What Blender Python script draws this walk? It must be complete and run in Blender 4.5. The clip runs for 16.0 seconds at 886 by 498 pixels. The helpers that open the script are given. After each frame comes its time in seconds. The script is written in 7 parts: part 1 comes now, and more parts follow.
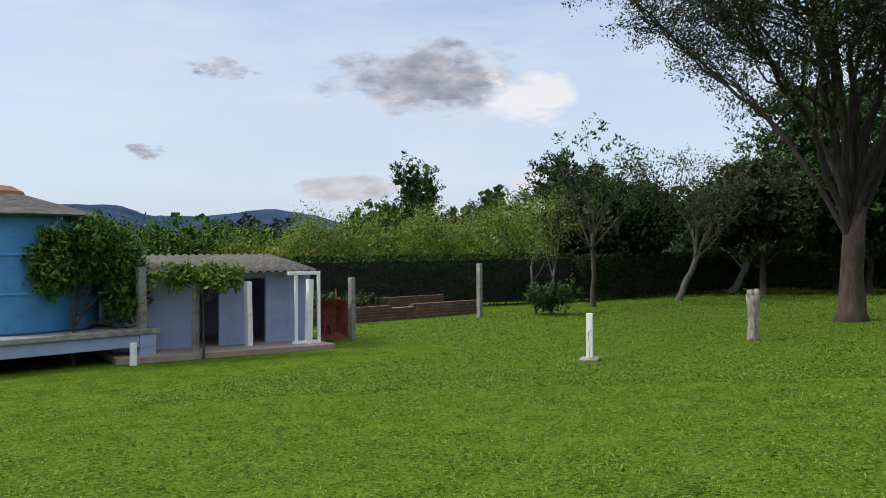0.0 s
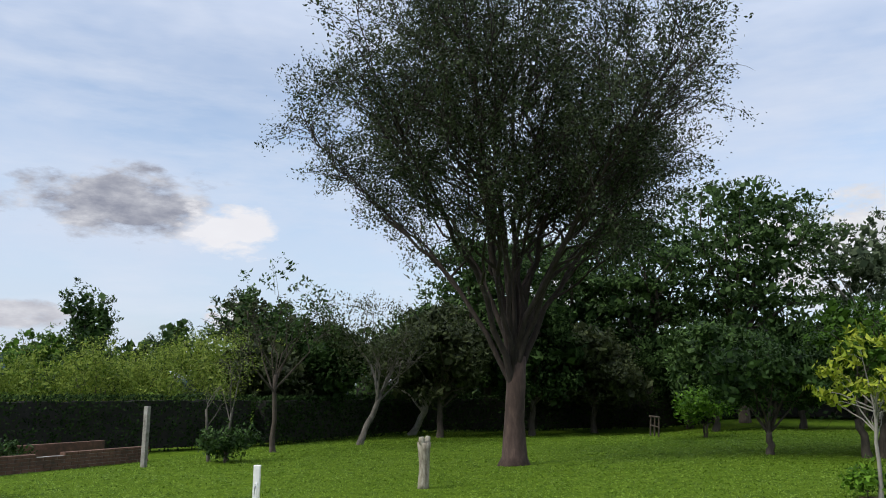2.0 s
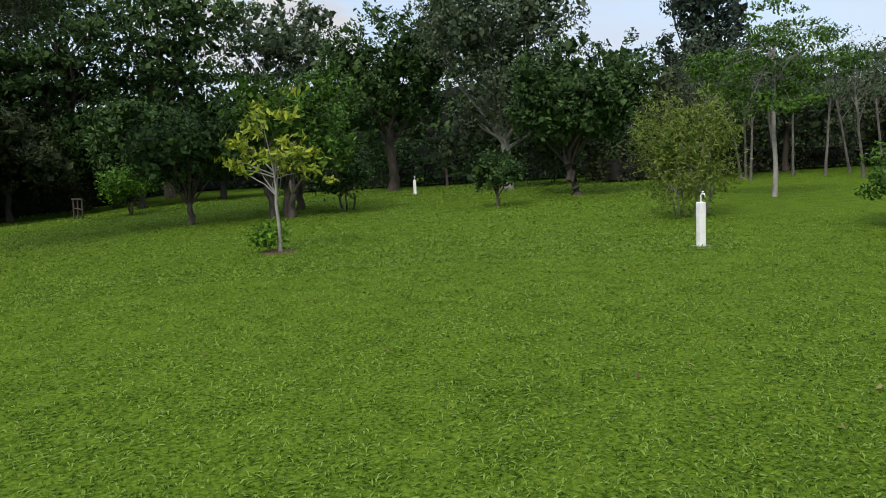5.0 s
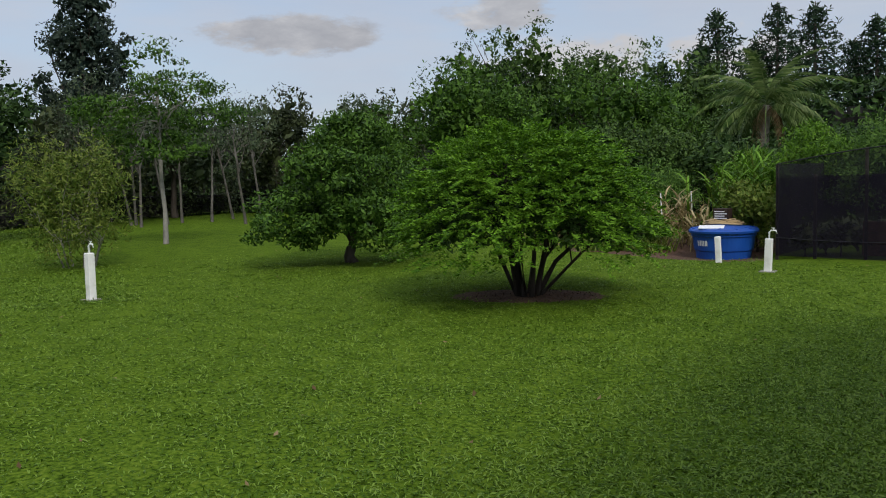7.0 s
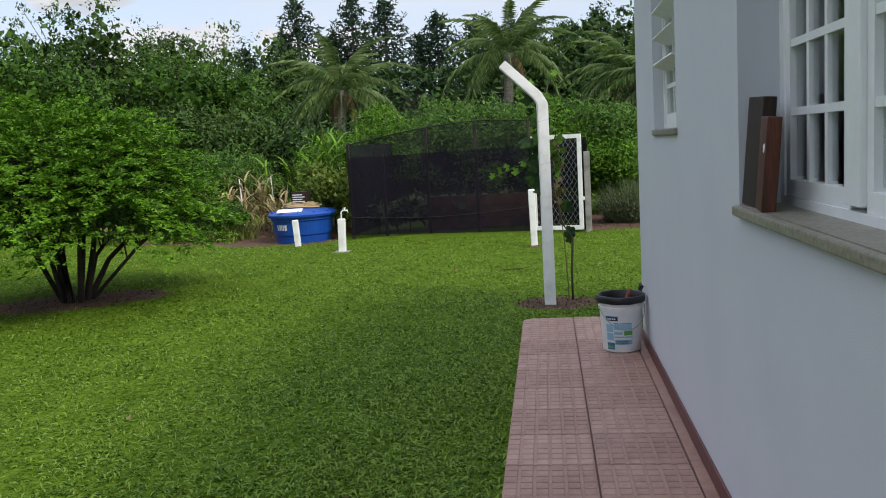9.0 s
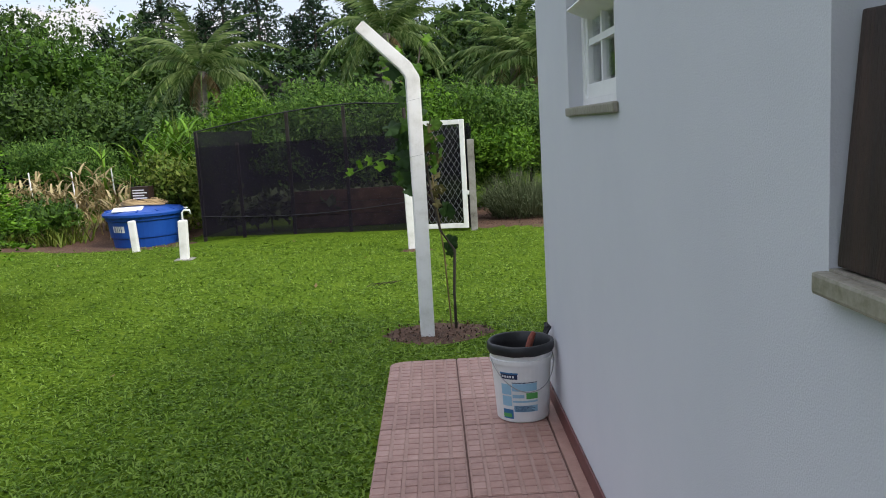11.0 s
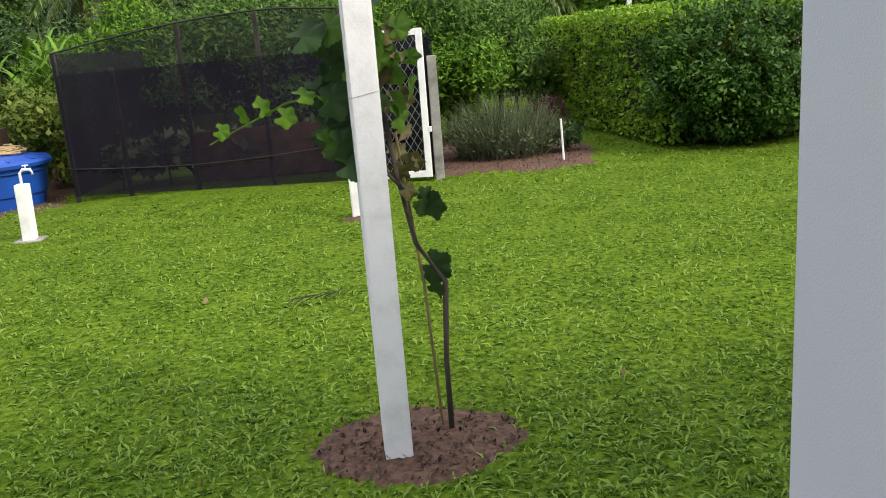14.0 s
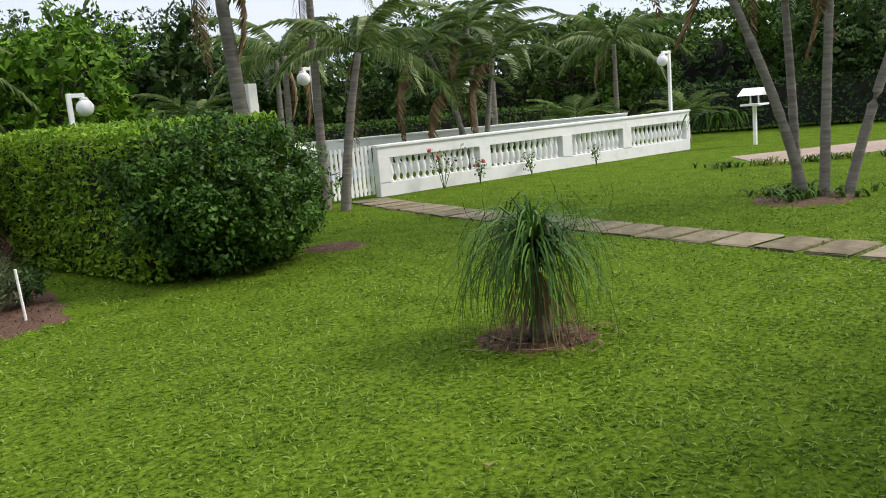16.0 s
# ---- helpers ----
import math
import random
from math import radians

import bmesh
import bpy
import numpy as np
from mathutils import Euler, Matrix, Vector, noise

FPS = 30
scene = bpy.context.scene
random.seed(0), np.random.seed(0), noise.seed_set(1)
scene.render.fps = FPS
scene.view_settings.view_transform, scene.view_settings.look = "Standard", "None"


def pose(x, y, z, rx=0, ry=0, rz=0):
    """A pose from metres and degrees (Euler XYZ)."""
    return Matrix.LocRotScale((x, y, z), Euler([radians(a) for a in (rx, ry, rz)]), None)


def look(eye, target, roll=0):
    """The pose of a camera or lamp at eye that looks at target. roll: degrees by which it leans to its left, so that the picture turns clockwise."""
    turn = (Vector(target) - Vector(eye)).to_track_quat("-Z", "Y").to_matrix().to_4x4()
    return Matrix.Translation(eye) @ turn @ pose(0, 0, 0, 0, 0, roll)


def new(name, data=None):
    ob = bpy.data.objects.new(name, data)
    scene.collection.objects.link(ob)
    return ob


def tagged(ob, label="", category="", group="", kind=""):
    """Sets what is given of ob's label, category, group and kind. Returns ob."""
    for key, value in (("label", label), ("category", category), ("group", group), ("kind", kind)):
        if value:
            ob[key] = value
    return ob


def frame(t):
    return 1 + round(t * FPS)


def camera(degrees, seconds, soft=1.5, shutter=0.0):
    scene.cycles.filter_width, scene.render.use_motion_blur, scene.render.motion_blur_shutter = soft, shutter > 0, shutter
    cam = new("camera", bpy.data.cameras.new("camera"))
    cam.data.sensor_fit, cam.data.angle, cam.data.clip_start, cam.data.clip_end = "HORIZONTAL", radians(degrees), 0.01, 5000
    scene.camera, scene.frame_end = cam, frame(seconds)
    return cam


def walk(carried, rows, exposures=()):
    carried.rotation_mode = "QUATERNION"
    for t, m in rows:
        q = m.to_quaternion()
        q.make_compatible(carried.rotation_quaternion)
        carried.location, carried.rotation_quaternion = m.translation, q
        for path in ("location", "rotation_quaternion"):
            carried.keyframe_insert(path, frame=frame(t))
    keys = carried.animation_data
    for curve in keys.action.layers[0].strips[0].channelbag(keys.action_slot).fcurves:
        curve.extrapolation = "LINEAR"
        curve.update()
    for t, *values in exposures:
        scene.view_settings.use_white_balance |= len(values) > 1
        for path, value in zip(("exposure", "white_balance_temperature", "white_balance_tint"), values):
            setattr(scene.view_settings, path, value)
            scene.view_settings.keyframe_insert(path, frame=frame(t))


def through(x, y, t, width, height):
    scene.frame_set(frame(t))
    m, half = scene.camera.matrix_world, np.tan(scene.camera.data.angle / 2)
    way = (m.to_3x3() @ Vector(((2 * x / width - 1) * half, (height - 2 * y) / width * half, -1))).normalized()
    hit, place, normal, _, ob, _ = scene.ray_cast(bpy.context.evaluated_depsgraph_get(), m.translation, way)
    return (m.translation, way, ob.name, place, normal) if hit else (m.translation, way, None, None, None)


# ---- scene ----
cam = camera(56.0, 16.0, 1.0)
PATH = [
    (0, (-0.283, -8.603, 1.547), (-1.76, -9.951, 1.549), -0.3),
    (0.5, (-0.446, -8.59, 1.568), (-2.065, -9.761, 1.638), 0.3),
    (1, (-0.526, -8.543, 1.594), (-2.237, -9.57, 1.732), 1.1),
    (1.5, (-0.65, -8.538, 1.652), (-2.43, -9.417, 1.891), 1.0),
    (2, (-0.792, -8.53, 1.707), (-2.625, -9.259, 2.036), 0.6),
    (2.5, (-0.853, -8.498, 1.747), (-2.73, -9.074, 2.129), -0.3),
    (3, (-0.877, -8.421, 1.71), (-2.817, -8.759, 2.059), -1.6),
    (5.3, (-0.494, -8.268, 1.647), (-2.342, -7.556, 1.365), -2.7),
    (5.5, (-0.538, -8.222, 1.632), (-2.325, -7.377, 1.33), -2.4),
    (6, (-0.564, -8.267, 1.658), (-2.125, -7.049, 1.378), -1.0),
    (6.5, (-0.758, -8.118, 1.694), (-2.038, -6.596, 1.479), -1.1),
    (7, (-0.847, -8.06, 1.696), (-1.963, -6.41, 1.518), -1.7),
    (7.5, (-0.855, -8.054, 1.681), (-1.816, -6.309, 1.508), -2.5),
    (8, (-0.766, -7.885, 1.636), (-1.502, -6.035, 1.445), -3.2),
    (8.5, (-0.69, -7.565, 1.607), (-1.223, -5.649, 1.394), -3.1),
    (9, (-0.675, -7.143, 1.57), (-0.929, -5.174, 1.327), -3.3),
    (9.5, (-0.66, -6.72, 1.555), (-0.691, -4.736, 1.298), -2.8),
    (9.7, (-0.663, -6.575, 1.542), (-0.619, -4.592, 1.282), -2.5),
    (11.8, (-0.549, -4.449, 1.565), (-0.566, -2.477, 1.228), -4.0),
    (12, (-0.563, -4.249, 1.57), (-0.593, -2.281, 1.215), -4.0),
    (12.5, (-0.55, -3.678, 1.553), (-0.612, -1.721, 1.149), -3.6),
    (13, (-0.588, -3.128, 1.544), (-0.625, -1.177, 1.105), -3.6),
    (13.5, (-0.642, -2.581, 1.507), (-0.62, -0.635, 1.044), -3.9),
    (14, (-0.657, -2.087, 1.52), (-0.526, -0.151, 1.033), -4.5),
    (14.5, (-0.688, -1.604, 1.571), (-0.349, 0.309, 1.095), -5.8),
    (15, (-0.637, -1.153, 1.604), (-0.029, 0.707, 1.191), -5.9),
    (15.5, (-0.547, -0.782, 1.647), (0.395, 0.943, 1.279), -5.5),
    (16, (-0.551, -0.559, 1.684), (0.755, 0.915, 1.337), -4.9),
]
walk(cam, [(t, look(eye, target, roll)) for t, eye, target, roll in PATH],
     [(0, -0.10, 6500, 10), (3, -0.10, 6500, 10), (5.4, -0.14, 6500, 10), (6.1, -0.44, 6500, 10), (7, -0.56, 6500, 10), (8, -0.36, 6500, 10), (9.5, 0.10, 6500, 10), (12, 0.20, 6700, 14), (13.5, 0.44, 6900, 15), (14.5, 0.54, 6900, 13), (15.1, 0.40, 6900, 12), (16, 0.20, 6900, 12)])

# world, sun, exposure
scene.view_settings.exposure = 0.0
SUN_DIR = Vector((0.85, -0.65, 1.0)).normalized()
world = bpy.data.worlds.new("world")
scene.world = world
world.use_nodes = True
wn, wl = world.node_tree.nodes, world.node_tree.links
wn.clear()


def wnode(kind, **kw):
    n = wn.new(kind)
    for k, v in kw.items():
        n.inputs[k].default_value = v
    return n


def wmath(op, a, b=None, c=None, clamp=False):
    n = wn.new("ShaderNodeMath")
    n.operation, n.use_clamp = op, clamp
    for i, v in enumerate((a, b, c)):
        if v is None:
            continue
        if isinstance(v, (int, float)):
            n.inputs[i].default_value = v
        else:
            wl.new(v, n.inputs[i])
    return n.outputs[0]


def wmix(f, a, b):
    n = wn.new("ShaderNodeMix")
    n.data_type = "RGBA"
    for sock, v in ((n.inputs[0], f), (n.inputs[6], a), (n.inputs[7], b)):
        if isinstance(v, (tuple, float, int)):
            sock.default_value = v
        else:
            wl.new(v, sock)
    return n.outputs[2]


sky = wn.new("ShaderNodeTexSky")
sky.sky_type, sky.sun_disc = "NISHITA", False
sky.sun_elevation = math.asin(SUN_DIR.z)
sky.sun_rotation = math.atan2(SUN_DIR.x, SUN_DIR.y)
skyscale = wn.new("ShaderNodeVectorMath")
skyscale.operation = "SCALE"
skyscale.inputs[3].default_value = 0.20
wl.new(sky.outputs[0], skyscale.inputs[0])
coord = wn.new("ShaderNodeTexCoord")
direction = coord.outputs["Generated"]


def cloud_noise(scale, detail, rough, stretch=(1, 1, 2.5)):
    m = wn.new("ShaderNodeMapping")
    m.inputs["Scale"].default_value = stretch
    wl.new(direction, m.inputs[0])
    n = wnode("ShaderNodeTexNoise", Scale=scale, Detail=detail, Roughness=rough)
    wl.new(m.outputs[0], n.inputs["Vector"])
    return n.outputs[0]


def blob(yaw, pitch, wide, tall):
    """How near the direction is to a place in the sky: 1 in its middle, 0 outside an ellipse (degrees)."""
    m = wn.new("ShaderNodeMapping")
    m.vector_type = "POINT"
    m.inputs["Rotation"].default_value = (radians(-pitch), 0, 0)
    turn = wn.new("ShaderNodeMapping")
    turn.inputs["Rotation"].default_value = (0, 0, radians(-yaw))
    wl.new(direction, turn.inputs[0])
    wl.new(turn.outputs[0], m.inputs[0])
    xyz = wn.new("ShaderNodeSeparateXYZ")
    wl.new(m.outputs[0], xyz.inputs[0])
    a = wmath("POWER", wmath("DIVIDE", xyz.outputs[0], math.sin(radians(wide))), 2.0)
    b = wmath("POWER", wmath("DIVIDE", xyz.outputs[2], math.sin(radians(tall))), 2.0)
    front = wmath("GREATER_THAN", xyz.outputs[1], 0.0)
    near = wmath("SUBTRACT", 1.0, wmath("ADD", a, b), clamp=True)
    return wmath("MULTIPLY", near, front)


veil_n = cloud_noise(1.7, 5, 0.6)
veil = wmath("MULTIPLY_ADD", veil_n, 3.2, -1.15, clamp=True)
puff_n = cloud_noise(9.0, 9, 0.62)
fine_n = cloud_noise(24.0, 6, 0.6)
tiny_n = cloud_noise(46.0, 6, 0.6)
height = wn.new("ShaderNodeSeparateXYZ")
wl.new(direction, height.inputs[0])
white = wmix(wmath("MULTIPLY_ADD", height.outputs[2], 1.6, -0.55, clamp=True), (0.72, 0.79, 0.94, 1), (1.62, 1.74, 1.95, 1))
grey = (0.30, 0.32, 0.40, 1)
haze = wmix(wmath("MULTIPLY_ADD", height.outputs[2], -3.2, 0.85, clamp=True), skyscale.outputs[0], (0.57, 0.67, 0.88, 1))
colour = wmix(wmath("MULTIPLY_ADD", height.outputs[2], 0.6, wmath("MULTIPLY", veil, 0.85), clamp=True), haze, white)
streak = wmath("MULTIPLY_ADD", cloud_noise(3.2, 8, 0.62, (1, 1, 5.0)), 4.0, -1.75, clamp=True)
colour = wmix(wmath("MULTIPLY", streak, 0.55), colour, (0.80, 0.86, 0.98, 1))
for yaw, pitch, wide, tall, shade in ((133, 11.4, 9.5, 3.2, grey), (126.5, 10.0, 4.4, 3.0, (0.90, 0.90, 0.95, 1)), (139, 4.2, 4.5, 1.2, (0.5, 0.51, 0.58, 1)),
                                     (147, 12, 3.0, 0.9, grey), (152, 6.5, 1.6, 0.7, grey), (126, 4.6, 2.2, 1.6, (0.78, 0.78, 0.84, 1)), (86, 9, 9, 4.5, (0.74, 0.75, 0.8, 1)),
                                     (103, 6.5, 7, 2.6, (0.6, 0.62, 0.68, 1)), (44, 9.5, 7, 1.8, (0.55, 0.57, 0.63, 1)), (30, 10.5, 5, 1.6, (0.6, 0.62, 0.68, 1)), (26, 7.2, 7, 2.6, (0.8, 0.8, 0.84, 1)), (14, 7.0, 6, 2.4, (0.8, 0.8, 0.84, 1))):
    b = blob(yaw, pitch, wide, tall)
    ragged = wmath("MULTIPLY_ADD", wmath("ADD", wmath("MULTIPLY", puff_n, 0.72), wmath("MULTIPLY", fine_n, 0.28)), 8.5, -5.0)
    f = wmath("MULTIPLY", wmath("ADD", wmath("MULTIPLY", b, 2.2), ragged), 1.1, clamp=True)
    f = wmath("MULTIPLY", f, wmath("MULTIPLY", b, 3.5, clamp=True))
    if wide < 3.5:
        f = wmath("MULTIPLY", wmath("MULTIPLY_ADD", tiny_n, 5.0, wmath("MULTIPLY_ADD", b, 1.5, -3.1)), 1.1, clamp=True)
        f = wmath("MULTIPLY", f, wmath("MULTIPLY", b, 2.0, clamp=True))
    lit = wmix(wmath("MULTIPLY_ADD", fine_n, 2.4, -0.8, clamp=True), shade, (0.95, 0.96, 1.0, 1))
    body = wmix(wmath("MULTIPLY_ADD", puff_n, 3.0, -1.1, clamp=True), lit, shade)
    colour = wmix(f, colour, body)
background = wnode("ShaderNodeBackground", Strength=1.0)
wl.new(colour, background.inputs[0])
out = wn.new("ShaderNodeOutputWorld")
wl.new(background.outputs[0], out.inputs[0])

sun = new("sun", bpy.data.lights.new("sun", "SUN"))
sun.data.energy, sun.data.angle, sun.data.color = 2.8, radians(14), (1.0, 0.95, 0.86)
sun.matrix_world = look(SUN_DIR * 60, (0, 0, 0))


# ---- materials ----
def material(name, colours, scale=6.0, rough=0.7, bump=0.0, bump_scale=60.0, metal=0.0, island=0.0, through=0.0, stretch=(1, 1, 1), detail=5.0, big=0.0, objrand=0.0, spec=0.4, sharp=0.25):
    """Noise-mottled surface: colours is two or three base colours; sharp: where the mottling's ramp begins; island: how far single pieces differ; through: light passing a leaf."""
    m = bpy.data.materials.new(name)
    m.use_nodes = True
    n, l = m.node_tree.nodes, m.node_tree.links
    p = n["Principled BSDF"]
    p.inputs["Roughness"].default_value, p.inputs["Metallic"].default_value = rough, metal
    p.inputs["Specular IOR Level"].default_value = spec
    tc = n.new("ShaderNodeTexCoord")
    mp = n.new("ShaderNodeMapping")
    mp.inputs["Scale"].default_value = stretch
    l.new(tc.outputs["Object"], mp.inputs[0])
    tex = n.new("ShaderNodeTexNoise")
    tex.inputs["Scale"].default_value, tex.inputs["Detail"].default_value, tex.inputs["Roughness"].default_value = scale, detail, 0.65
    l.new(mp.outputs[0], tex.inputs["Vector"])
    value = tex.outputs[0]

    def add(a, b, k):
        q = n.new("ShaderNodeMath")
        q.operation = "MULTIPLY_ADD"
        l.new(b, q.inputs[0])
        q.inputs[1].default_value = k
        l.new(a, q.inputs[2])
        s = n.new("ShaderNodeMath")
        s.operation = "SUBTRACT"
        l.new(q.outputs[0], s.inputs[0])
        s.inputs[1].default_value = k / 2
        return s.outputs[0]

    if big:
        tb = n.new("ShaderNodeTexNoise")
        tb.inputs["Scale"].default_value, tb.inputs["Detail"].default_value = scale / 9, 3
        l.new(tc.outputs["Object"], tb.inputs["Vector"])
        value = add(value, tb.outputs[0], big)
    if island:
        g = n.new("ShaderNodeNewGeometry")
        value = add(value, g.outputs["Random Per Island"], island)
    if objrand:
        oi = n.new("ShaderNodeObjectInfo")
        value = add(value, oi.outputs["Random"], objrand)
    ramp = n.new("ShaderNodeValToRGB")
    el = ramp.color_ramp.elements
    el[0].position, el[1].position = sharp, 1 - sharp
    el[0].color, el[1].color = (*colours[0], 1), (*colours[-1], 1)
    if len(colours) == 3:
        e = el.new(0.5)
        e.color = (*colours[1], 1)
    l.new(value, ramp.inputs[0])
    l.new(ramp.outputs[0], p.inputs["Base Color"])
    if bump:
        bt = n.new("ShaderNodeTexNoise")
        bt.inputs["Scale"].default_value, bt.inputs["Detail"].default_value = bump_scale, 4
        l.new(mp.outputs[0], bt.inputs["Vector"])
        bn = n.new("ShaderNodeBump")
        bn.inputs["Strength"].default_value, bn.inputs["Distance"].default_value = bump, 0.01
        l.new(bt.outputs[0], bn.inputs["Height"])
        l.new(bn.outputs[0], p.inputs["Normal"])
    if through:
        tr = n.new("ShaderNodeBsdfTranslucent")
        l.new(ramp.outputs[0], tr.inputs[0])
        mx = n.new("ShaderNodeMixShader")
        mx.inputs[0].default_value = through
        l.new(p.outputs[0], mx.inputs[1])
        l.new(tr.outputs[0], mx.inputs[2])
        l.new(mx.outputs[0], n["Material Output"].inputs[0])
    return m


def leafy(name, dark, light, rough=0.55, through=0.2):
    mid = tuple((a + b) / 2 for a, b in zip(dark, light))
    return material(name, (dark, mid, light), scale=0.9, rough=rough, island=0.75, through=through, detail=3.0, spec=0.14)


M = {}
M["lawn"] = material("lawn", ((0.019, 0.040, 0.003), (0.074, 0.130, 0.010), (0.130, 0.190, 0.019)), scale=24.0, rough=0.95, bump=1.0, bump_scale=70, big=0.28, spec=0.03, sharp=0.34)
M["blade"] = material("grass blade", ((0.064, 0.130, 0.006), (0.116, 0.208, 0.016), (0.192, 0.296, 0.042)), scale=0.8, rough=0.52, island=1.15, through=0.25, spec=0.18)
M["soil"] = material("soil", ((0.032, 0.016, 0.010), (0.092, 0.047, 0.029), (0.150, 0.094, 0.062)), scale=30, rough=0.95, bump=1.0, bump_scale=45, big=0.4)
M["mulch"] = leafy("leaf litter", (0.022, 0.012, 0.008), (0.13, 0.085, 0.055))
M["wall"] = material("painted wall", ((0.560, 0.570, 0.612), (0.610, 0.617, 0.655)), scale=1.2, rough=0.75, bump=0.15, bump_scale=220, big=0.3)
M["trim"] = material("white paint", ((0.80, 0.80, 0.79), (0.88, 0.88, 0.87)), scale=8, rough=0.4, bump=0.05)
M["white"] = material("whitewash", ((0.66, 0.65, 0.61), (0.84, 0.83, 0.81), (0.88, 0.88, 0.87)), scale=7, rough=0.8, bump=0.12, bump_scale=110, big=0.15)
M["balust"] = material("white render", ((0.66, 0.66, 0.66), (0.80, 0.80, 0.80), (0.84, 0.84, 0.84)), scale=3, rough=0.75, bump=0.2, bump_scale=60, big=0.3)
M["granite"] = material("granite sill", ((0.14, 0.13, 0.09), (0.26, 0.24, 0.19), (0.34, 0.31, 0.26)), scale=60, rough=0.45, big=0.4)
M["tile"] = material("red floor tile", ((0.23, 0.120, 0.096), (0.33, 0.185, 0.150), (0.41, 0.250, 0.205)), scale=9, rough=0.45, bump=0.15, bump_scale=90, big=0.3, objrand=0.3)
M["tile_dust"] = material("dusty tile groove", ((0.28, 0.170, 0.142), (0.38, 0.250, 0.212)), scale=14, rough=0.85, big=0.3, objrand=0.2)
M["grout"] = material("grout", ((0.10, 0.05, 0.04), (0.16, 0.09, 0.075)), scale=20, rough=0.9)
M["skirt"] = material("red skirting", ((0.09, 0.030, 0.028), (0.15, 0.050, 0.045)), scale=9, rough=0.45)
M["bark"] = material("bark", ((0.026, 0.020, 0.016), (0.062, 0.050, 0.040), (0.115, 0.096, 0.080)), scale=7, rough=0.95, bump=1.0, bump_scale=25, stretch=(1, 1, 0.3))
M["darkbark"] = material("dark limb bark", ((0.012, 0.009, 0.008), (0.030, 0.022, 0.019), (0.060, 0.045, 0.038)), scale=7, rough=0.95, bump=1.0, bump_scale=25, stretch=(1, 1, 0.3))
M["redbark"] = material("reddish bark", ((0.022, 0.015, 0.012), (0.055, 0.036, 0.030), (0.105, 0.072, 0.058)), scale=6, rough=0.95, bump=1.0, bump_scale=22, stretch=(1, 1, 0.3))
M["palebark"] = material("pale bark", ((0.14, 0.13, 0.115), (0.25, 0.235, 0.21), (0.36, 0.34, 0.31)), scale=7, rough=0.9, bump=0.6, bump_scale=30, stretch=(1, 1, 0.6))
M["greybark"] = material("grey lichened bark", ((0.045, 0.040, 0.034), (0.105, 0.096, 0.083), (0.19, 0.178, 0.158)), scale=7, rough=0.95, bump=0.8, bump_scale=28, stretch=(1, 1, 0.5))
M["palmbark"] = material("ringed palm bark", ((0.085, 0.072, 0.058), (0.17, 0.150, 0.128), (0.27, 0.245, 0.215)), scale=5, rough=0.9, bump=0.8, bump_scale=10, stretch=(0.5, 0.5, 4))
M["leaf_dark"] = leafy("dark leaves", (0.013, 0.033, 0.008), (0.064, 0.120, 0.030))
# near-black leaf colour holding the deep shade under the tree row
M["leaf_shaded"] = material("leaves with deep shade in colour", ((0.009, 0.019, 0.006), (0.020, 0.040, 0.012), (0.036, 0.066, 0.019)), scale=0.9, rough=0.8, island=0.75, through=0.05, detail=3.0, spec=0.02)
M["leaf_lime"] = leafy("lime green leaves", (0.090, 0.150, 0.018), (0.260, 0.330, 0.060), through=0.3)
M["leaf_star"] = leafy("pale green broad leaves", (0.035, 0.090, 0.014), (0.140, 0.250, 0.045), through=0.3)
M["leaf_withered"] = leafy("withered vine leaves", (0.040, 0.042, 0.012), (0.120, 0.105, 0.040))
M["leaf_mid"] = leafy("mid green leaves", (0.022, 0.057, 0.007), (0.090, 0.182, 0.023))
M["leaf_bright"] = leafy("bright leaves", (0.035, 0.095, 0.006), (0.135, 0.270, 0.022))
M["leaf_pony"] = leafy("long strap leaves", (0.022, 0.066, 0.010), (0.095, 0.190, 0.034), rough=0.4)
M["leaf_big"] = leafy("fine grey-green leaves", (0.015, 0.024, 0.010), (0.064, 0.086, 0.038))
M["leaf_spray"] = leafy("fresh feathery leaves", (0.040, 0.110, 0.006), (0.165, 0.330, 0.024), through=0.28)
M["leaf_yellow"] = leafy("yellow-green leaves", (0.13, 0.19, 0.012), (0.30, 0.34, 0.035))
M["leaf_bamboo"] = leafy("light shrub leaves", (0.065, 0.115, 0.012), (0.190, 0.235, 0.045))
M["leaf_grey"] = leafy("grey-green leaves", (0.032, 0.052, 0.026), (0.112, 0.148, 0.080))
M["leaf_olive"] = leafy("olive brown leaves", (0.018, 0.026, 0.010), (0.062, 0.080, 0.030))
M["leaf_hedge"] = leafy("glossy hedge leaves", (0.085, 0.195, 0.012), (0.300, 0.470, 0.042), rough=0.45, through=0.4)
M["leaf_mango"] = leafy("mango leaves", (0.018, 0.043, 0.007), (0.086, 0.152, 0.030))
# dark glossy leaves, darkened further to hold the bush's shadow side
M["leaf_bush"] = leafy("dark glossy bush leaves with side shade", (0.018, 0.055, 0.008), (0.075, 0.165, 0.022), rough=0.4)
M["vine_leaf"] = leafy("vine leaves", (0.008, 0.024, 0.006), (0.036, 0.075, 0.020))
M["leaf_pine"] = leafy("conifer needles", (0.010, 0.028, 0.014), (0.040, 0.075, 0.034))
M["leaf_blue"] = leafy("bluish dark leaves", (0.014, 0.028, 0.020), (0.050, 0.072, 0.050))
M["frond"] = leafy("palm fronds", (0.050, 0.100, 0.020), (0.180, 0.240, 0.080), rough=0.4)
M["frond_old"] = leafy("dry palm fronds", (0.12, 0.075, 0.035), (0.26, 0.19, 0.10))
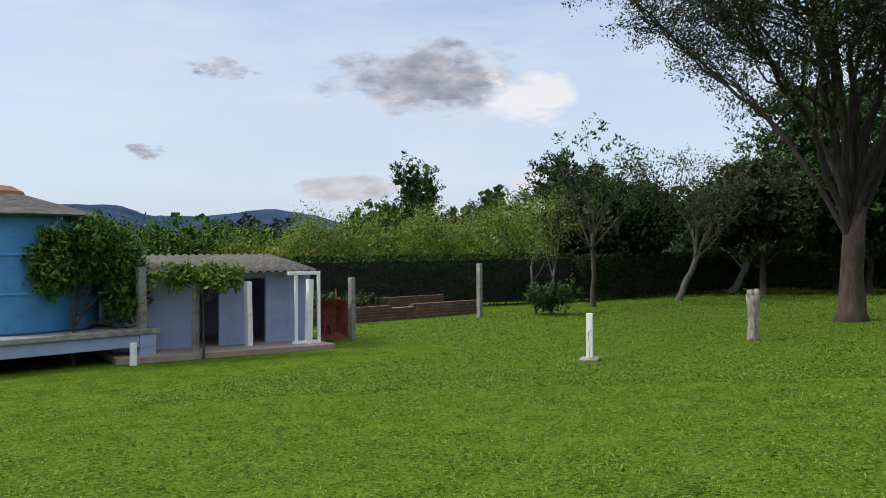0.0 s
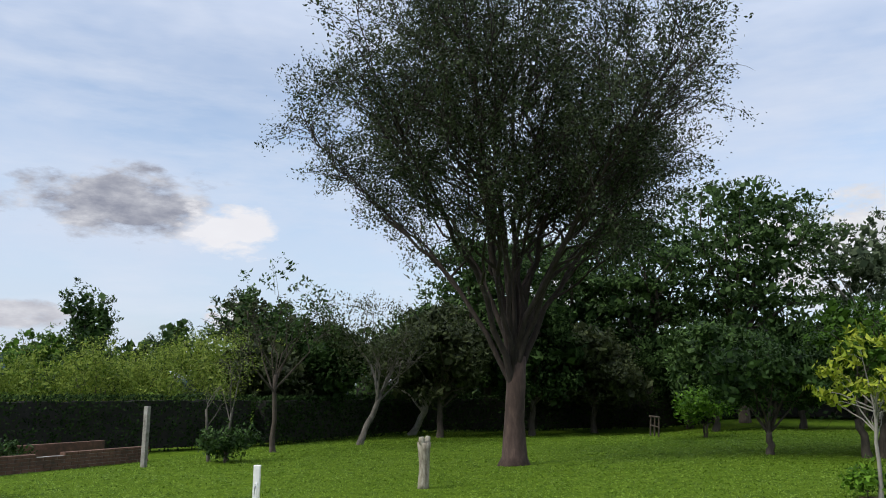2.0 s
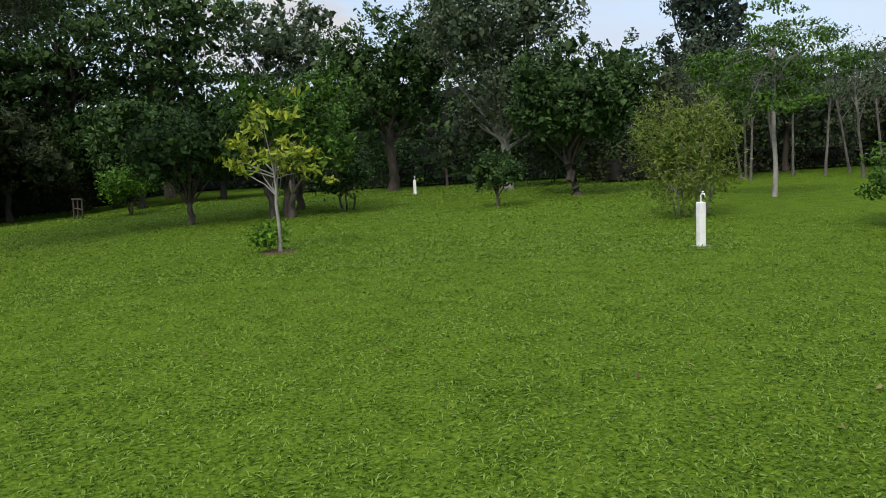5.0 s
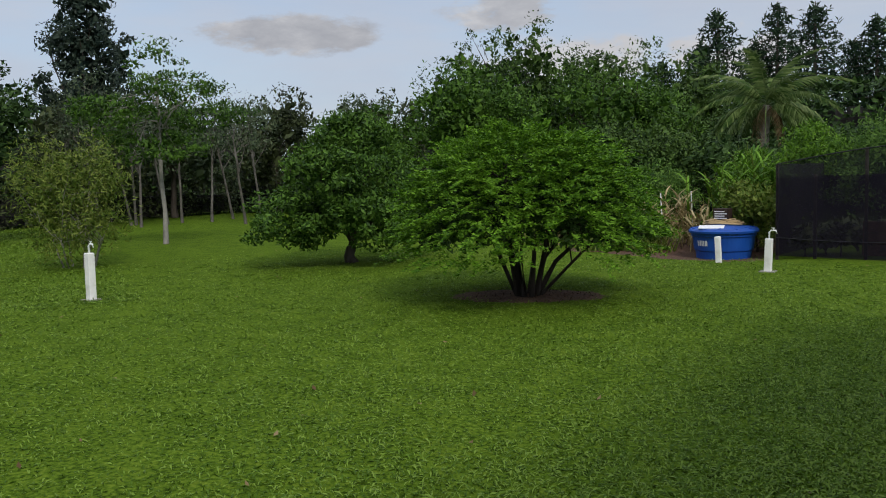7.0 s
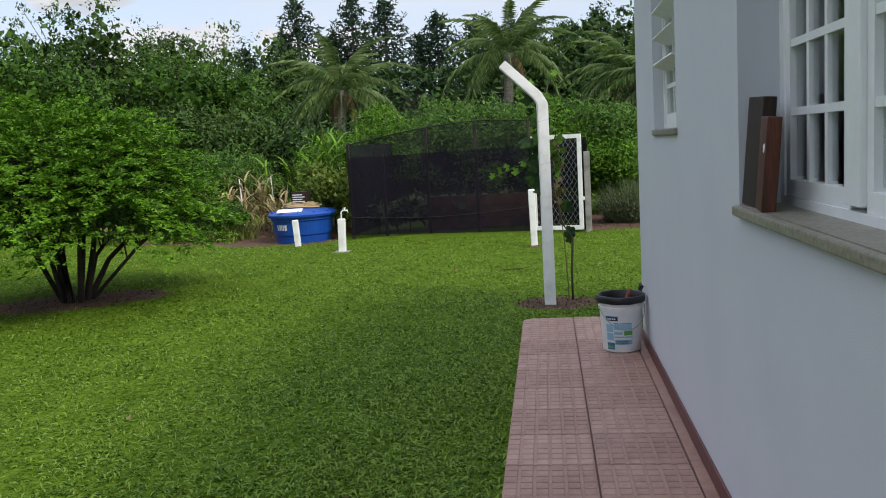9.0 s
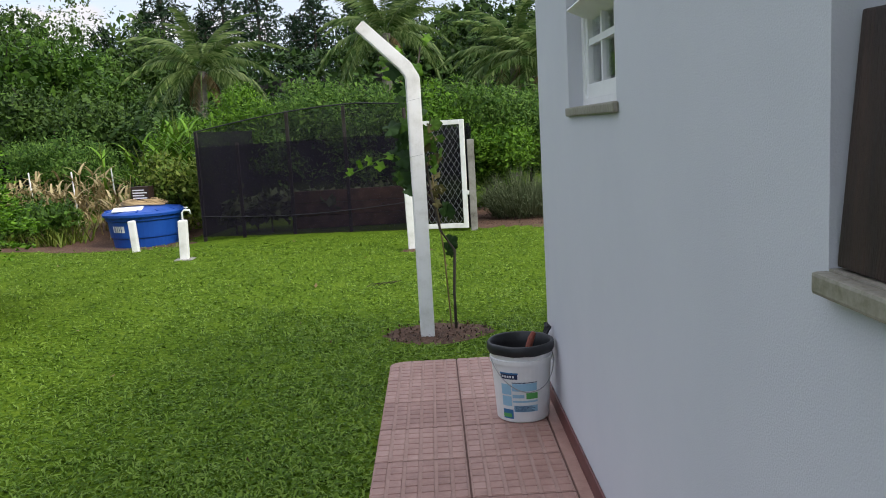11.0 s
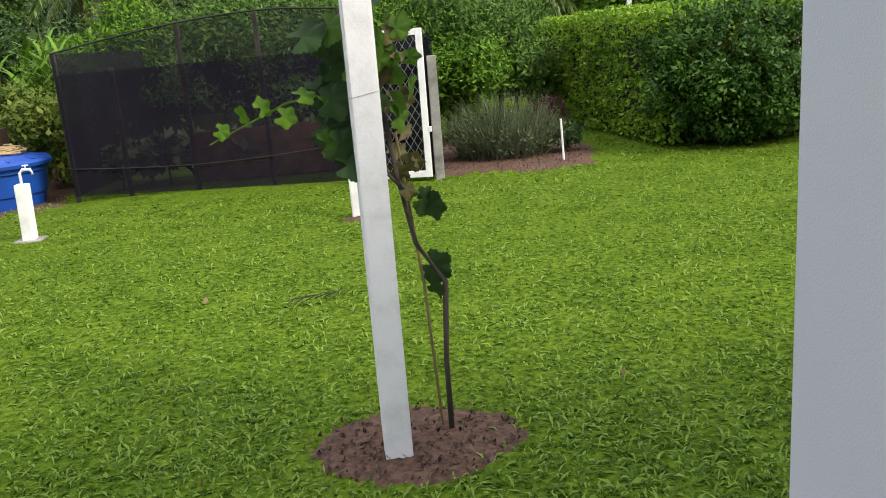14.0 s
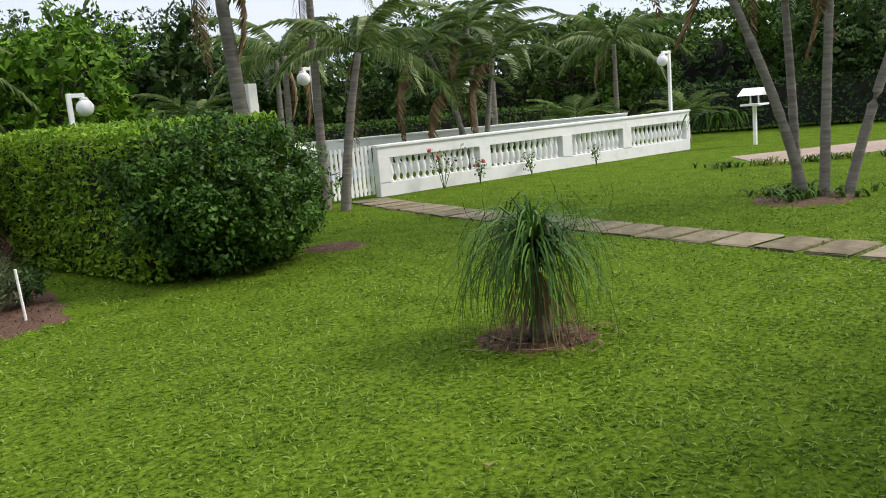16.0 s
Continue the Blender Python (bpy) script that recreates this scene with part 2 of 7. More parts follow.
M["straw"] = leafy("dry stalks", (0.22, 0.165, 0.070), (0.46, 0.38, 0.20))
M["lavender"] = leafy("grey lavender leaves", (0.055, 0.080, 0.032), (0.165, 0.195, 0.105))
M["red_leaf"] = leafy("dark red leaves", (0.05, 0.012, 0.016), (0.12, 0.03, 0.035))
M["bluepaint"] = material("blue tank", ((0.035, 0.150, 0.340), (0.055, 0.215, 0.450), (0.085, 0.260, 0.480)), scale=2.5, rough=0.55, big=0.3, bump=0.1)
M["tankblue"] = material("blue plastic", ((0.008, 0.055, 0.300), (0.012, 0.085, 0.400)), scale=3, rough=0.38, bump=0.05)
M["shedwall"] = material("lilac shed paint", ((0.244, 0.288, 0.458), (0.302, 0.36, 0.541), (0.336, 0.396, 0.572)), scale=3, rough=0.85, bump=0.3, bump_scale=50, big=0.4)
M["fibre"] = material("fibre cement", ((0.040, 0.036, 0.032), (0.095, 0.086, 0.076), (0.16, 0.148, 0.135)), scale=5, rough=0.95, bump=0.5, bump_scale=30, big=0.5)
M["concrete"] = material("weathered concrete", ((0.11, 0.10, 0.085), (0.25, 0.24, 0.215), (0.38, 0.37, 0.35)), scale=6, rough=0.95, bump=0.6, bump_scale=40, big=0.5)
M["brick"] = material("mossy brick", ((0.04, 0.036, 0.025), (0.115, 0.061, 0.042), (0.194, 0.108, 0.077)), scale=6, rough=0.95, bump=0.6, bump_scale=40, big=0.4)
M["rust"] = material("red-brown rusty metal", ((0.12, 0.028, 0.018), (0.24, 0.065, 0.042), (0.30, 0.13, 0.085)), scale=9, rough=0.75, bump=0.2)
M["black"] = material("black plastic", ((0.008, 0.008, 0.009), (0.022, 0.022, 0.024)), scale=20, rough=0.45)
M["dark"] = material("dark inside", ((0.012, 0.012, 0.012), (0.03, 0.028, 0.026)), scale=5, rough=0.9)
M["wood_dark"] = material("dark old wood", ((0.010, 0.006, 0.005), (0.030, 0.016, 0.011), (0.060, 0.032, 0.022)), scale=8, rough=0.6, bump=0.4, stretch=(4, 4, 0.4))
M["wood_red"] = material("reddish wood", ((0.022, 0.007, 0.004), (0.085, 0.022, 0.012), (0.170, 0.052, 0.026)), scale=8, rough=0.5, bump=0.3, stretch=(4, 4, 0.4))
M["post_wood"] = material("peeling post wood", ((0.06, 0.04, 0.022), (0.26, 0.235, 0.18), (0.42, 0.40, 0.34)), scale=9, rough=0.9, bump=0.6, bump_scale=30, stretch=(2, 2, 0.6))
M["bucket"] = material("white bucket plastic", ((0.62, 0.62, 0.60), (0.76, 0.76, 0.75)), scale=7, rough=0.4, big=0.3)
M["rope"] = material("straw-coloured hose", ((0.30, 0.20, 0.09), (0.46, 0.34, 0.18)), scale=20, rough=0.7)
M["paper"] = material("white sheet", ((0.68, 0.68, 0.70), (0.8, 0.8, 0.82)), scale=4, rough=0.8)
M["stone"] = material("paving slab", ((0.10, 0.082, 0.046), (0.19, 0.155, 0.098), (0.27, 0.228, 0.158)), scale=5, rough=0.9, bump=0.6, bump_scale=40, big=0.4, objrand=0.3)
M["paving"] = material("pinkish paving", ((0.24, 0.175, 0.14), (0.37, 0.29, 0.245)), scale=4, rough=0.9, bump=0.4, bump_scale=30, big=0.4)
M["clay"] = material("clay roof", ((0.22, 0.085, 0.045), (0.36, 0.16, 0.09)), scale=4, rough=0.9)
M["hill"] = material("far wooded hill with haze in colour", ((0.020, 0.040, 0.075), (0.035, 0.060, 0.105), (0.050, 0.080, 0.125)), scale=0.012, rough=1.0, big=0.3, spec=0.0)
M["forest"] = material("far forest", ((0.018, 0.035, 0.018), (0.05, 0.08, 0.035)), scale=0.25, rough=1.0, bump=1.0, bump_scale=0.4)
M["sticker_blue"] = material("blue print", ((0.03, 0.12, 0.26), (0.04, 0.16, 0.32)), scale=9, rough=0.4)
M["sticker_light"] = material("pale blue print", ((0.22, 0.42, 0.56), (0.30, 0.50, 0.62)), scale=9, rough=0.4)
M["sticker_green"] = material("green print", ((0.08, 0.30, 0.08), (0.10, 0.36, 0.10)), scale=9, rough=0.4)
M["navy"] = material("dark blue print", ((0.01, 0.02, 0.06), (0.015, 0.028, 0.08)), scale=9, rough=0.4)
M["pool"] = material("blue pool cover", ((0.22, 0.36, 0.55), (0.30, 0.44, 0.62)), scale=4, rough=0.4)
M["rose"] = material("rose petals", ((0.50, 0.05, 0.07), (0.62, 0.12, 0.13)), scale=9, rough=0.6)
M["steel"] = material("galvanised wire", ((0.25, 0.25, 0.25), (0.42, 0.42, 0.42)), scale=30, rough=0.5, metal=0.6)


def clear_mix(name, colour, rough, opaque, kind="plain", scale=1.0):
    """A partly see-through sheet: shade cloth or lace."""
    m = bpy.data.materials.new(name)
    m.use_nodes = True
    n, l = m.node_tree.nodes, m.node_tree.links
    p = n["Principled BSDF"]
    p.inputs["Base Color"].default_value, p.inputs["Roughness"].default_value, p.inputs["Specular IOR Level"].default_value = (*colour, 1), rough, 0.05
    tr = n.new("ShaderNodeBsdfTransparent")
    mx = n.new("ShaderNodeMixShader")
    tc = n.new("ShaderNodeTexCoord")
    if kind == "lace":
        v = n.new("ShaderNodeTexVoronoi")
        v.inputs["Scale"].default_value = scale
        l.new(tc.outputs["Object"], v.inputs["Vector"])
        t2 = n.new("ShaderNodeTexNoise")
        t2.inputs["Scale"].default_value = 14
        l.new(tc.outputs["Object"], t2.inputs["Vector"])
        a = n.new("ShaderNodeMath")
        a.operation = "LESS_THAN"
        l.new(v.outputs["Distance"], a.inputs[0])
        a.inputs[1].default_value = 0.46
        b = n.new("ShaderNodeMath")
        b.operation = "LESS_THAN"
        l.new(t2.outputs[0], b.inputs[0])
        b.inputs[1].default_value = 0.56
        c = n.new("ShaderNodeMath")
        c.operation = "MULTIPLY"
        l.new(a.outputs[0], c.inputs[0])
        l.new(b.outputs[0], c.inputs[1])
        d = n.new("ShaderNodeMath")
        d.operation = "MULTIPLY_ADD"
        l.new(c.outputs[0], d.inputs[0])
        d.inputs[1].default_value, d.inputs[2].default_value = -0.75, opaque
        l.new(d.outputs[0], mx.inputs[0])
    else:
        t2 = n.new("ShaderNodeTexNoise")
        t2.inputs["Scale"].default_value = scale
        l.new(tc.outputs["Object"], t2.inputs["Vector"])
        d = n.new("ShaderNodeMath")
        d.operation = "MULTIPLY_ADD"
        l.new(t2.outputs[0], d.inputs[0])
        d.inputs[1].default_value, d.inputs[2].default_value = 0.2, opaque - 0.1
        l.new(d.outputs[0], mx.inputs[0])
    l.new(tr.outputs[0], mx.inputs[1])
    l.new(p.outputs[0], mx.inputs[2])
    l.new(mx.outputs[0], n["Material Output"].inputs[0])
    return m


M["net"] = clear_mix("black shade net", (0.014, 0.012, 0.019), 0.9, 0.80, scale=1.3)
M["net_thin"] = clear_mix("thin black net", (0.03, 0.03, 0.034), 0.9, 0.40, scale=1.3)
M["lace"] = clear_mix("white lace curtain", (0.90, 0.90, 0.88), 0.9, 0.97, "lace", 55)
glass = bpy.data.materials.new("window glass")
glass.use_nodes = True
gn, gl = glass.node_tree.nodes, glass.node_tree.links
gt, gg, gm = gn.new("ShaderNodeBsdfTransparent"), gn.new("ShaderNodeBsdfGlossy"), gn.new("ShaderNodeMixShader")
gt.inputs[0].default_value, gg.inputs["Roughness"].default_value = (0.9, 0.92, 0.92, 1), 0.02
gf0 = gn.new("ShaderNodeLayerWeight")
gf0.inputs[0].default_value = 0.5
gf1 = gn.new("ShaderNodeMath")
gf1.operation = "POWER"
gf1.inputs[1].default_value = 5.0
gl.new(gf0.outputs["Facing"], gf1.inputs[0])
gf = gn.new("ShaderNodeMath")
gf.operation = "MULTIPLY_ADD"
gf.inputs[1].default_value, gf.inputs[2].default_value = 0.9, 0.04
gl.new(gf1.outputs[0], gf.inputs[0])
gl.new(gf.outputs[0], gm.inputs[0])
gl.new(gt.outputs[0], gm.inputs[1])
gl.new(gg.outputs[0], gm.inputs[2])
gl.new(gm.outputs[0], gn["Material Output"].inputs[0])
M["glass"] = glass


# ---- building blocks ----
def smooth01(v):
    v = min(1.0, max(0.0, v))
    return v * v * (3 - 2 * v)


def gz(x, y):
    """Height of the lawn: level by the house, falling to the far side."""
    z = -0.40 * smooth01((-8.5 - y) / 8.0) - 0.010 * min(30.0, max(0.0, -16.0 - y))
    z -= 0.15 * math.exp(-((x + 5.7) ** 2 + (y - 9.0) ** 2) / 3.5)
    return z


def thing(name, x, y, label, category, group="", z=None, turn=0.0, kind=""):
    ob = new(name)
    ob.matrix_basis = pose(x, y, gz(x, y) if z is None else z, 0, 0, turn)
    ob.empty_display_size = 0.2
    return tagged(ob, label, category, group, kind)


def link(name, me, parent, label=""):
    ob = new(name, me)
    ob.parent = parent
    return tagged(ob, label)


def part(name, bm, mat, parent, label="", smooth=False):
    me = bpy.data.meshes.new(name)
    bm.to_mesh(me)
    bm.free()
    me.materials.append(mat)
    if smooth:
        me.shade_smooth()
    return link(name, me, parent, label)


def mesh(name, verts, faces, mat, smooth=False):
    me = bpy.data.meshes.new(name)
    me.from_pydata([tuple(v) for v in verts], [], faces)
    me.materials.append(mat)
    me.update()
    if smooth:
        me.shade_smooth()
    return me


def box(bm, lo, hi, m=None, bevel=0.0):
    c = [(a + b) / 2 for a, b in zip(lo, hi)]
    s = [b - a for a, b in zip(lo, hi)]
    mat = Matrix.Translation(c) @ Matrix.Diagonal((*s, 1))
    r = bmesh.ops.create_cube(bm, size=1.0, matrix=(m @ mat) if m else mat)
    if bevel:
        es = list({e for v in r["verts"] for e in v.link_edges})
        bmesh.ops.bevel(bm, geom=es, offset=bevel, segments=2, affect="EDGES", profile=0.6)
    return bm


def tube(bm, pts, radii, seg=8, cap=True):
    """A tapered round limb along points."""
    rings = []
    pts = [Vector(p) for p in pts]
    for i, p in enumerate(pts):
        d = (pts[min(i + 1, len(pts) - 1)] - pts[max(i - 1, 0)]).normalized()
        a = d.orthogonal().normalized() if abs(d.z) > 0.95 else d.cross(Vector((0, 0, 1))).normalized()
        if abs(d.z) > 0.95:
            a = Vector((1, 0, 0)) - d * d.x
            a.normalize()
        b = d.cross(a)
        rings.append([bm.verts.new(p + radii[i] * (math.cos(2 * math.pi * k / seg) * a + math.sin(2 * math.pi * k / seg) * b)) for k in range(seg)])
    for r, s in zip(rings, rings[1:]):
        for k in range(seg):
            bm.faces.new((r[k], r[(k + 1) % seg], s[(k + 1) % seg], s[k]))
    if cap:
        bm.faces.new(rings[0][::-1])
        bm.faces.new(rings[-1])
    return bm


def lathe(bm, profile, seg=24, centre=(0, 0)):
    """Turned shape from (radius, height) pairs."""
    rings = [[bm.verts.new((centre[0] + r * math.cos(2 * math.pi * k / seg), centre[1] + r * math.sin(2 * math.pi * k / seg), z)) for k in range(seg)] for r, z in profile]
    for a, b in zip(rings, rings[1:]):
        for k in range(seg):
            bm.faces.new((a[k], a[(k + 1) % seg], b[(k + 1) % seg], b[k]))
    bm.faces.new(rings[0][::-1])
    bm.faces.new(rings[-1])
    return bm


def leaf_mesh(name, centres, size, mat, rng, aspect=0.45, up=0.25, droop=0.0, out=None, face=None, along=None):
    """Many small pointed leaves, each a folded diamond, round the given centres; face: where they turn their upper side, along: where they point."""
    c = np.asarray(centres, float)
    n = len(c)
    d = rng.normal(size=(n, 3))
    if out is not None:
        d += out * 1.1
    d[:, 2] -= droop
    if along is not None:
        d = along + d * 0.3
    d /= np.linalg.norm(d, axis=1)[:, None] + 1e-9
    nor = rng.normal(size=(n, 3))
    nor[:, 2] += up * 4
    if face is not None:
        nor = face * 1.5 + nor * 0.55
    s = np.cross(d, nor)
    s /= np.linalg.norm(s, axis=1)[:, None] + 1e-9
    ln = size * rng.uniform(0.6, 1.35, size=(n, 1))
    w = ln * aspect * 0.5
    fold = np.cross(s, d) * ln * 0.12
    v = np.stack([c - d * ln * 0.5, c + s * w - fold, c + d * ln * 0.5, c - s * w - fold], 1).reshape(-1, 3)
    me = bpy.data.meshes.new(name)
    me.vertices.add(4 * n)
    me.vertices.foreach_set("co", v.astype(np.float32).ravel())
    me.loops.add(4 * n)
    me.loops.foreach_set("vertex_index", np.arange(4 * n, dtype=np.int32))
    me.polygons.add(n)
    me.polygons.foreach_set("loop_start", np.arange(0, 4 * n, 4, dtype=np.int32))
    me.update(calc_edges=True)
    me.materials.append(mat)
    return me


def crown_points(rng, blobs, clumps, per, spread, shell=0.55, flat=1.0):
    """Leaf places in clumps over the outer part of several ellipsoids, and the clumps' middles."""
    vol = np.array([b[3] * b[4] + b[4] * b[5] + b[3] * b[5] for b in blobs])
    which = rng.choice(len(blobs), clumps, p=vol / vol.sum())
    u = rng.normal(size=(clumps, 3))
    u /= np.linalg.norm(u, axis=1)[:, None]
    r = rng.uniform(shell, 1.06, size=(clumps, 1)) ** 0.8
    bl = np.array(blobs, float)[which]
    mid = bl[:, :3] + u * r * bl[:, 3:6]
    sizes = rng.uniform(0.5, 1.35, size=(clumps, 1, 1))
    off = rng.normal(size=(clumps, per, 3))
    off /= np.linalg.norm(off, axis=2)[:, :, None]
    off *= rng.uniform(0.25, 1.0, size=(clumps, per, 1)) ** 0.6 * spread * 1.75 * sizes
    off[:, :, 2] *= flat
    pts = (mid[:, None, :] + off).reshape(-1, 3)
    out = np.repeat(u, per, axis=0)
    return pts, mid, out


def limbs(bm, rng, base, top, radius, targets, twigs=3, fork=None, seg=8, bend=0.25):
    """Trunk from base to the fork, and tapered limbs from it out to the targets."""
    base, top = Vector(base), Vector(top)
    n = 5
    pts = [base.lerp(top, i / n) + Vector((rng.normal() * radius * bend, rng.normal() * radius * bend, 0)) * (0 < i < n) for i in range(n + 1)]
    tube(bm, [base - Vector((0, 0, 0.15))] + pts, [radius * 1.35, radius * 1.25] + [radius * (1 - 0.3 * i / n) for i in range(1, n + 1)], seg)
    for tg in targets:
        tg = Vector(tg)
        start = base.lerp(top, rng.uniform(0.65, 1.0)) if fork is None else base.lerp(top, fork + rng.uniform(0, 1 - fork))
        span = tg - start
        mid1 = start + span * 0.33 + Vector((rng.normal(), rng.normal(), 0.6)) * span.length * 0.06
        mid2 = start + span * 0.68 + Vector((rng.normal(), rng.normal(), 0.3)) * span.length * 0.06
        r0 = radius * rng.uniform(0.3, 0.5)
        tube(bm, [start, mid1, mid2, tg], [r0, r0 * 0.7, r0 * 0.42, r0 * 0.12], 6, cap=False)
        for _ in range(twigs):
            a = mid1.lerp(tg, rng.uniform(0.1, 0.8))
            e = a + (span.normalized() * 0.7 + Vector(rng.normal(size=3)) * 0.55) * min(span.length, 3.0) * rng.uniform(0.16, 0.30)
            tube(bm, [a, a.lerp(e, 0.5) + Vector((0, 0, 0.03 * span.length)), e], [r0 * 0.32, r0 * 0.2, r0 * 0.06], 4, cap=False)
    return bm


def tree(name, x, y, label, category, blobs, clumps, per, leaf, leafmat, bark, radius, fork_h, seed, spread=0.3, group="", n_limbs=10, twigs=3, aspect=0.45,
         lean=(0, 0), shell=0.55, flat=1.0, droop=0.0, stems=((0, 0),), up=0.25, inner=0.9):
    rng = np.random.default_rng(seed)
    if leaf >= 0.14 and name == "tree":
        leaf, per, spread, shell = leaf * 0.98, int(per * 0.58), spread * 0.72, max(shell, 0.6)
    if name == "shrub":
        per = int(per * 0.8)
    t = thing(name, x, y, label, category, group)
    pts, mid, out = crown_points(rng, blobs, clumps, per, spread, shell, flat)
    keep = pts[:, 2] > 0.04
    bm = bmesh.new()
    for sx, sy in stems:
        pick = rng.choice(len(mid), min(len(mid), max(2, n_limbs // len(stems))), replace=False)
        limbs(bm, rng, (sx, sy, 0), (sx * 1.6 + lean[0], sy * 1.6 + lean[1], fork_h), radius, mid[pick], twigs)
    part("trunk", bm, bark, t, smooth=True)
    local = pts - np.repeat(mid, per, axis=0)
    face = local / (spread * 1.6) * 0.75 + out * 0.55
    face[:, 2] += 0.35
    crown = link("crown", leaf_mesh("crown", pts[keep], leaf, leafmat, rng, aspect, up, droop, None, face[keep]), t)
    if inner:
        fill, _, _ = crown_points(rng, [(b[0], b[1], b[2], b[3] * 0.86, b[4] * 0.86, b[5] * 0.86) for b in blobs], int(clumps * inner), 9, spread * 0.8, 0.05)
        fill = fill[fill[:, 2] > leaf]
        link("inner_foliage", leaf_mesh("inner_foliage", fill, leaf * (1.8 if name == "tree" else 1.25), leafmat, rng, 0.7 if name == "tree" else 0.5, 0.1), crown)
    return t


def place(name, me, label, category, kind="", group=""):
    return tagged(new(name, me), label, category, group, kind)


# ---- ground ----
def axis(lo, hi, step, far):
    core = list(np.arange(lo, hi + step / 2, step))
    up, down, s = [], [], step
    v = hi
    while v < far:
        s *= 1.35
        v += s
        up.append(v)
    v, s = lo, step
    while v > -far:
        s *= 1.35
        v -= s
        down.append(v)
    return down[::-1] + core + up


gx, gy = axis(-45, 22, 0.6, 3900), axis(-36, 24, 0.6, 3900)
gv = [(x, y, gz(x, y) + (0.012 * noise.noise((x * 0.9, y * 0.9, 0)) if abs(x) < 50 and abs(y) < 50 and not (-1.3 < x < 9 and -14 < y < 0.6) else 0)) for y in gy for x in gx]
nx = len(gx)
gf_ = [(j * nx + i, j * nx + i + 1, (j + 1) * nx + i + 1, (j + 1) * nx + i) for j in range(len(gy) - 1) for i in range(nx - 1)]
place("ground", mesh("ground", gv, gf_, M["lawn"], True), "mown green lawn, slightly uneven, sloping gently away", "lawn", "structure")

# far hill with a flat-topped ridge; the blue distance haze is in its colour
rng = np.random.default_rng(5)
hv, hf = [], []
steps = 260
for i in range(steps + 1):
    yaw = radians(100 + 100 * i / steps)
    k = 100 + 100 * i / steps
    ridge = 97 * smooth01((k - 127) / 6) + 33 * smooth01((k - 138.5) / 3) + 28 * math.exp(-((k - 144.3) / 2.4) ** 2) + 38 * smooth01((k - 151.5) / 2.5)
    ridge += 4 * noise.noise((k * 0.5, 0, 0)) + 3.0 * noise.noise((k * 2.3, 3, 0)) + 2.0 * noise.noise((k * 9, 7, 0))
    dx, dy = -math.sin(yaw), math.cos(yaw)
    for d, z in ((2300, -5), (2700, ridge * 0.45), (3000, ridge * 0.85), (3200, ridge), (3600, -5)):
        hv.append((dx * d, dy * d, z))
for i in range(steps):
    for j in range(4):
        hf.append((i * 5 + j, i * 5 + j + 1, (i + 1) * 5 + j + 1, (i + 1) * 5 + j))
place("backdrop_hill", mesh("backdrop_hill", hv, hf, M["hill"], True), "distant wooded ridge with a flat top, blue haze in its colour", "hill", "structure")

# ---- house ----
WX, CORNER, BACK, EAST, TOP = 0.0, -0.83, -13.5, 8.0, 3.1
W1 = (-6.75, -4.08, 1.30, 2.62)
W2 = (-2.68, -1.79, 1.595, 2.60)


def wall_with_openings(name, y0, y1, x0, x1, z0, z1, holes):
    """A wall along y with through openings (y0, y1, z0, z1), built of butting blocks."""
    bm = bmesh.new()
    y = y0
    for a, b, c, d in sorted(holes):
        box(bm, (x0, y, z0), (x1, a, z1))
        box(bm, (x0, a, z0), (x1, b, c))
        box(bm, (x0, a, d), (x1, b, z1))
        y = b
    box(bm, (x0, y, z0), (x1, y1, z1))
    bmesh.ops.remove_doubles(bm, verts=bm.verts, dist=1e-4)
    me = bpy.data.meshes.new(name)
    bm.to_mesh(me)
    bm.free()
    me.materials.append(M["wall"])
    return place(name, me, "smooth grey-blue painted house wall with white windows", "wall", "structure")


wall_west = wall_with_openings("wall_west", BACK, CORNER, WX, WX + 0.26, 0, TOP, [W1, W2])
for nm, lo, hi in (("wall_north", (WX + 0.26, CORNER - 0.26, 0), (EAST, CORNER, TOP)), ("wall_south", (WX + 0.26, BACK, 0), (EAST, BACK + 0.26, TOP)), ("wall_east", (EAST - 0.26, BACK + 0.26, 0), (EAST, CORNER - 0.26, TOP))):
    bm = box(bmesh.new(), lo, hi)
    me = bpy.data.meshes.new(nm)
    bm.to_mesh(me)
    bm.free()
    me.materials.append(M["wall"])
    place(nm, me, "smooth grey-blue painted house wall", "wall", "structure")
bm = box(bmesh.new(), (WX + 0.26, BACK + 0.26, 0.02), (EAST - 0.26, CORNER - 0.26, 0.10))
place("floor", mesh("floor", [v.co for v in bm.verts], [[v.index for v in f.verts] for f in bm.faces], M["dark"]), "dark floor inside the house", "floor", "structure")
bm.free()
# plain roof out of view, added so the house casts its shadow
bm = box(bmesh.new(), (WX - 0.25, BACK - 0.25, TOP + 0.002), (EAST + 0.25, CORNER + 0.25, TOP + 0.14))
place("ceiling", mesh("ceiling", [v.co for v in bm.verts], [[v.index for v in f.verts] for f in bm.faces], M["trim"]), "unseen flat white roof slab added to cast shadow", "ceiling", "structure")
bm.free()
bm = box(bmesh.new(), (WX - 0.012, BACK, 0.05), (WX - 0.001, CORNER, 0.13), bevel=0.003)
me = bpy.data.meshes.new("baseboard")
bm.to_mesh(me)
bm.free()
me.materials.append(M["skirt"])
place("baseboard", me, "dark red tiled skirting along the house wall", "skirting", "structure")


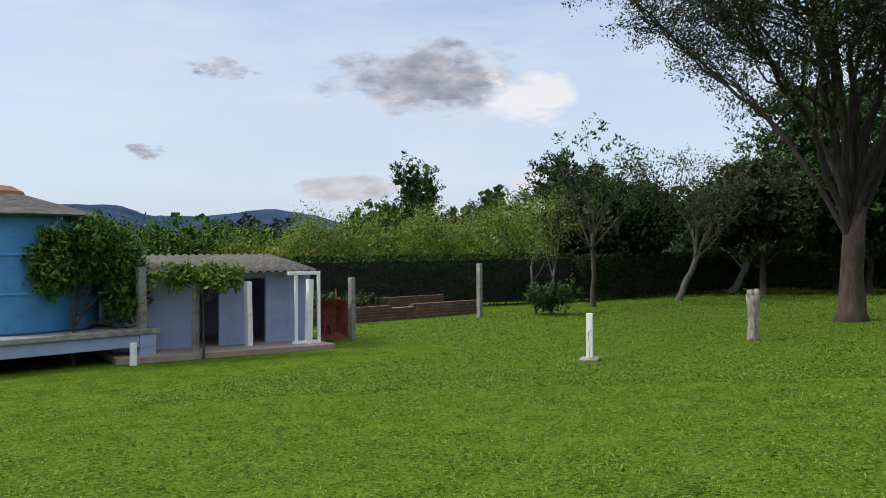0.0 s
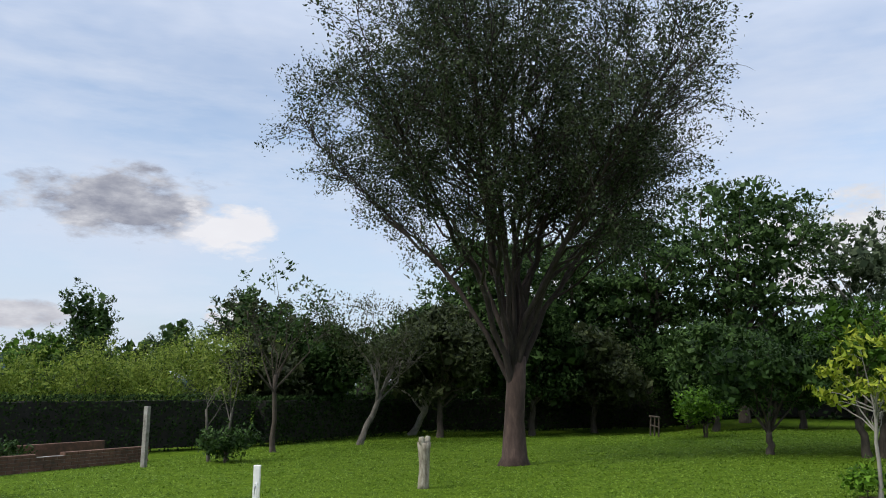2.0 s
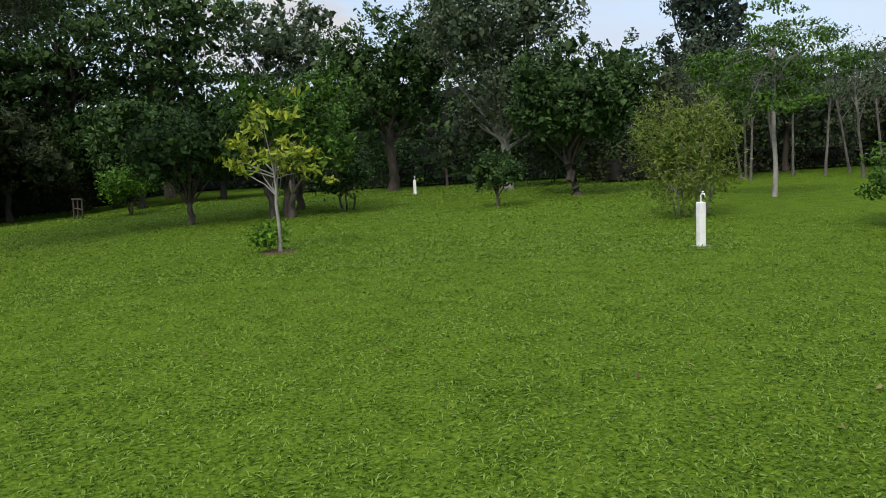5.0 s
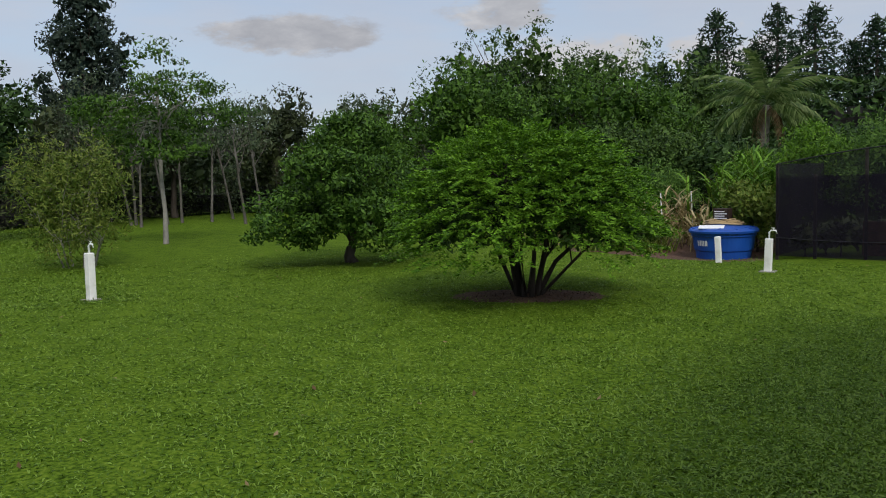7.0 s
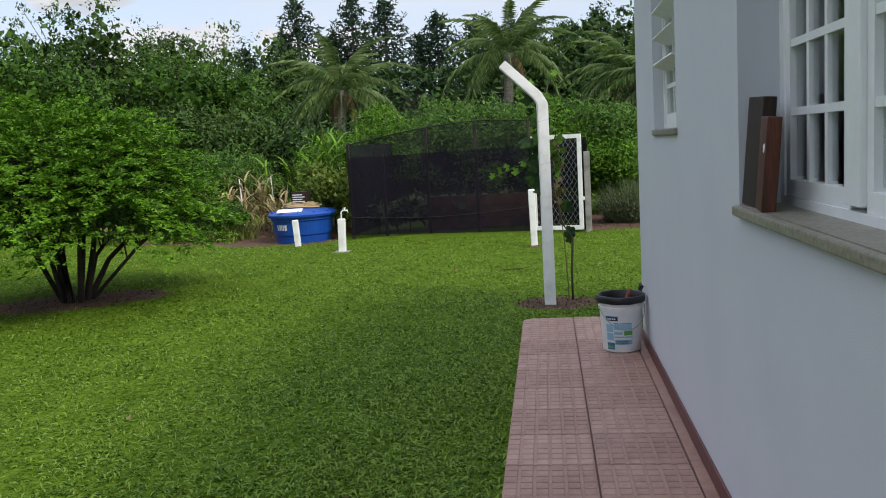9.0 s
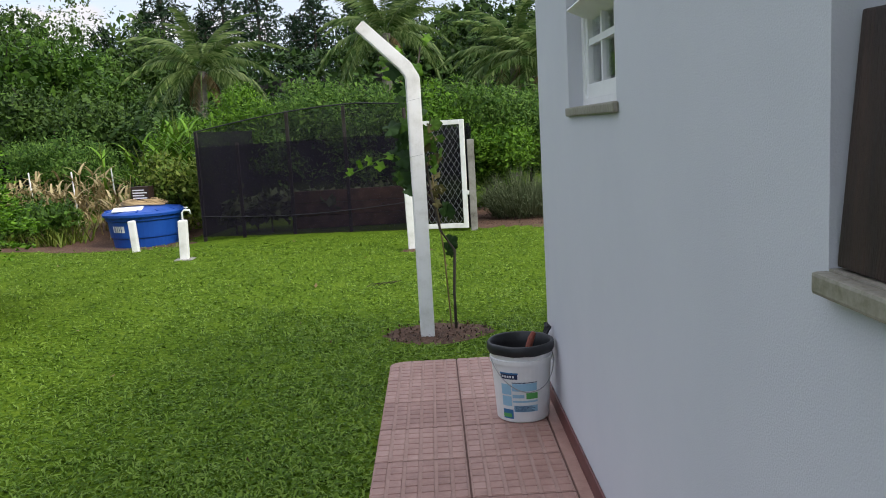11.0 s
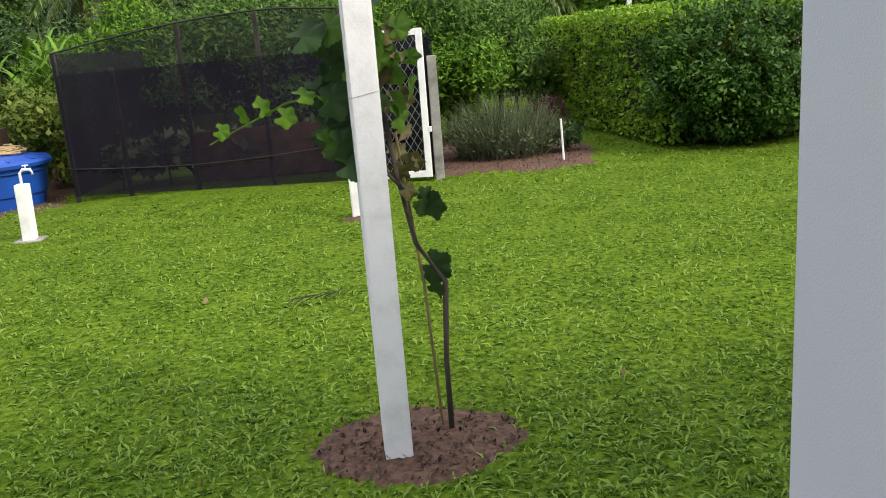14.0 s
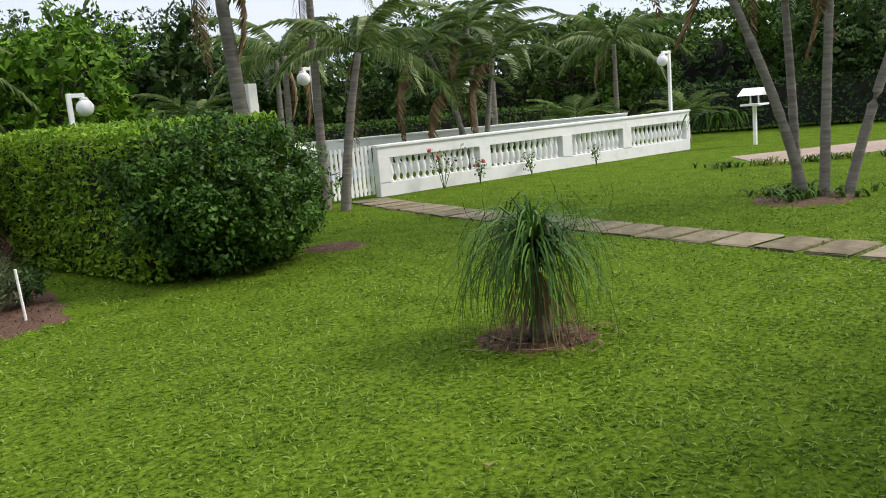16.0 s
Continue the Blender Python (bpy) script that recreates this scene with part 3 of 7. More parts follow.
def window(name, hole, sashes, rows, label, sill_out=0.028, frame_in=0.14):
    """A white wooden window set back in its opening; sashes: (y0, y1, columns)."""
    y0, y1, z0, z1 = hole
    t = thing(name, WX, y0, label, "window", z=0, kind="structure")
    bm = bmesh.new()
    fx0, fx1 = frame_in, frame_in + 0.07
    box(bm, (fx0, 0, z0), (fx1, y1 - y0, z0 + 0.035))
    box(bm, (fx0, 0, z1 - 0.05), (fx1, y1 - y0, z1))
    box(bm, (fx0, 0, z0 + 0.035), (fx1, 0.05, z1 - 0.05))
    box(bm, (fx0, y1 - y0 - 0.05, z0 + 0.035), (fx1, y1 - y0, z1 - 0.05))
    part("window_frame", bm, M["trim"], t)
    bm = bmesh.new()
    box(bm, (-sill_out, -0.03, z0 - 0.030), (0.0, y1 - y0, z0 + 0.004), bevel=0.006)
    box(bm, (0.0, 0.001, z0 + 0.001), (frame_in + 0.0, y1 - y0 - 0.001, z0 + 0.006))
    part("window_sill", bm, M["granite"], t, "speckled grey stone sill")
    for a, b, cols in sashes:
        a, b = a - y0, b - y0
        bm = bmesh.new()
        sx0, sx1 = fx0 + 0.008, fx0 + 0.05
        st = 0.045
        lo, hi = z0 + 0.035, z1 - 0.05
        box(bm, (sx0, a, lo), (sx1, b, lo + st * 1.3), bevel=0.003)
        box(bm, (sx0, a, hi - st), (sx1, b, hi))
        box(bm, (sx0, a, lo + st * 1.3), (sx1, a + st, hi - st))
        box(bm, (sx0, b - st, lo + st * 1.3), (sx1, b, hi - st))
        wy, wz = (b - a - 2 * st) / cols, (hi - lo - st * 2.3) / rows
        for c in range(1, cols):
            yy = a + st + c * wy
            box(bm, (sx0 + 0.006, yy - 0.013, lo + st * 1.3), (sx1 - 0.006, yy + 0.013, hi - st))
        for r in range(1, rows):
            zz = lo + st * 1.3 + r * wz
            box(bm, (sx0 + 0.004, a + st, zz - 0.013), (sx1 - 0.004, b - st, zz + 0.013))
        part("sash", bm, M["trim"], t)
        for c in range(cols):
            for r in range(rows):
                yy, zz = a + st + c * wy, lo + st * 1.3 + r * wz
                bm = box(bmesh.new(), (sx0 + 0.018, yy + 0.012, zz + 0.012), (sx0 + 0.022, yy + wy - 0.012, zz + wz - 0.012))
                part("pane", bm, M["glass"], t).visible_shadow = False
    return t


win1 = window("window_1", W1, [(-4.74, -4.13, 3), (-5.76, -4.86, 4), (-6.70, -5.77, 4)], 5, "white wooden multi-pane window with lace curtains")
bm = box(bmesh.new(), (0.13, -4.858 - W1[0], W1[2] + 0.05), (0.22, -4.742 - W1[0], W1[3] - 0.05), bevel=0.004)
part("mullion", bm, M["trim"], win1)
win2 = window("window_2", W2, [(-2.63, -1.84, 3)], 5, "small white window with slanted glass louvres", 0.018, 0.06)
for i in range(4):
    bm = box(bmesh.new(), (-0.09, 0.06, -0.004), (0.09, W2[1] - W2[0] - 0.06, 0.004), Matrix.Translation((0.075, 0, 1.95 + 0.155 * i)) @ Matrix.Rotation(radians(24), 4, "Y"))
    part("louvre", bm, M["trim"], win2)
# lace curtain behind the wide sash
cv, cf = [], []
for i in range(61):
    yy = -6.72 + 1.92 * i / 60
    for z in (1.36, 2.55):
        cv.append((0.212 + 0.006 * math.sin(i * 0.9), yy, z))
for i in range(60):
    cf.append((2 * i, 2 * i + 2, 2 * i + 3, 2 * i + 1))
place("curtain", mesh("curtain", cv, cf, M["lace"], True), "white lace curtain hanging behind the window", "curtain")

# ---- tiled path along the house ----
path = thing("path", 0, 0, "red ribbed ceramic tile path along the house wall", "path", z=0, kind="structure")
bm = box(bmesh.new(), (-0.925, BACK, -0.05), (0.0, -0.11, 0.040))
box(bm, (-0.835, -0.11, -0.05), (0.0, -0.006, 0.040))
part("bed", bm, M["grout"], path)
TILE = 0.428


def tile_mesh(name, corner=False):
    vs, fs = [], []

    def block(a0, a1, b0, b1, z0, z1, inset):
        k = len(vs)
        vs.extend([(a0, b0, z0), (a1, b0, z0), (a1, b1, z0), (a0, b1, z0), (a0 + inset, b0 + inset, z1), (a1 - inset, b0 + inset, z1), (a1 - inset, b1 - inset, z1), (a0 + inset, b1 - inset, z1)])
        fs.extend([(k + 4, k + 5, k + 6, k + 7), (k, k + 1, k + 5, k + 4), (k + 1, k + 2, k + 6, k + 5), (k + 2, k + 3, k + 7, k + 6), (k + 3, k, k + 4, k + 7)])

    g = 0.0025
    if corner:
        rim = [(g, g), (TILE - g, g), (TILE - g, TILE - g)] + [(g + 0.09 - 0.09 * math.sin(a), TILE - g - 0.09 + 0.09 * math.cos(a)) for a in [math.pi / 8 * i for i in range(5)]]
        k, m = 0, len(rim)
        vs.extend([(a, b, -0.05) for a, b in rim] + [(a, b, 0.0475) for a, b in rim])
        fs.append(tuple(range(m, 2 * m)))
        fs.extend([(i, (i + 1) % m, m + (i + 1) % m, m + i) for i in range(m)])
    else:
        block(g, TILE - g, g, TILE - g, 0.036, 0.0475, 0.001)
    n = 6
    w = (TILE - 2 * g) / n
    for i in range(n):
        for j in range(n):
            e = 0.008
            if corner and i == 0 and j == n - 1:
                continue
            block(g + i * w + e, g + (i + 1) * w - e, g + j * w + 0.0040, g + (j + 1) * w - 0.0040, 0.0475, 0.0505, 0.0022)
    me = mesh(name, vs, fs, M["tile"])
    me.materials.append(M["tile_dust"])
    for p in me.polygons[:9 if corner else 5]:
        p.material_index = 1
    return me


TILE_ME, TILE_END = tile_mesh("tile"), tile_mesh("tile_end", True)

# ---- trees and shrubs ----
def dome(h0, h1, r, n=7, seed=0, squash=1.0):
    """Lobes filling a rounded crown from height h0 to h1 with radius r."""
    g = np.random.default_rng(seed)
    zc, rz = (h0 + h1) / 2, (h1 - h0) / 2
    out = [(0, 0, zc, r * 0.72, r * 0.72 * squash, rz * 0.85)]
    for i in range(n):
        a = 2 * math.pi * (i + g.uniform(-0.3, 0.3)) / n
        k = g.uniform(0.42, 0.68)
        out.append((math.cos(a) * r * k, math.sin(a) * r * k * squash, zc + rz * g.uniform(-0.45, 0.5), r * g.uniform(0.34, 0.5), r * g.uniform(0.34, 0.5), rz * g.uniform(0.35, 0.55)))
    return out


# the big spreading tree: many rising limbs in a vase
rng = np.random.default_rng(11)
big = thing("tree", -23.6, -15.4, "tall spreading tree with forked reddish trunk and fine dark leaves", "tree")
bm = bmesh.new()
tube(bm, [(0.05, 0, -0.2), (0, 0, 0.22), (0.02, 0, 1.2), (0.0, 0.05, 2.2), (-0.05, 0.1, 3.0)], [0.56, 0.36, 0.28, 0.27, 0.22], 14)
part("trunk", bm, M["redbark"], big, smooth=True)
bm = bmesh.new()


def crooked(p, q, r0, r1, n, wob, lift, seg, bow=1.0):
    """A limb from p to q that first rises, then bends over; gives its points."""
    span = q - p
    pts = []
    for i in range(n + 1):
        f = i / n
        w = Vector(rng.normal(size=3)) * span.length * wob * math.sin(math.pi * f)
        pts.append(p + Vector((span.x * f ** bow, span.y * f ** bow, span.z * f)) + Vector((0, 0, lift * span.length * math.sin(math.pi * f))) + w)
    tube(bm, pts, [r0 + (r1 - r0) * i / n for i in range(n + 1)], seg, cap=False)
    return pts


def vase(z):
    """Widest reach of the crown at a height."""
    return 7.0 * math.sqrt(max(0.02, 1 - ((z - 11.6) / 6.6) ** 2)) * (0.62 + 0.38 * smooth01((z - 4.0) / 3.5))


twig_mid, twig_dir = [], []
for i in range(18):
    a = 2.399 * i + rng.uniform(-0.25, 0.25)
    rise = (0.22, 0.55, 0.85, 1.25, 0.4, 1.0)[i % 6]
    z1 = 16.4 - 5.6 * rise + rng.uniform(-0.5, 0.5)
    reach = vase(z1) * min(rise, 0.95) * 0.92
    z0 = 1.9 + 1.5 * rng.uniform()
    limb = crooked(Vector((math.cos(a) * 0.13, math.sin(a) * 0.13, z0)), Vector((math.cos(a) * reach, math.sin(a) * reach - 0.3, z1)), rng.uniform(0.075, 0.125), 0.018, 11, 0.014, 0.0, 8, 1.25)
    for j in range(11):
        f = 0.30 + 0.66 * (j + rng.uniform()) / 11
        k = f * 11
        p = limb[int(k)].lerp(limb[min(11, int(k) + 1)], k % 1)
        az = a + rng.normal() * 0.95
        ln = (3.9 - 2.3 * f) * rng.uniform(0.75, 1.25)
        up_ = rng.uniform(0.55, 1.25)
        d = Vector((math.cos(az), math.sin(az), up_)).normalized()
        q = p + d * ln
        lim = vase(q.z) / max(0.1, math.hypot(q.x, q.y))
        if lim < 1:
            q = Vector((q.x * lim, q.y * lim, q.z))
        sub = crooked(p, q, 0.055 * (1.25 - f), 0.010, 6, 0.03, -0.03, 5)
        for m in range(7):
            f2 = 0.22 + 0.80 * (m + rng.uniform()) / 7
            k = min(5.99, f2 * 6)
            p2 = sub[int(k)].lerp(sub[int(k) + 1], k % 1)
            d2 = (d * 0.7 + Vector(rng.normal(size=3)) * 0.55 + Vector((0, 0, 0.15))).normalized()
            q2 = p2 + d2 * rng.uniform(0.9, 1.7)
            tw = crooked(p2, q2, 0.016, 0.006, 3, 0.04, 0.02, 3)
            for w in range(3):
                d3 = (d2 * 0.8 + Vector(rng.normal(size=3)) * 0.6).normalized()
                p3 = tw[w + 1]
                q3 = p3 + d3 * rng.uniform(0.3, 0.7)
                tube(bm, [p3, p3.lerp(q3, 0.5) + Vector((0, 0, 0.03)), q3], [0.007, 0.005, 0.003], 3, cap=False)
                twig_mid.extend((p3.lerp(q3, 0.35), p3.lerp(q3, 0.95)))
                twig_dir.extend((d3, d3))
part("limbwork", bm, M["darkbark"], big, "dark rising limbs and twigs", True)
ce, cd = np.array([tuple(e) for e in twig_mid]), np.array([tuple(e) for e in twig_dir])
thin = np.array([noise.noise((e[0] * 0.55, e[1] * 0.55, e[2] * 0.55)) for e in ce])
keep_ = (thin > -0.36) & (ce[:, 2] > 4.2 + 2.6 * np.clip(1 - np.hypot(ce[:, 0], ce[:, 1]) / 3.6, 0, 1))
ce, cd = ce[keep_], cd[keep_]
per_end = max(6, int(150000 / len(ce)))
lo_ = rng.normal(size=(len(ce), per_end, 3)) * np.array([0.19, 0.19, 0.13])
lp = (ce[:, None, :] + lo_).reshape(-1, 3)
fc_ = (lo_ * 3.0).reshape(-1, 3)
cd = np.repeat(cd, per_end, axis=0)
more, more_mid, _ = crown_points(rng, [(0, -0.2, 12.8, 5.8, 5.8, 4.0), (0.4, 2.2, 9.2, 3.0, 3.2, 1.6), (-0.4, -2.4, 9.2, 3.0, 3.2, 1.6)], 420, 50, 0.26, shell=0.25, flat=0.7)
lp = np.concatenate([lp, more])
fc_ = np.concatenate([fc_, (more - np.repeat(more_mid, 50, axis=0)) * 2.5])
cd = np.concatenate([cd, rng.normal(size=more.shape)])
fc_[:, 2] += 0.7
link("crown", leaf_mesh("crown", lp, 0.098, M["leaf_big"], rng, 0.5, 0.1, 0.0, None, fc_, cd * 0.5), big)

# far side of the lawn, from the shed round to the yellow sapling
tree("tree", -30.0, -23.5, "small half-bare tree with a whitewashed pale trunk", "tree", [(0, 0, 4.4, 2.0, 2.0, 1.3), (-1.2, 1.2, 3.8, 1.4, 1.4, 0.9)], 80, 60, 0.12, M["leaf_olive"], M["greybark"], 0.13, 1.9, 21, spread=0.3, n_limbs=9, twigs=8, lean=(-0.5, 0.6), inner=0)
tree("tree", -25.4, -24.4, "slender tree with sparse dark leaves against the sky", "tree", [(0, 0, 5.2, 1.6, 1.6, 1.4), (-0.8, 0.8, 4.2, 1.3, 1.3, 1.0), (0.9, -0.9, 4.4, 1.2, 1.2, 0.9)], 64, 40, 0.17, M["leaf_dark"], M["bark"], 0.09, 2.6, 22, spread=0.28, n_limbs=9, twigs=7, inner=0)
tree("tree", -21.7, -23.9, "thin pale twiggy tree with few leaves", "tree", [(0, 0, 2.8, 1.1, 1.1, 1.0)], 50, 26, 0.09, M["leaf_bamboo"], M["greybark"], 0.05, 1.5, 23, spread=0.25, n_limbs=8, twigs=6, stems=((-0.25, 0.1), (0.2, -0.15)), inner=0)
tree("shrub", -21.4, -23.4, "low dark leafy shrub at the foot of pale trunks", "shrub", dome(0.1, 1.0, 0.9, 5, 3), 40, 40, 0.13, M["leaf_dark"], M["bark"], 0.04, 0.3, 24, spread=0.16, n_limbs=5)
tree("tree", -37.4, -24.6, "low crooked tree leaning over the lawn edge", "tree", dome(1.9, 5.6, 3.4, 7, 5), 110, 40, 0.17, M["leaf_olive"], M["palebark"], 0.17, 1.4, 25, spread=0.34, n_limbs=14, lean=(0.6, 1.0), twigs=4)
for i, (x, y, h, r, mat) in enumerate(((-34.5, -30.5, 6.8, 3.0, "leaf_olive"), (-41.5, -26.5, 6.6, 3.6, "leaf_mid"), (-44.5, -21.5, 6.4, 3.6, "leaf_mid"), (-42.5, -17.0, 5.6, 3.0, "leaf_olive"), (-46.0, -12.8, 6.0, 3.4, "leaf_dark"), (-41.0, -11.2, 5.2, 2.6, "leaf_mid"), (-44.0, -7.5, 5.0, 3.0, "leaf_dark"), (-33.0, -27.4, 5.6, 2.4, "leaf_dark"), (-36.0, -22.6, 6.6, 2.8, "leaf_olive"), (-39.0, -19.2, 7.0, 2.8, "leaf_dark"), (-30.8, -28.2, 4.2, 2.2, "leaf_olive"))):
    # dark and mid leaves go one step darker here, shade put into colour
    tree("tree", x, y, "dense dark green tree in a shady row behind the lawn", "tree", dome(0.9, h, r, 7, 30 + i), 230, 50, 0.23, M[{"leaf_dark": "leaf_shaded", "leaf_mid": "leaf_dark"}.get(mat, mat)], M["bark"], 0.16, 1.8, 40 + i, spread=0.34, inner=1.6, n_limbs=9, group="trees behind the lawn")
for i, (x, y, h, r) in enumerate(((-50.6, -15.5, 12.2, 4.0), (-51.5, -10.3, 13.2, 4.4), (-49.0, -19.5, 10.4, 3.6), (-43.3, -22.8, 9.6, 3.2))):
    g = np.random.default_rng(60 + i)
    layers = [(g.uniform(-1.2, 1.2), g.uniform(-1.2, 1.2), h * f, r * (1.15 - 0.75 * abs(f - 0.72)), r * (1.15 - 0.75 * abs(f - 0.72)), 0.75) for f in (0.42, 0.54, 0.66, 0.78, 0.88, 0.96)]
    tree("tree", x, y, "tall dark tree with feathery layered branches", "tree", layers, 320, 50, 0.25, M["leaf_dark"], M["bark"], 0.28, h * 0.45, 70 + i, spread=0.62, flat=0.4, n_limbs=16, group="tall feathery trees")
tree("tree", -55.6, -2.8, "tall rounded grey-green tree with a dense crown", "tree", dome(5.5, 12.8, 4.4, 8, 8) + [(1.8, 4.2, 7.5, 1.8, 1.8, 1.5)], 150, 50, 0.28, M["leaf_grey"], M["palebark"], 0.3, 5.5, 81, spread=0.42, n_limbs=12)
tree("tree", -26.0, -6.1, "round low-branching tree with fresh green crown", "tree", dome(1.0, 4.5, 2.4, 8, 9), 170, 60, 0.15, M["leaf_mid"], M["bark"], 0.12, 1.0, 82, spread=0.24, n_limbs=12, stems=((-0.25, 0.1), (0.2, 0.2), (0.1, -0.3)))
tree("tree", -26.0, -8.8, "low dark tree with forked dark trunk", "tree", dome(0.9, 3.4, 2.1, 7, 10), 140, 55, 0.15, M["leaf_dark"], M["bark"], 0.11, 0.6, 83, spread=0.24, n_limbs=10)
tree("tree", -29.8, -5.2, "dense green tree behind the yellow sapling", "tree", dome(0.8, 4.1, 2.6, 7, 12), 130, 55, 0.17, M["leaf_mid"], M["bark"], 0.14, 1.1, 84, spread=0.28, n_limbs=9)
tree("shrub", -27.4, -3.9, "small multi-stemmed leafy shrub on the lawn", "shrub", dome(0.5, 1.7, 1.0, 5, 13), 45, 36, 0.14, M["leaf_dark"], M["bark"], 0.04, 0.5, 85, spread=0.2, n_limbs=12, stems=((-0.3, 0), (0.3, 0.1), (0, -0.2)))
tree("shrub", -35.8, -11.3, "small bright rounded bush on two stems", "shrub", dome(0.5, 2.0, 1.25, 5, 14), 60, 40, 0.16, M["leaf_bright"], M["bark"], 0.05, 0.5, 86, spread=0.22, n_limbs=6, stems=((-0.2, 0), (0.2, 0.1)))
tree("sapling", -16.25, -7.07, "young tree with glowing yellow-green leaves", "sapling", [(0, 0, 2.2, 0.75, 0.75, 0.5), (0.2, 0.45, 1.75, 0.75, 0.6, 0.28), (-0.2, -0.4, 1.75, 0.7, 0.6, 0.25), (0, 0.1, 2.75, 0.4, 0.4, 0.35), (0.1, 0.9, 1.3, 0.35, 0.3, 0.12)], 62, 12, 0.16, M["leaf_yellow"], M["palebark"], 0.035, 1.5, 87, spread=0.14, n_limbs=16, twigs=1, aspect=0.38, flat=0.5, inner=0)
tree("shrub", -16.4, -7.25, "tuft of small green leaves at the sapling's foot", "shrub", dome(0.05, 0.62, 0.36, 4, 15), 18, 22, 0.10, M["leaf_bright"], M["bark"], 0.012, 0.1, 88, spread=0.1, n_limbs=5)
# the open middle of the lawn
tree("tree", -34.5, 4.2, "large grey-green tree with fine drooping twigs", "tree", dome(1.4, 10.2, 3.7, 9, 16), 400, 52, 0.20, M["leaf_grey"], M["palebark"], 0.26, 2.5, 89, spread=0.42, n_limbs=20, twigs=4)
tree("tree", -40.5, 0.5, "tall dense dark tree beyond the lawn", "tree", dome(1.5, 9.6, 3.8, 8, 17), 300, 50, 0.24, M["leaf_dark"], M["bark"], 0.25, 3.0, 90, spread=0.4, n_limbs=10)
tree("tree", -27.2, 4.1, "dark round mango tree with a bent trunk", "tree", dome(1.3, 5.8, 2.8, 9, 18), 330, 56, 0.19, M["leaf_dark"], M["bark"], 0.19, 1.4, 91, spread=0.28, n_limbs=9, lean=(0.0, -0.4))
tree("tree", -24.2, 0.1, "small bushy tree with dark leaves near the lawn's middle", "tree", dome(0.5, 1.9, 0.75, 5, 19), 36, 40, 0.13, M["leaf_dark"], M["bark"], 0.06, 0.4, 92, spread=0.17, n_limbs=6)
tree("tree", -41.0, 3.4, "small grey tree with thin crown", "tree", dome(1.2, 3.3, 1.1, 5, 20), 36, 34, 0.18, M["leaf_grey"], M["bark"], 0.07, 1.0, 93, spread=0.22, n_limbs=6)
tree("tree", -38.5, 16.8, "tall cone-shaped tree with blue-black leaves", "tree", [(0, 0, 3.2, 3.2, 3.2, 2.2), (0, 0, 5.8, 2.8, 2.8, 2.2), (0, 0, 8.4, 2.1, 2.1, 2.0), (0, 0, 10.6, 1.3, 1.3, 1.7)], 300, 60, 0.26, M["leaf_blue"], M["bark"], 0.25, 4.0, 94, spread=0.36, n_limbs=12)
tree("tree", -20.2, 6.8, "slim tree with straight pale trunk and airy layered leaves", "tree", [(0, 0, 5.0, 0.7, 0.7, 0.6), (0.3, 1.4, 3.6, 1.3, 1.1, 0.35), (-0.3, -1.4, 3.7, 1.3, 1.1, 0.35), (0.9, 0, 4.2, 1.2, 1.3, 0.4), (-0.8, 0.3, 3.2, 1.5, 1.5, 0.5), (0, 0, 2.6, 1.2, 1.3, 0.45)], 210, 34, 0.13, M["leaf_mid"], M["palebark"], 0.065, 4.6, 95, spread=0.22, flat=0.45, n_limbs=20, twigs=2, inner=0)
tree("shrub", -16.8, 2.0, "fine-leaved bamboo-like shrub in yellow and green", "shrub", [(0.35, 0.25, 1.5, 0.62, 0.62, 1.2), (-0.4, -0.15, 1.3, 0.6, 0.6, 1.15), (0.0, 0.55, 1.75, 0.5, 0.5, 1.0), (0.45, -0.5, 1.25, 0.6, 0.6, 1.0), (-0.2, -0.6, 1.8, 0.5, 0.5, 0.95)], 240, 50, 0.11, M["leaf_bamboo"], M["palebark"], 0.022, 0.6, 96, spread=0.2, n_limbs=32, twigs=2, stems=tuple((0.3 * math.cos(k), 0.3 * math.sin(k)) for k in range(8)), aspect=0.25, inner=0)
g = np.random.default_rng(97)
for i in range(13):
    x, y = -25.0 - g.uniform(0, 6), 10.5 + g.uniform(0, 7.5)
    h = g.uniform(4.6, 6.8)
    tree("tree", x, y, "slender grey tree of an open grove with thin crown", "tree", [(0, 0, h * 0.78, 0.9, 0.9, h * 0.24)], 40, 26, 0.15, M["leaf_grey"], M["greybark"], 0.055, h * 0.6, 100 + i, spread=0.30, n_limbs=9, twigs=3, group="slender grove trees", lean=(g.normal() * 0.3, g.normal() * 0.3), inner=0)
for i, (x, y, h) in enumerate(((-34, 13, 5.5), (-34, 18, 6.2), (-31, 22, 6.6), (-38.8, 38.4, 8.0), (-30, 30, 6.6), (-37, 8.5, 4.6), (-45, 8, 5.5), (-47, -2, 5.0))):
    tree("tree", x, y, "hazy grey-green tree at the back of the grove", "tree", dome(0.4, h, 2.9, 7, 110 + i), 110, 44, 0.24, M["leaf_grey"] if i % 2 else M["leaf_olive"], M["bark"], 0.15, h * 0.4, 120 + i, spread=0.4, n_limbs=8, group="grove background trees")
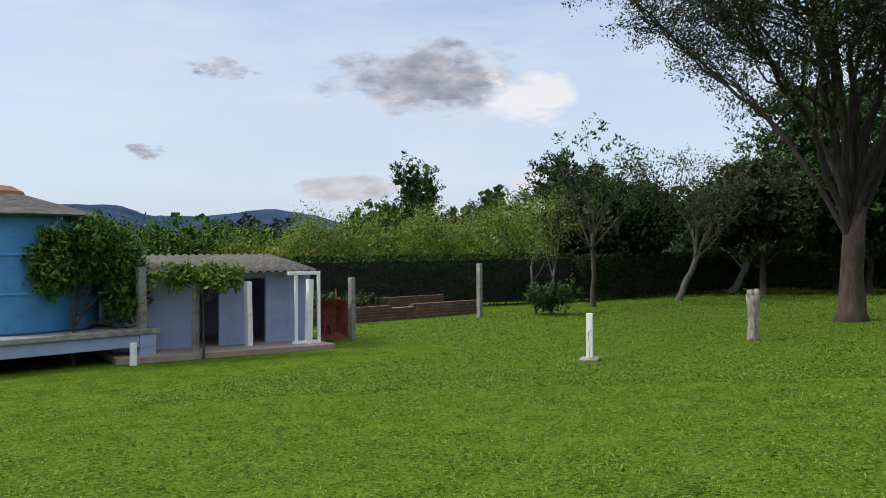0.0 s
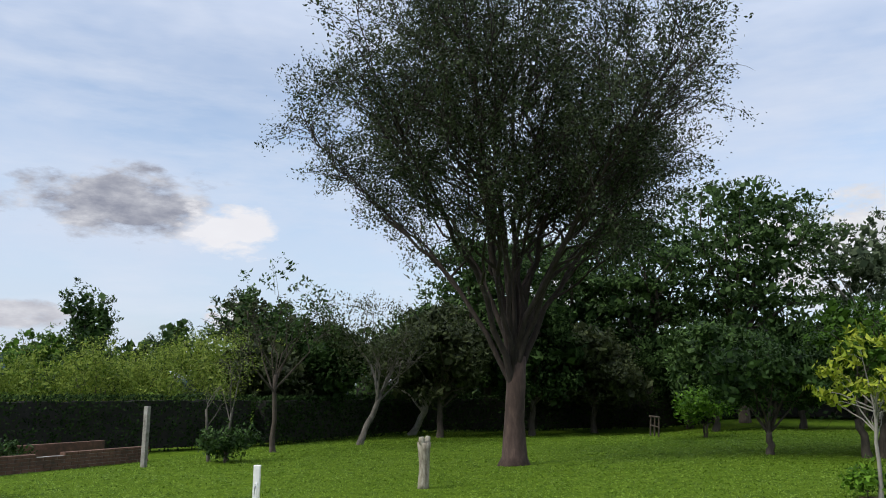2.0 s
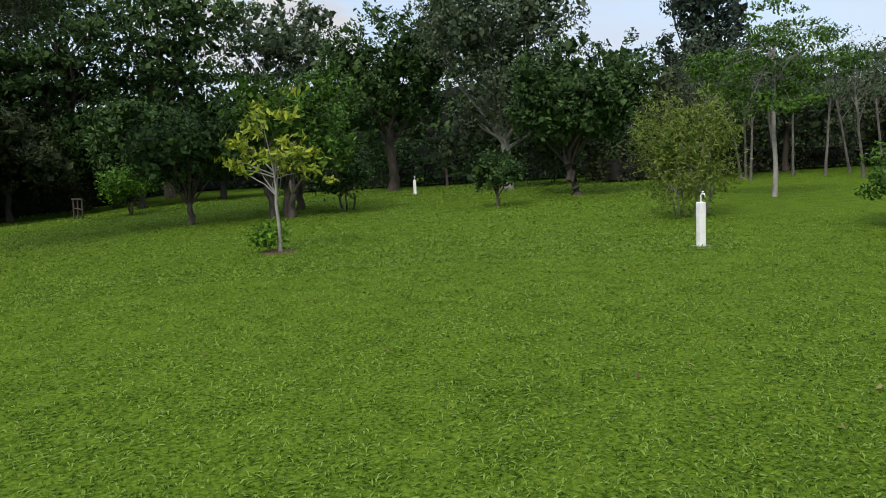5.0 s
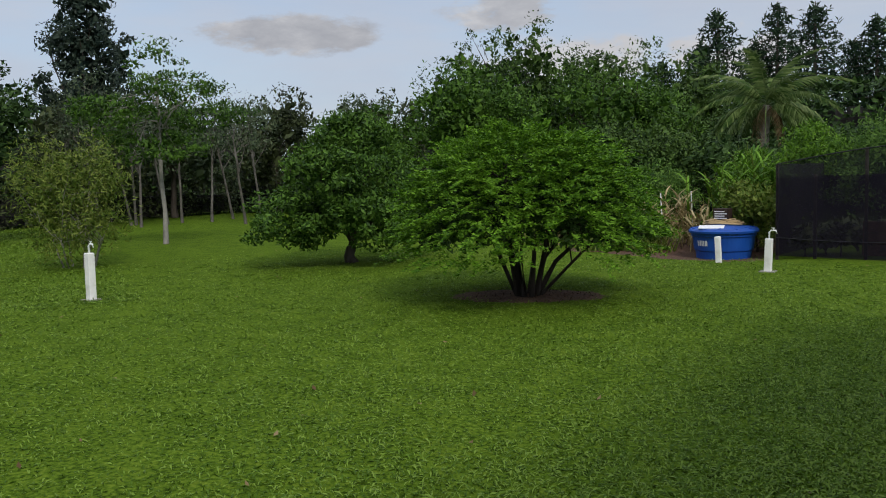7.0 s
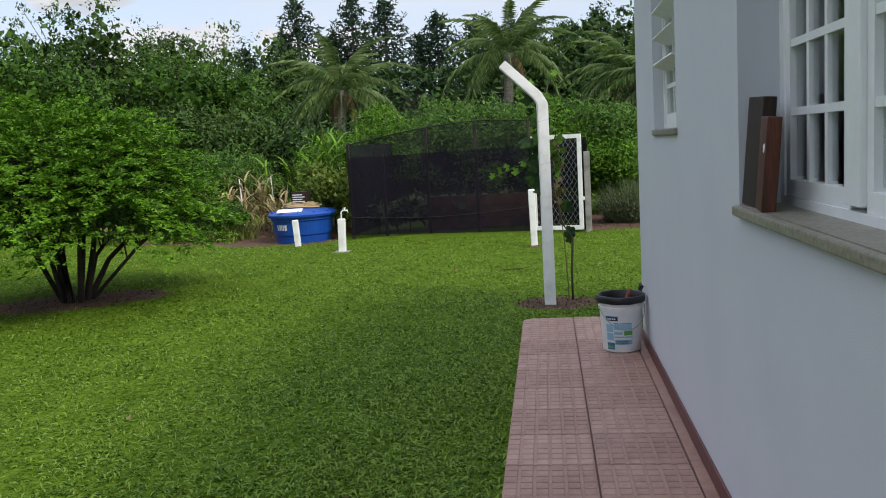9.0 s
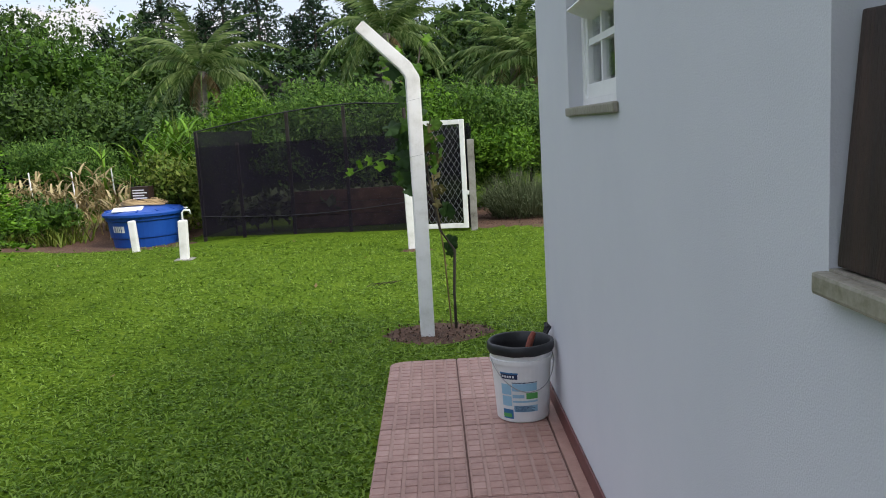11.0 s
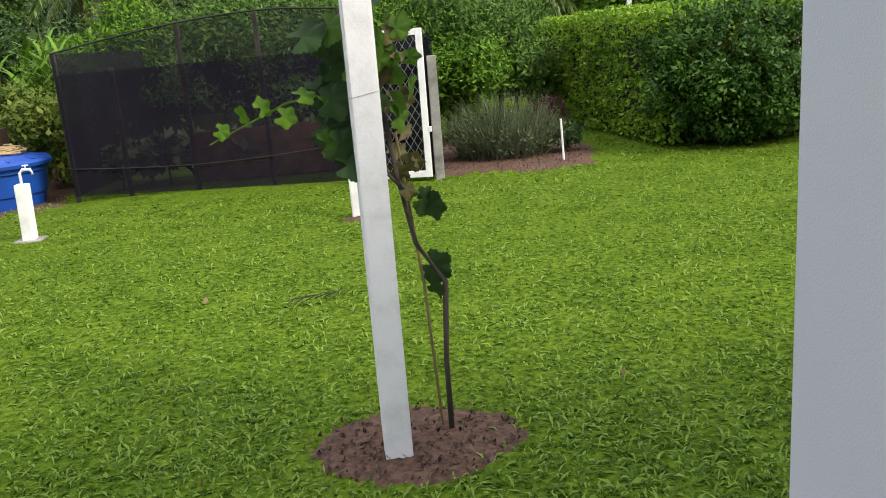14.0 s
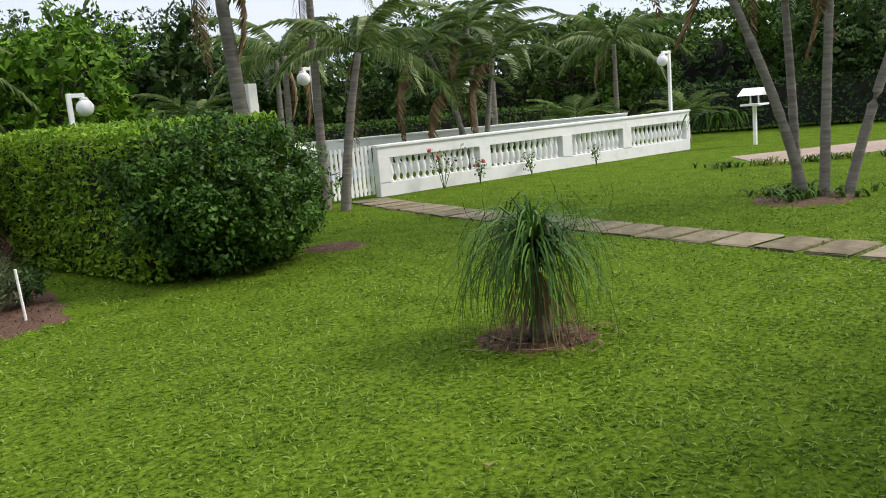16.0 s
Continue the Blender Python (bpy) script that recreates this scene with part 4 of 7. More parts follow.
# near bushes
def spray_bush(x, y, label, radius, top, skirt, sprays, leaflets, leaf, mat, seed, stems=16):
    """Umbrella-shaped bush: many stems fanning out under flat feathery sprays of small leaflets."""
    g = np.random.default_rng(seed)
    t = thing("bush", x, y, label, "bush")

    def cap(px, py):
        r = min(1.0, math.hypot(px, py) / radius)
        lump = 0.20 * noise.noise((px * 1.5, py * 1.5, seed)) + 0.12 * noise.noise((px * 3.7, py * 3.7, seed + 5.0))
        return skirt + (top - skirt) * (1 - r ** 2.6) ** 0.8 + lump

    for i in range(stems):
        bm = bmesh.new()
        a = 2.399 * i
        r = radius * (0.30 + 0.62 * ((i * 0.618) % 1.0))
        e = Vector((r * math.cos(a), r * math.sin(a), 0))
        e.z = cap(e.x, e.y) - 0.12
        b0 = Vector((0.13 * math.cos(a), 0.13 * math.sin(a), -0.04))
        m1 = b0.lerp(e, 0.30) + Vector((g.normal() * 0.09, g.normal() * 0.09, 0.04 + 0.08 * g.uniform()))
        m2 = b0.lerp(e, 0.65) + Vector((g.normal() * 0.06, g.normal() * 0.06, 0.02))
        tube(bm, [b0, m1, m2, e], [k_ * g.uniform(0.6, 1.15) for k_ in (0.044, 0.032, 0.018, 0.005)], 6, cap=False)
        for _ in range(7):
            p = m1.lerp(e, g.uniform(0.05, 0.85))
            q = Vector((p.x + g.normal() * 0.32 + 0.22 * math.cos(a), p.y + g.normal() * 0.32 + 0.22 * math.sin(a), 0))
            q.z = max(p.z + 0.12, cap(q.x, q.y) - g.uniform(0.05, 0.3))
            tube(bm, [p, p.lerp(q, 0.5) + Vector((0, 0, 0.05)), q], [0.012, 0.008, 0.003], 4, cap=False)
        part("stem", bm, M["darkbark"], t, "dark fanning stem", True)
    pts, face, along = [], [], []
    for i in range(sprays):
        a, r = g.uniform(0, 2 * math.pi), radius * math.sqrt(g.uniform(0, 1.0))
        px, py = r * math.cos(a), r * math.sin(a)
        depth = (0.0, 0.0, 0.12, 0.26, 0.42)[i % 5] * g.uniform(0.6, 1.4)
        pz = max(skirt * 0.72, cap(px, py) - depth)
        az = a + g.normal() * 0.7
        f = r / radius
        d = Vector((math.cos(az), math.sin(az), 0.80 - 0.80 * f + g.normal() * 0.22)).normalized()
        side = d.cross(Vector((0, 0, 1))).normalized()
        nrm = side.cross(d)
        ln = g.uniform(0.28, 0.55)
        sv = g.uniform(0.0, 1.0, leaflets)
        sg = np.where(g.uniform(0, 1, leaflets) < 0.5, -1.0, 1.0)
        wd = 0.085 * (1.15 - sv) * g.uniform(0.2, 1.0, leaflets)
        d_, s_, n_ = np.array(d), np.array(side), np.array(nrm)
        p = np.array((px, py, pz)) + sv[:, None] * ln * d_ + (sg * wd)[:, None] * s_ + g.normal(size=(leaflets, 3)) * 0.012
        p[:, 2] -= 0.22 * ln * sv ** 2
        pts.append(p)
        face.append(np.repeat(n_[None], leaflets, 0) * 0.6 + np.array((px, py, 0.0)) / radius * 0.7 + g.normal(size=(leaflets, 3)) * 0.35)
        along.append(d_ * 0.75 + sg[:, None] * s_ * 0.7)
    crown = link("crown", leaf_mesh("crown", np.concatenate(pts), leaf, mat, g, 0.42, 0.2, 0.0, None, np.concatenate(face), np.concatenate(along)), t)
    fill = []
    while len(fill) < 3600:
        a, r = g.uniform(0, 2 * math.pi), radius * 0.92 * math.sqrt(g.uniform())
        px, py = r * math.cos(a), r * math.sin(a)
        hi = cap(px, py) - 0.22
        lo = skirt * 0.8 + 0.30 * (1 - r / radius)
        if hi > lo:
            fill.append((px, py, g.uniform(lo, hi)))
    # inner leaves in a darker green than the crown, as its inside shade
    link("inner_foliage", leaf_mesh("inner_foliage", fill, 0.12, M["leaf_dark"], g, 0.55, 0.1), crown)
    return t


spray_bush(-6.25, 1.95, "broad flat-topped bush with fine bright leaves on many dark stems", 1.62, 2.18, 0.90, 1400, 54, 0.056, M["leaf_spray"], 131, 13)
tree("bush", -11.7, 4.7, "dense spreading bush with layered leaves touching the grass", "bush",
     [(0, 0, 1.6, 1.4, 1.4, 1.15), (0.6, 1.0, 1.1, 0.95, 1.0, 0.6), (-0.6, -1.1, 0.95, 0.95, 0.95, 0.55), (1.0, -0.4, 1.0, 0.85, 0.9, 0.6), (0, 0.2, 2.5, 0.85, 0.85, 0.5), (0.4, -0.8, 1.8, 0.7, 0.75, 0.5)],
     340, 70, 0.10, M["leaf_mid"], M["bark"], 0.11, 0.7, 132, spread=0.15, n_limbs=14, flat=0.6)
# tall trees beyond the vegetable plot
for i, (x, y, h, r, mat, lf) in enumerate(((-19.0, 27.5, 8.6, 4.6, "leaf_mango", 0.24), (-14.0, 30.0, 8.2, 4.2, "leaf_mango", 0.24), (-22.5, 29.0, 7.6, 3.6, "leaf_blue", 0.24), (-16.6, 17.6, 6.0, 2.6, "leaf_mid", 0.2), (-12.0, 20.5, 5.6, 2.9, "leaf_mid", 0.2),
                                           (-0.5, 38.0, 8.6, 4.6, "leaf_mango", 0.26), (5.5, 36.0, 9.4, 4.4, "leaf_dark", 0.26), (-10.0, 17.0, 3.2, 2.0, "leaf_mango", 0.18), (-6.5, 16.5, 2.3, 1.9, "leaf_dark", 0.18), (-24.5, 21.5, 5.4, 2.6, "leaf_mid", 0.2), (-8.8, 25.0, 5.0, 2.4, "leaf_dark", 0.2))):
    tree("tree", x, y, "broad dense mango tree with dark glossy crown" if mat in ("leaf_dark", "leaf_mango") else "leafy green tree with a rounded crown", "tree", dome(0.6, h, r, 9, 140 + i), 400 if h > 8 else 320 if h > 5.5 else 230, 50, lf * 0.76, M[mat], M["bark"], 0.22, h * 0.3, 150 + i, spread=0.36, n_limbs=8)


def conifer(x, y, h, r, seed):
    g = np.random.default_rng(seed)
    t = thing("conifer", x, y, "tall dark conifer with ragged spire", "conifer", "row of conifers")
    bm = bmesh.new()
    tube(bm, [(0, 0, -0.2), (0, 0, h * 0.5), (0, 0, h)], [0.22, 0.14, 0.03], 8)
    pts = []
    for k in range(84):
        f = k / 84
        z = h * (0.12 + 0.86 * f)
        rr = r * (1 - f) ** 0.62 * g.uniform(0.7, 1.25) + 0.15
        a = k * 2.4 + g.uniform(-0.3, 0.3)
        tube(bm, [(0, 0, z), (math.cos(a) * rr, math.sin(a) * rr, z - 0.12 * rr)], [0.035, 0.01], 4, cap=False)
        n = int(24 + 44 * rr / r)
        s = g.uniform(0.15, 1.05, n)[:, None]
        pts.append(np.c_[s * math.cos(a) * rr, s * math.sin(a) * rr, z - 0.12 * rr * s] + g.normal(size=(n, 3)) * (0.13 + 0.10 * rr / r))
    part("trunk", bm, M["bark"], t, smooth=True)
    link("crown", leaf_mesh("crown", np.concatenate(pts), 0.36, M["leaf_pine"], g, 0.3, 0.1, 0.2), t)


for i, (x, y, h, r) in enumerate(((-15.8, 45.0, 11.4, 2.9), (-12.9, 47.8, 11.8, 2.6), (-10.1, 44.3, 10.9, 2.7), (-7.2, 46.7, 10.2, 2.5), (-5.0, 49.0, 9.9, 2.4), (-1.5, 52.1, 10.8, 2.0), (-17.6, 47.5, 9.8, 1.9), (3.0, 50.0, 10.0, 1.9), (7.5, 47.0, 10.5, 2.4), (-14.3, 48.5, 9.6, 2.6), (-8.6, 48.5, 9.2, 2.6), (-3.2, 50.5, 9.4, 2.6), (-19.5, 45.5, 8.6, 2.6), (0.8, 47.5, 9.0, 2.5))):
    conifer(x, y, h, r * 1.3, 170 + i)


# palms: one frond mesh per look, laid out round the stem
def frond_mesh(name, length, arch, mat, pairs=34, leaflet=0.42, hang=0.35, seed=1):
    g = np.random.default_rng(seed)
    vs, fs = [], []

    def at(f):
        return Vector((length * f * (1 - 0.12 * f), 0, length * (0.42 * f - arch * f * f)))

    for i in range(12):
        a, b = at(i / 12), at((i + 1) / 12)
        w0, w1 = 0.022 * (1 - i / 12) + 0.005, 0.022 * (1 - (i + 1) / 12) + 0.005
        k = len(vs)
        vs.extend([a + Vector((0, w0, 0)), a - Vector((0, w0, 0)), b - Vector((0, w1, 0)), b + Vector((0, w1, 0)), a + Vector((0, 0, -w0)), b + Vector((0, 0, -w1))])
        fs.extend([(k, k + 1, k + 2, k + 3), (k + 1, k + 4, k + 5, k + 2), (k + 4, k, k + 3, k + 5)])
    for i in range(pairs):
        f = 0.12 + 0.87 * i / pairs
        p = at(f)
        ln = leaflet * math.sin(math.pi * (0.18 + 0.74 * f)) * g.uniform(0.85, 1.15)
        for s in (1, -1):
            d = Vector((0.55, s * 0.8, 0.12 - hang * g.uniform(0.6, 1.4))).normalized()
            m = p + d * ln * 0.5
            e = p + d * ln + Vector((0, 0, -hang * ln * 0.5))
            w = Vector((0.026, 0, 0.010))
            k = len(vs)
            vs.extend([p - w * 0.6, p + w * 0.6, m + w, m - w, e])
            fs.extend([(k, k + 1, k + 2, k + 3), (k + 3, k + 2, k + 4)])
    return mesh(name, vs, fs, mat)


FROND = frond_mesh("frond", 3.1, 0.80, M["frond"], pairs=44, leaflet=0.50, hang=0.75, seed=2)
FROND_SMALL = frond_mesh("frond_small", 1.7, 0.75, M["frond"], pairs=30, leaflet=0.40, seed=3)
FROND_DRY = frond_mesh("frond_dry", 2.1, 1.15, M["frond_old"], leaflet=0.36, hang=0.8, seed=4)


def palm(x, y, h, label, stems, fronds, me, seed, radius=0.10, dry=0, scale=1.0, rise=(-15, 62), group=""):
    """stems: (dx, dy, lean_x, lean_y, height factor)."""
    g = np.random.default_rng(seed)
    t = thing("palm", x, y, label, "palm", group)
    for dx, dy, lx, ly, k in stems:
        hh = h * k
        bm = bmesh.new()
        rings = max(8, int(hh / 0.16))
        pts, rad = [(dx, dy, -0.1)], [radius * 1.5]
        for i in range(rings + 1):
            f = i / rings
            pts.append((dx + lx * f * (0.6 + 0.4 * f), dy + ly * f * (0.6 + 0.4 * f), hh * f))
            rad.append(radius * (1.35 - 0.55 * f) * (1.0 if i % 2 else 0.93))
        tube(bm, pts, rad, 10)
        part("trunk", bm, M["palmbark"], t, smooth=True)
        for i in range(fronds + dry):
            old = i >= fronds
            a = 360 * i * 0.382 + g.uniform(-12, 12)
            f = i / max(1, fronds)
            tilt = rise[1] + (rise[0] - rise[1]) * f + g.uniform(-7, 7) if not old else -50 + g.uniform(-14, 10)
            ob = link("frond", FROND_DRY if old else me, t, "dry brown hanging frond" if old else "")
            s = scale * g.uniform(0.85, 1.12)
            ob.matrix_basis = pose(dx + lx, dy + ly, hh) @ pose(0, 0, 0, 0, 0, a) @ pose(0, 0, 0, 0, -tilt * 0.8, 0) @ Matrix.Diagonal((s, s, s, 1))
    return t


ONE = ((0, 0, 0.15, 0.1, 1.0),)
palm(-7.4, 20.0, 3.6, "coconut palm with broad arching green fronds", ONE, 26, FROND, 201, 0.16, dry=3, scale=0.82, rise=(-48, 84))
palm(-1.9, 20.8, 4.5, "coconut palm with broad arching green fronds", ONE, 26, FROND, 202, 0.16, dry=2, scale=0.85, rise=(-48, 84))
palm(1.9, 19.7, 3.5, "coconut palm with yellowing lower fronds", ONE, 22, FROND, 203, 0.16, dry=3, scale=0.8, rise=(-48, 84))
palm(2.8, 18.6, 3.1, "coconut palm with brown hanging dry fronds", ONE, 22, FROND, 204, 0.16, dry=5, scale=0.82, rise=(-48, 84))
palm(10.65, 4.37, 4.2, "clump of four leaning ringed palm trunks", ((-0.15, 0.12, -1.25, 1.15, 1.0), (0.05, -0.05, 0.35, 0.0, 1.0), (0.28, -0.28, 1.15, -1.0, 0.95), (0.55, 0.55, 0.0, 0.25, 0.9)), 9, FROND, 205, 0.055, dry=2, scale=0.85)
palm(6.7, 12.4, 4.3, "palm with thick pale ringed trunk behind the hedge", ((0, 0, -0.25, 0.0, 1.0),), 12, FROND, 206, 0.12, dry=2, scale=0.75)
palm(7.6, 11.6, 4.2, "slim palm with ringed grey trunk beside the gate", ((0, 0, 0.2, 0.1, 1.0), (0.05, -0.5, 0.4, -0.25, 0.62)), 11, FROND, 207, 0.07, dry=1, scale=0.65)
palm(9.0, 14.8, 2.9, "palm with pale trunk inside the fence", ((0, 0, 0.1, 0, 1.0),), 10, FROND, 208, 0.07, dry=1, scale=0.62)
palm(13.5, 13.9, 2.9, "cluster of slender palms with arching fronds", ((0, 0, -0.75, 0.55, 1.0), (0.15, 0, 0.05, 0.1, 1.15), (0.3, -0.1, 0.4, -0.1, 0.9), (-0.1, 0.1, -0.2, 0.2, 0.7)), 9, FROND_SMALL, 209, 0.06, dry=1)
palm(17.5, 17.0, 3.6, "palm with long drooping fronds in the garden", ONE, 14, FROND, 210, 0.08, dry=1, scale=0.8)
palm(21.5, 15.5, 3.0, "palm with long drooping fronds in the garden", ONE, 14, FROND, 211, 0.08, dry=1, scale=0.8)
palm(20.5, 12.4, 0.5, "low fan-like palm with upright fronds", ONE, 14, FROND_SMALL, 212, 0.1, scale=0.9, rise=(25, 75))
palm(18.3, 14.6, 0.5, "low fan-like palm with upright fronds", ONE, 14, FROND_SMALL, 213, 0.1, scale=1.0, rise=(25, 75))
palm(6.6, 14.3, 1.6, "young palm showing above the hedge", ONE, 12, FROND_SMALL, 214, 0.08, scale=0.75, rise=(5, 70))
palm(12.0, 20.0, 3.2, "palm with long drooping fronds in the garden", ONE, 13, FROND, 215, 0.08, dry=1, scale=0.75)

# garden behind the fence
for i, (x, y, h, r, mat) in enumerate(((6.2, 20.6, 5.0, 2.7, "leaf_bright"), (9.2, 22.5, 5.2, 2.4, "leaf_dark"), (3.2, 26.0, 6.8, 3.3, "leaf_dark"), (16.7, 35.5, 7.0, 4.0, "leaf_dark"), (10.5, 33.0, 7.4, 3.8, "leaf_mango"), (23.8, 28.6, 6.4, 3.6, "leaf_mid"), (29.0, 23.3, 5.6, 3.6, "leaf_mango"), (32.0, 14.4, 6.2, 3.6, "leaf_mid"), (33.0, 5.5, 5.4, 3.4, "leaf_mango"), (26.0, 18.0, 5.2, 2.8, "leaf_mid"), (20.0, 22.5, 4.6, 2.6, "leaf_dark"), (15.5, 24.5, 4.2, 2.4, "leaf_dark"), (27.5, 10.5, 5.4, 2.6, "leaf_dark"))):
    tree("tree", x, y, "bright layered garden tree behind the hedge" if mat == "leaf_bright" else "dense garden tree behind the white fence", "tree", dome(0.5, h, r, 8, 220 + i), 170, 50, 0.18, M[mat], M["bark"], 0.16, h * 0.35, 240 + i, spread=0.32, n_limbs=8, flat=0.7)


# ---- hedges ----
def hedge(name, a, b, width, h, label, leaves, leaf, mat, seed, rough=0.10, h2=None):
    """Clipped hedge from a to b: near-black core with inner shade in its colour, and a skin of leaves."""
    g = np.random.default_rng(seed)
    a, b = Vector((*a, 0)), Vector((*b, 0))
    d = (b - a)
    ln = d.length
    t = thing(name, a.x, a.y, label, "hedge", turn=math.degrees(math.atan2(d.y, d.x)))
    z0 = gz(a.x, a.y)
    h2 = h if h2 is None else h2
    bm = bmesh.new()
    n = max(4, int(ln / 0.5))
    for i in range(n):
        x0, x1 = ln * i / n, ln * (i + 1) / n
        f = (i + 0.5) / n
        q = a.lerp(b, f)
        zz = gz(q.x, q.y) - z0
        hh = h + (h2 - h) * f
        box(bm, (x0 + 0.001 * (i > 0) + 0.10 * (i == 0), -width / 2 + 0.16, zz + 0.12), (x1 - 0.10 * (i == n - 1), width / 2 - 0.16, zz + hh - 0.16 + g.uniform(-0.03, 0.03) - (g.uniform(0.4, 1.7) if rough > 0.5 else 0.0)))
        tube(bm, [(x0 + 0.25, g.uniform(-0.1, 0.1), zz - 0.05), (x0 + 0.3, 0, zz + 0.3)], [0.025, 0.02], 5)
    # solid near-black core: the shade between the leaves is in its colour
    part("core", bm, M["dark"], t, "near-black block and stems, inner shade put into colour")
    areas = np.array([ln * h, ln * h, ln * width, width * h, width * h])
    face = g.choice(5, leaves, p=areas / areas.sum())
    u, v = g.uniform(0, 1, leaves), g.uniform(0, 1, leaves)
    depth = np.abs(g.normal(size=leaves)) * 0.07 - rough * 0.4
    bulge = np.array([0.09 * noise.noise((uu * ln * 1.1, vv * 2.5, ff * 7.0)) + 0.05 * noise.noise((uu * ln * 3.1, vv * 6, ff * 7.0)) for uu, vv, ff in zip(u, v, face)])
    depth = depth - bulge
    x, y, z, out = np.zeros(leaves), np.zeros(leaves), np.zeros(leaves), np.zeros((leaves, 3))
    hl = h + (h2 - h) * u
    for k, (sx, sy) in enumerate(((0, -1), (0, 1))):
        s = face == k
        x[s], y[s], z[s], out[s, 1] = u[s] * ln, sy * (width / 2 - depth[s]), 0.05 + v[s] * (hl[s] - 0.05), sy
    s = face == 2
    x[s], y[s], z[s], out[s, 2] = u[s] * ln, (v[s] - 0.5) * width, hl[s] - depth[s], 1
    for k, sx in ((3, 0), (4, 1)):
        s = face == k
        hh = h if sx == 0 else h2
        x[s], y[s], z[s], out[s, 0] = sx * ln + (1 - 2 * sx) * depth[s], (u[s] - 0.5) * width, 0.05 + v[s] * hh, 2 * sx - 1
    fr = np.clip(x / ln, 0, 1)
    z += np.array([gz(a.x + d.x * f, a.y + d.y * f) - z0 for f in fr])
    link("foliage", leaf_mesh("foliage", np.c_[x, y, z], leaf, mat, g, 0.5, 0.15, 0, None, out * 0.7 + np.array((0, 0, 0.4))), t)
    return t


# these three hedge walls have the trees' shade in their leaf colour
hedge("hedge", (-11.0, -33.6), (-27.7, -27.0), 0.9, 1.85, "long dark clipped hedge wall along the plot's edge", 16000, 0.11, M["leaf_shaded"], 301)
hedge("hedge", (-28.0, -26.8), (-39.7, -25.4), 0.9, 1.8, "dark clipped hedge wall, deep shade in its leaf colour", 9000, 0.14, M["leaf_shaded"], 302)
hedge("hedge", (-40.0, -25.2), (-50.5, -12.0), 0.9, 1.8, "dark clipped hedge wall, deep shade in its leaf colour", 9000, 0.16, M["leaf_shaded"], 303)
hedge("hedge", (3.78, 8.1), (3.3, 14.5), 1.9, 1.70, "neatly clipped bright green garden hedge", 34000, 0.075, M["leaf_hedge"], 304)
tree("bush", 3.92, 8.05, "rounded dark glossy bush ending the clipped hedge", "bush", [(0, 0, 0.86, 1.12, 0.95, 0.86), (0.45, 0.1, 0.80, 0.82, 0.8, 0.74), (-0.45, 0.05, 0.90, 0.82, 0.9, 0.82), (0.1, 0.1, 0.55, 1.05, 0.85, 0.45)], 420, 80, 0.07, M["leaf_bush"], M["bark"], 0.04, 0.4, 305, spread=0.10, n_limbs=10, shell=0.7)
hedge("hedge", (12.0, 21.0), (22.0, 18.0), 1.2, 1.25, "low clipped hedge behind the pool fence", 7000, 0.13, M["leaf_mid"], 306)
hedge("hedge", (23.0, 15.5), (29.5, 4.0), 1.2, 1.5, "dark hedge at the far end of the garden", 7000, 0.15, M["leaf_dark"], 307)

# light shrubs rising behind the hedge wall
g = np.random.default_rng(310)
for i, (x, y, h, r) in enumerate(((-20.0, -36.5, 2.9, 1.8), (-22.6, -36.2, 3.7, 2.0), (-24.6, -35.0, 3.4, 1.9), (-26.6, -33.5, 4.0, 2.1), (-28.6, -31.8, 4.1, 2.0), (-30.2, -30.2, 4.4, 2.0), (-32.0, -29.0, 4.0, 1.9))):
    tree("shrub", x, y, "light yellow-green feathery shrub behind the hedge", "shrub", dome(0.4, h + 0.3, r, 6, 311 + i), 130, 44, 0.14, M["leaf_lime"], M["bark"], 0.06, 0.8, 320 + i, spread=0.28, n_limbs=8, aspect=0.28, group="light shrubs behind the hedge")
for i, (x, y, h, r, mat) in enumerate(((-36.2, -43.4, 7.9, 1.5, "leaf_dark"), (-36.4, -43.0, 5.6, 2.6, "leaf_dark"), (-39.5, -40.8, 6.2, 2.4, "leaf_dark"), (-35.2, -46.6, 5.4, 2.2, "leaf_mid"), (-42.0, -38.0, 6.0, 2.8, "leaf_dark"))):
    tree("tree", x, y, "dark rounded tree standing above the shrubs", "tree", dome(0.8, h + 0.4, r, 6, 331 + i), 110, 46, 0.24, M[mat], M["bark"], 0.15, 2.0, 340 + i, spread=0.32, n_limbs=7)
for i, (x, y, h, r) in enumerate(((-18.6, -39.8, 3.6, 3.2), (-15.0, -38.2, 3.2, 2.6), (-12.0, -39.0, 3.4, 2.8), (-22.0, -41.5, 3.2, 2.6), (-8.5, -37.5, 3.4, 2.6))):
    tree("tree", x, y, "spreading green tree behind the shed", "tree", dome(0.8, h + 0.4, r, 7, 351 + i), 130, 46, 0.17, M["leaf_mid"], M["bark"], 0.14, 1.2, 360 + i, spread=0.3, n_limbs=8)
g = np.random.default_rng(370)
bl = [(-100 + 14 * i + g.uniform(-4, 4), -118 - 2.3 * i + g.uniform(-8, 8), 2.2, 8, 7, g.uniform(2.6, 4.6)) for i in range(9)] + [(-150 + 20 * i, -60 - 12 * i, 2.4, 13, 10, g.uniform(3, 5)) for i in range(6)]
pts, _, out_ = crown_points(g, bl, 900, 14, 0.8)
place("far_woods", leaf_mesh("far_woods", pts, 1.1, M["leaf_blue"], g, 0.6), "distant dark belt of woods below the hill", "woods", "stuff")

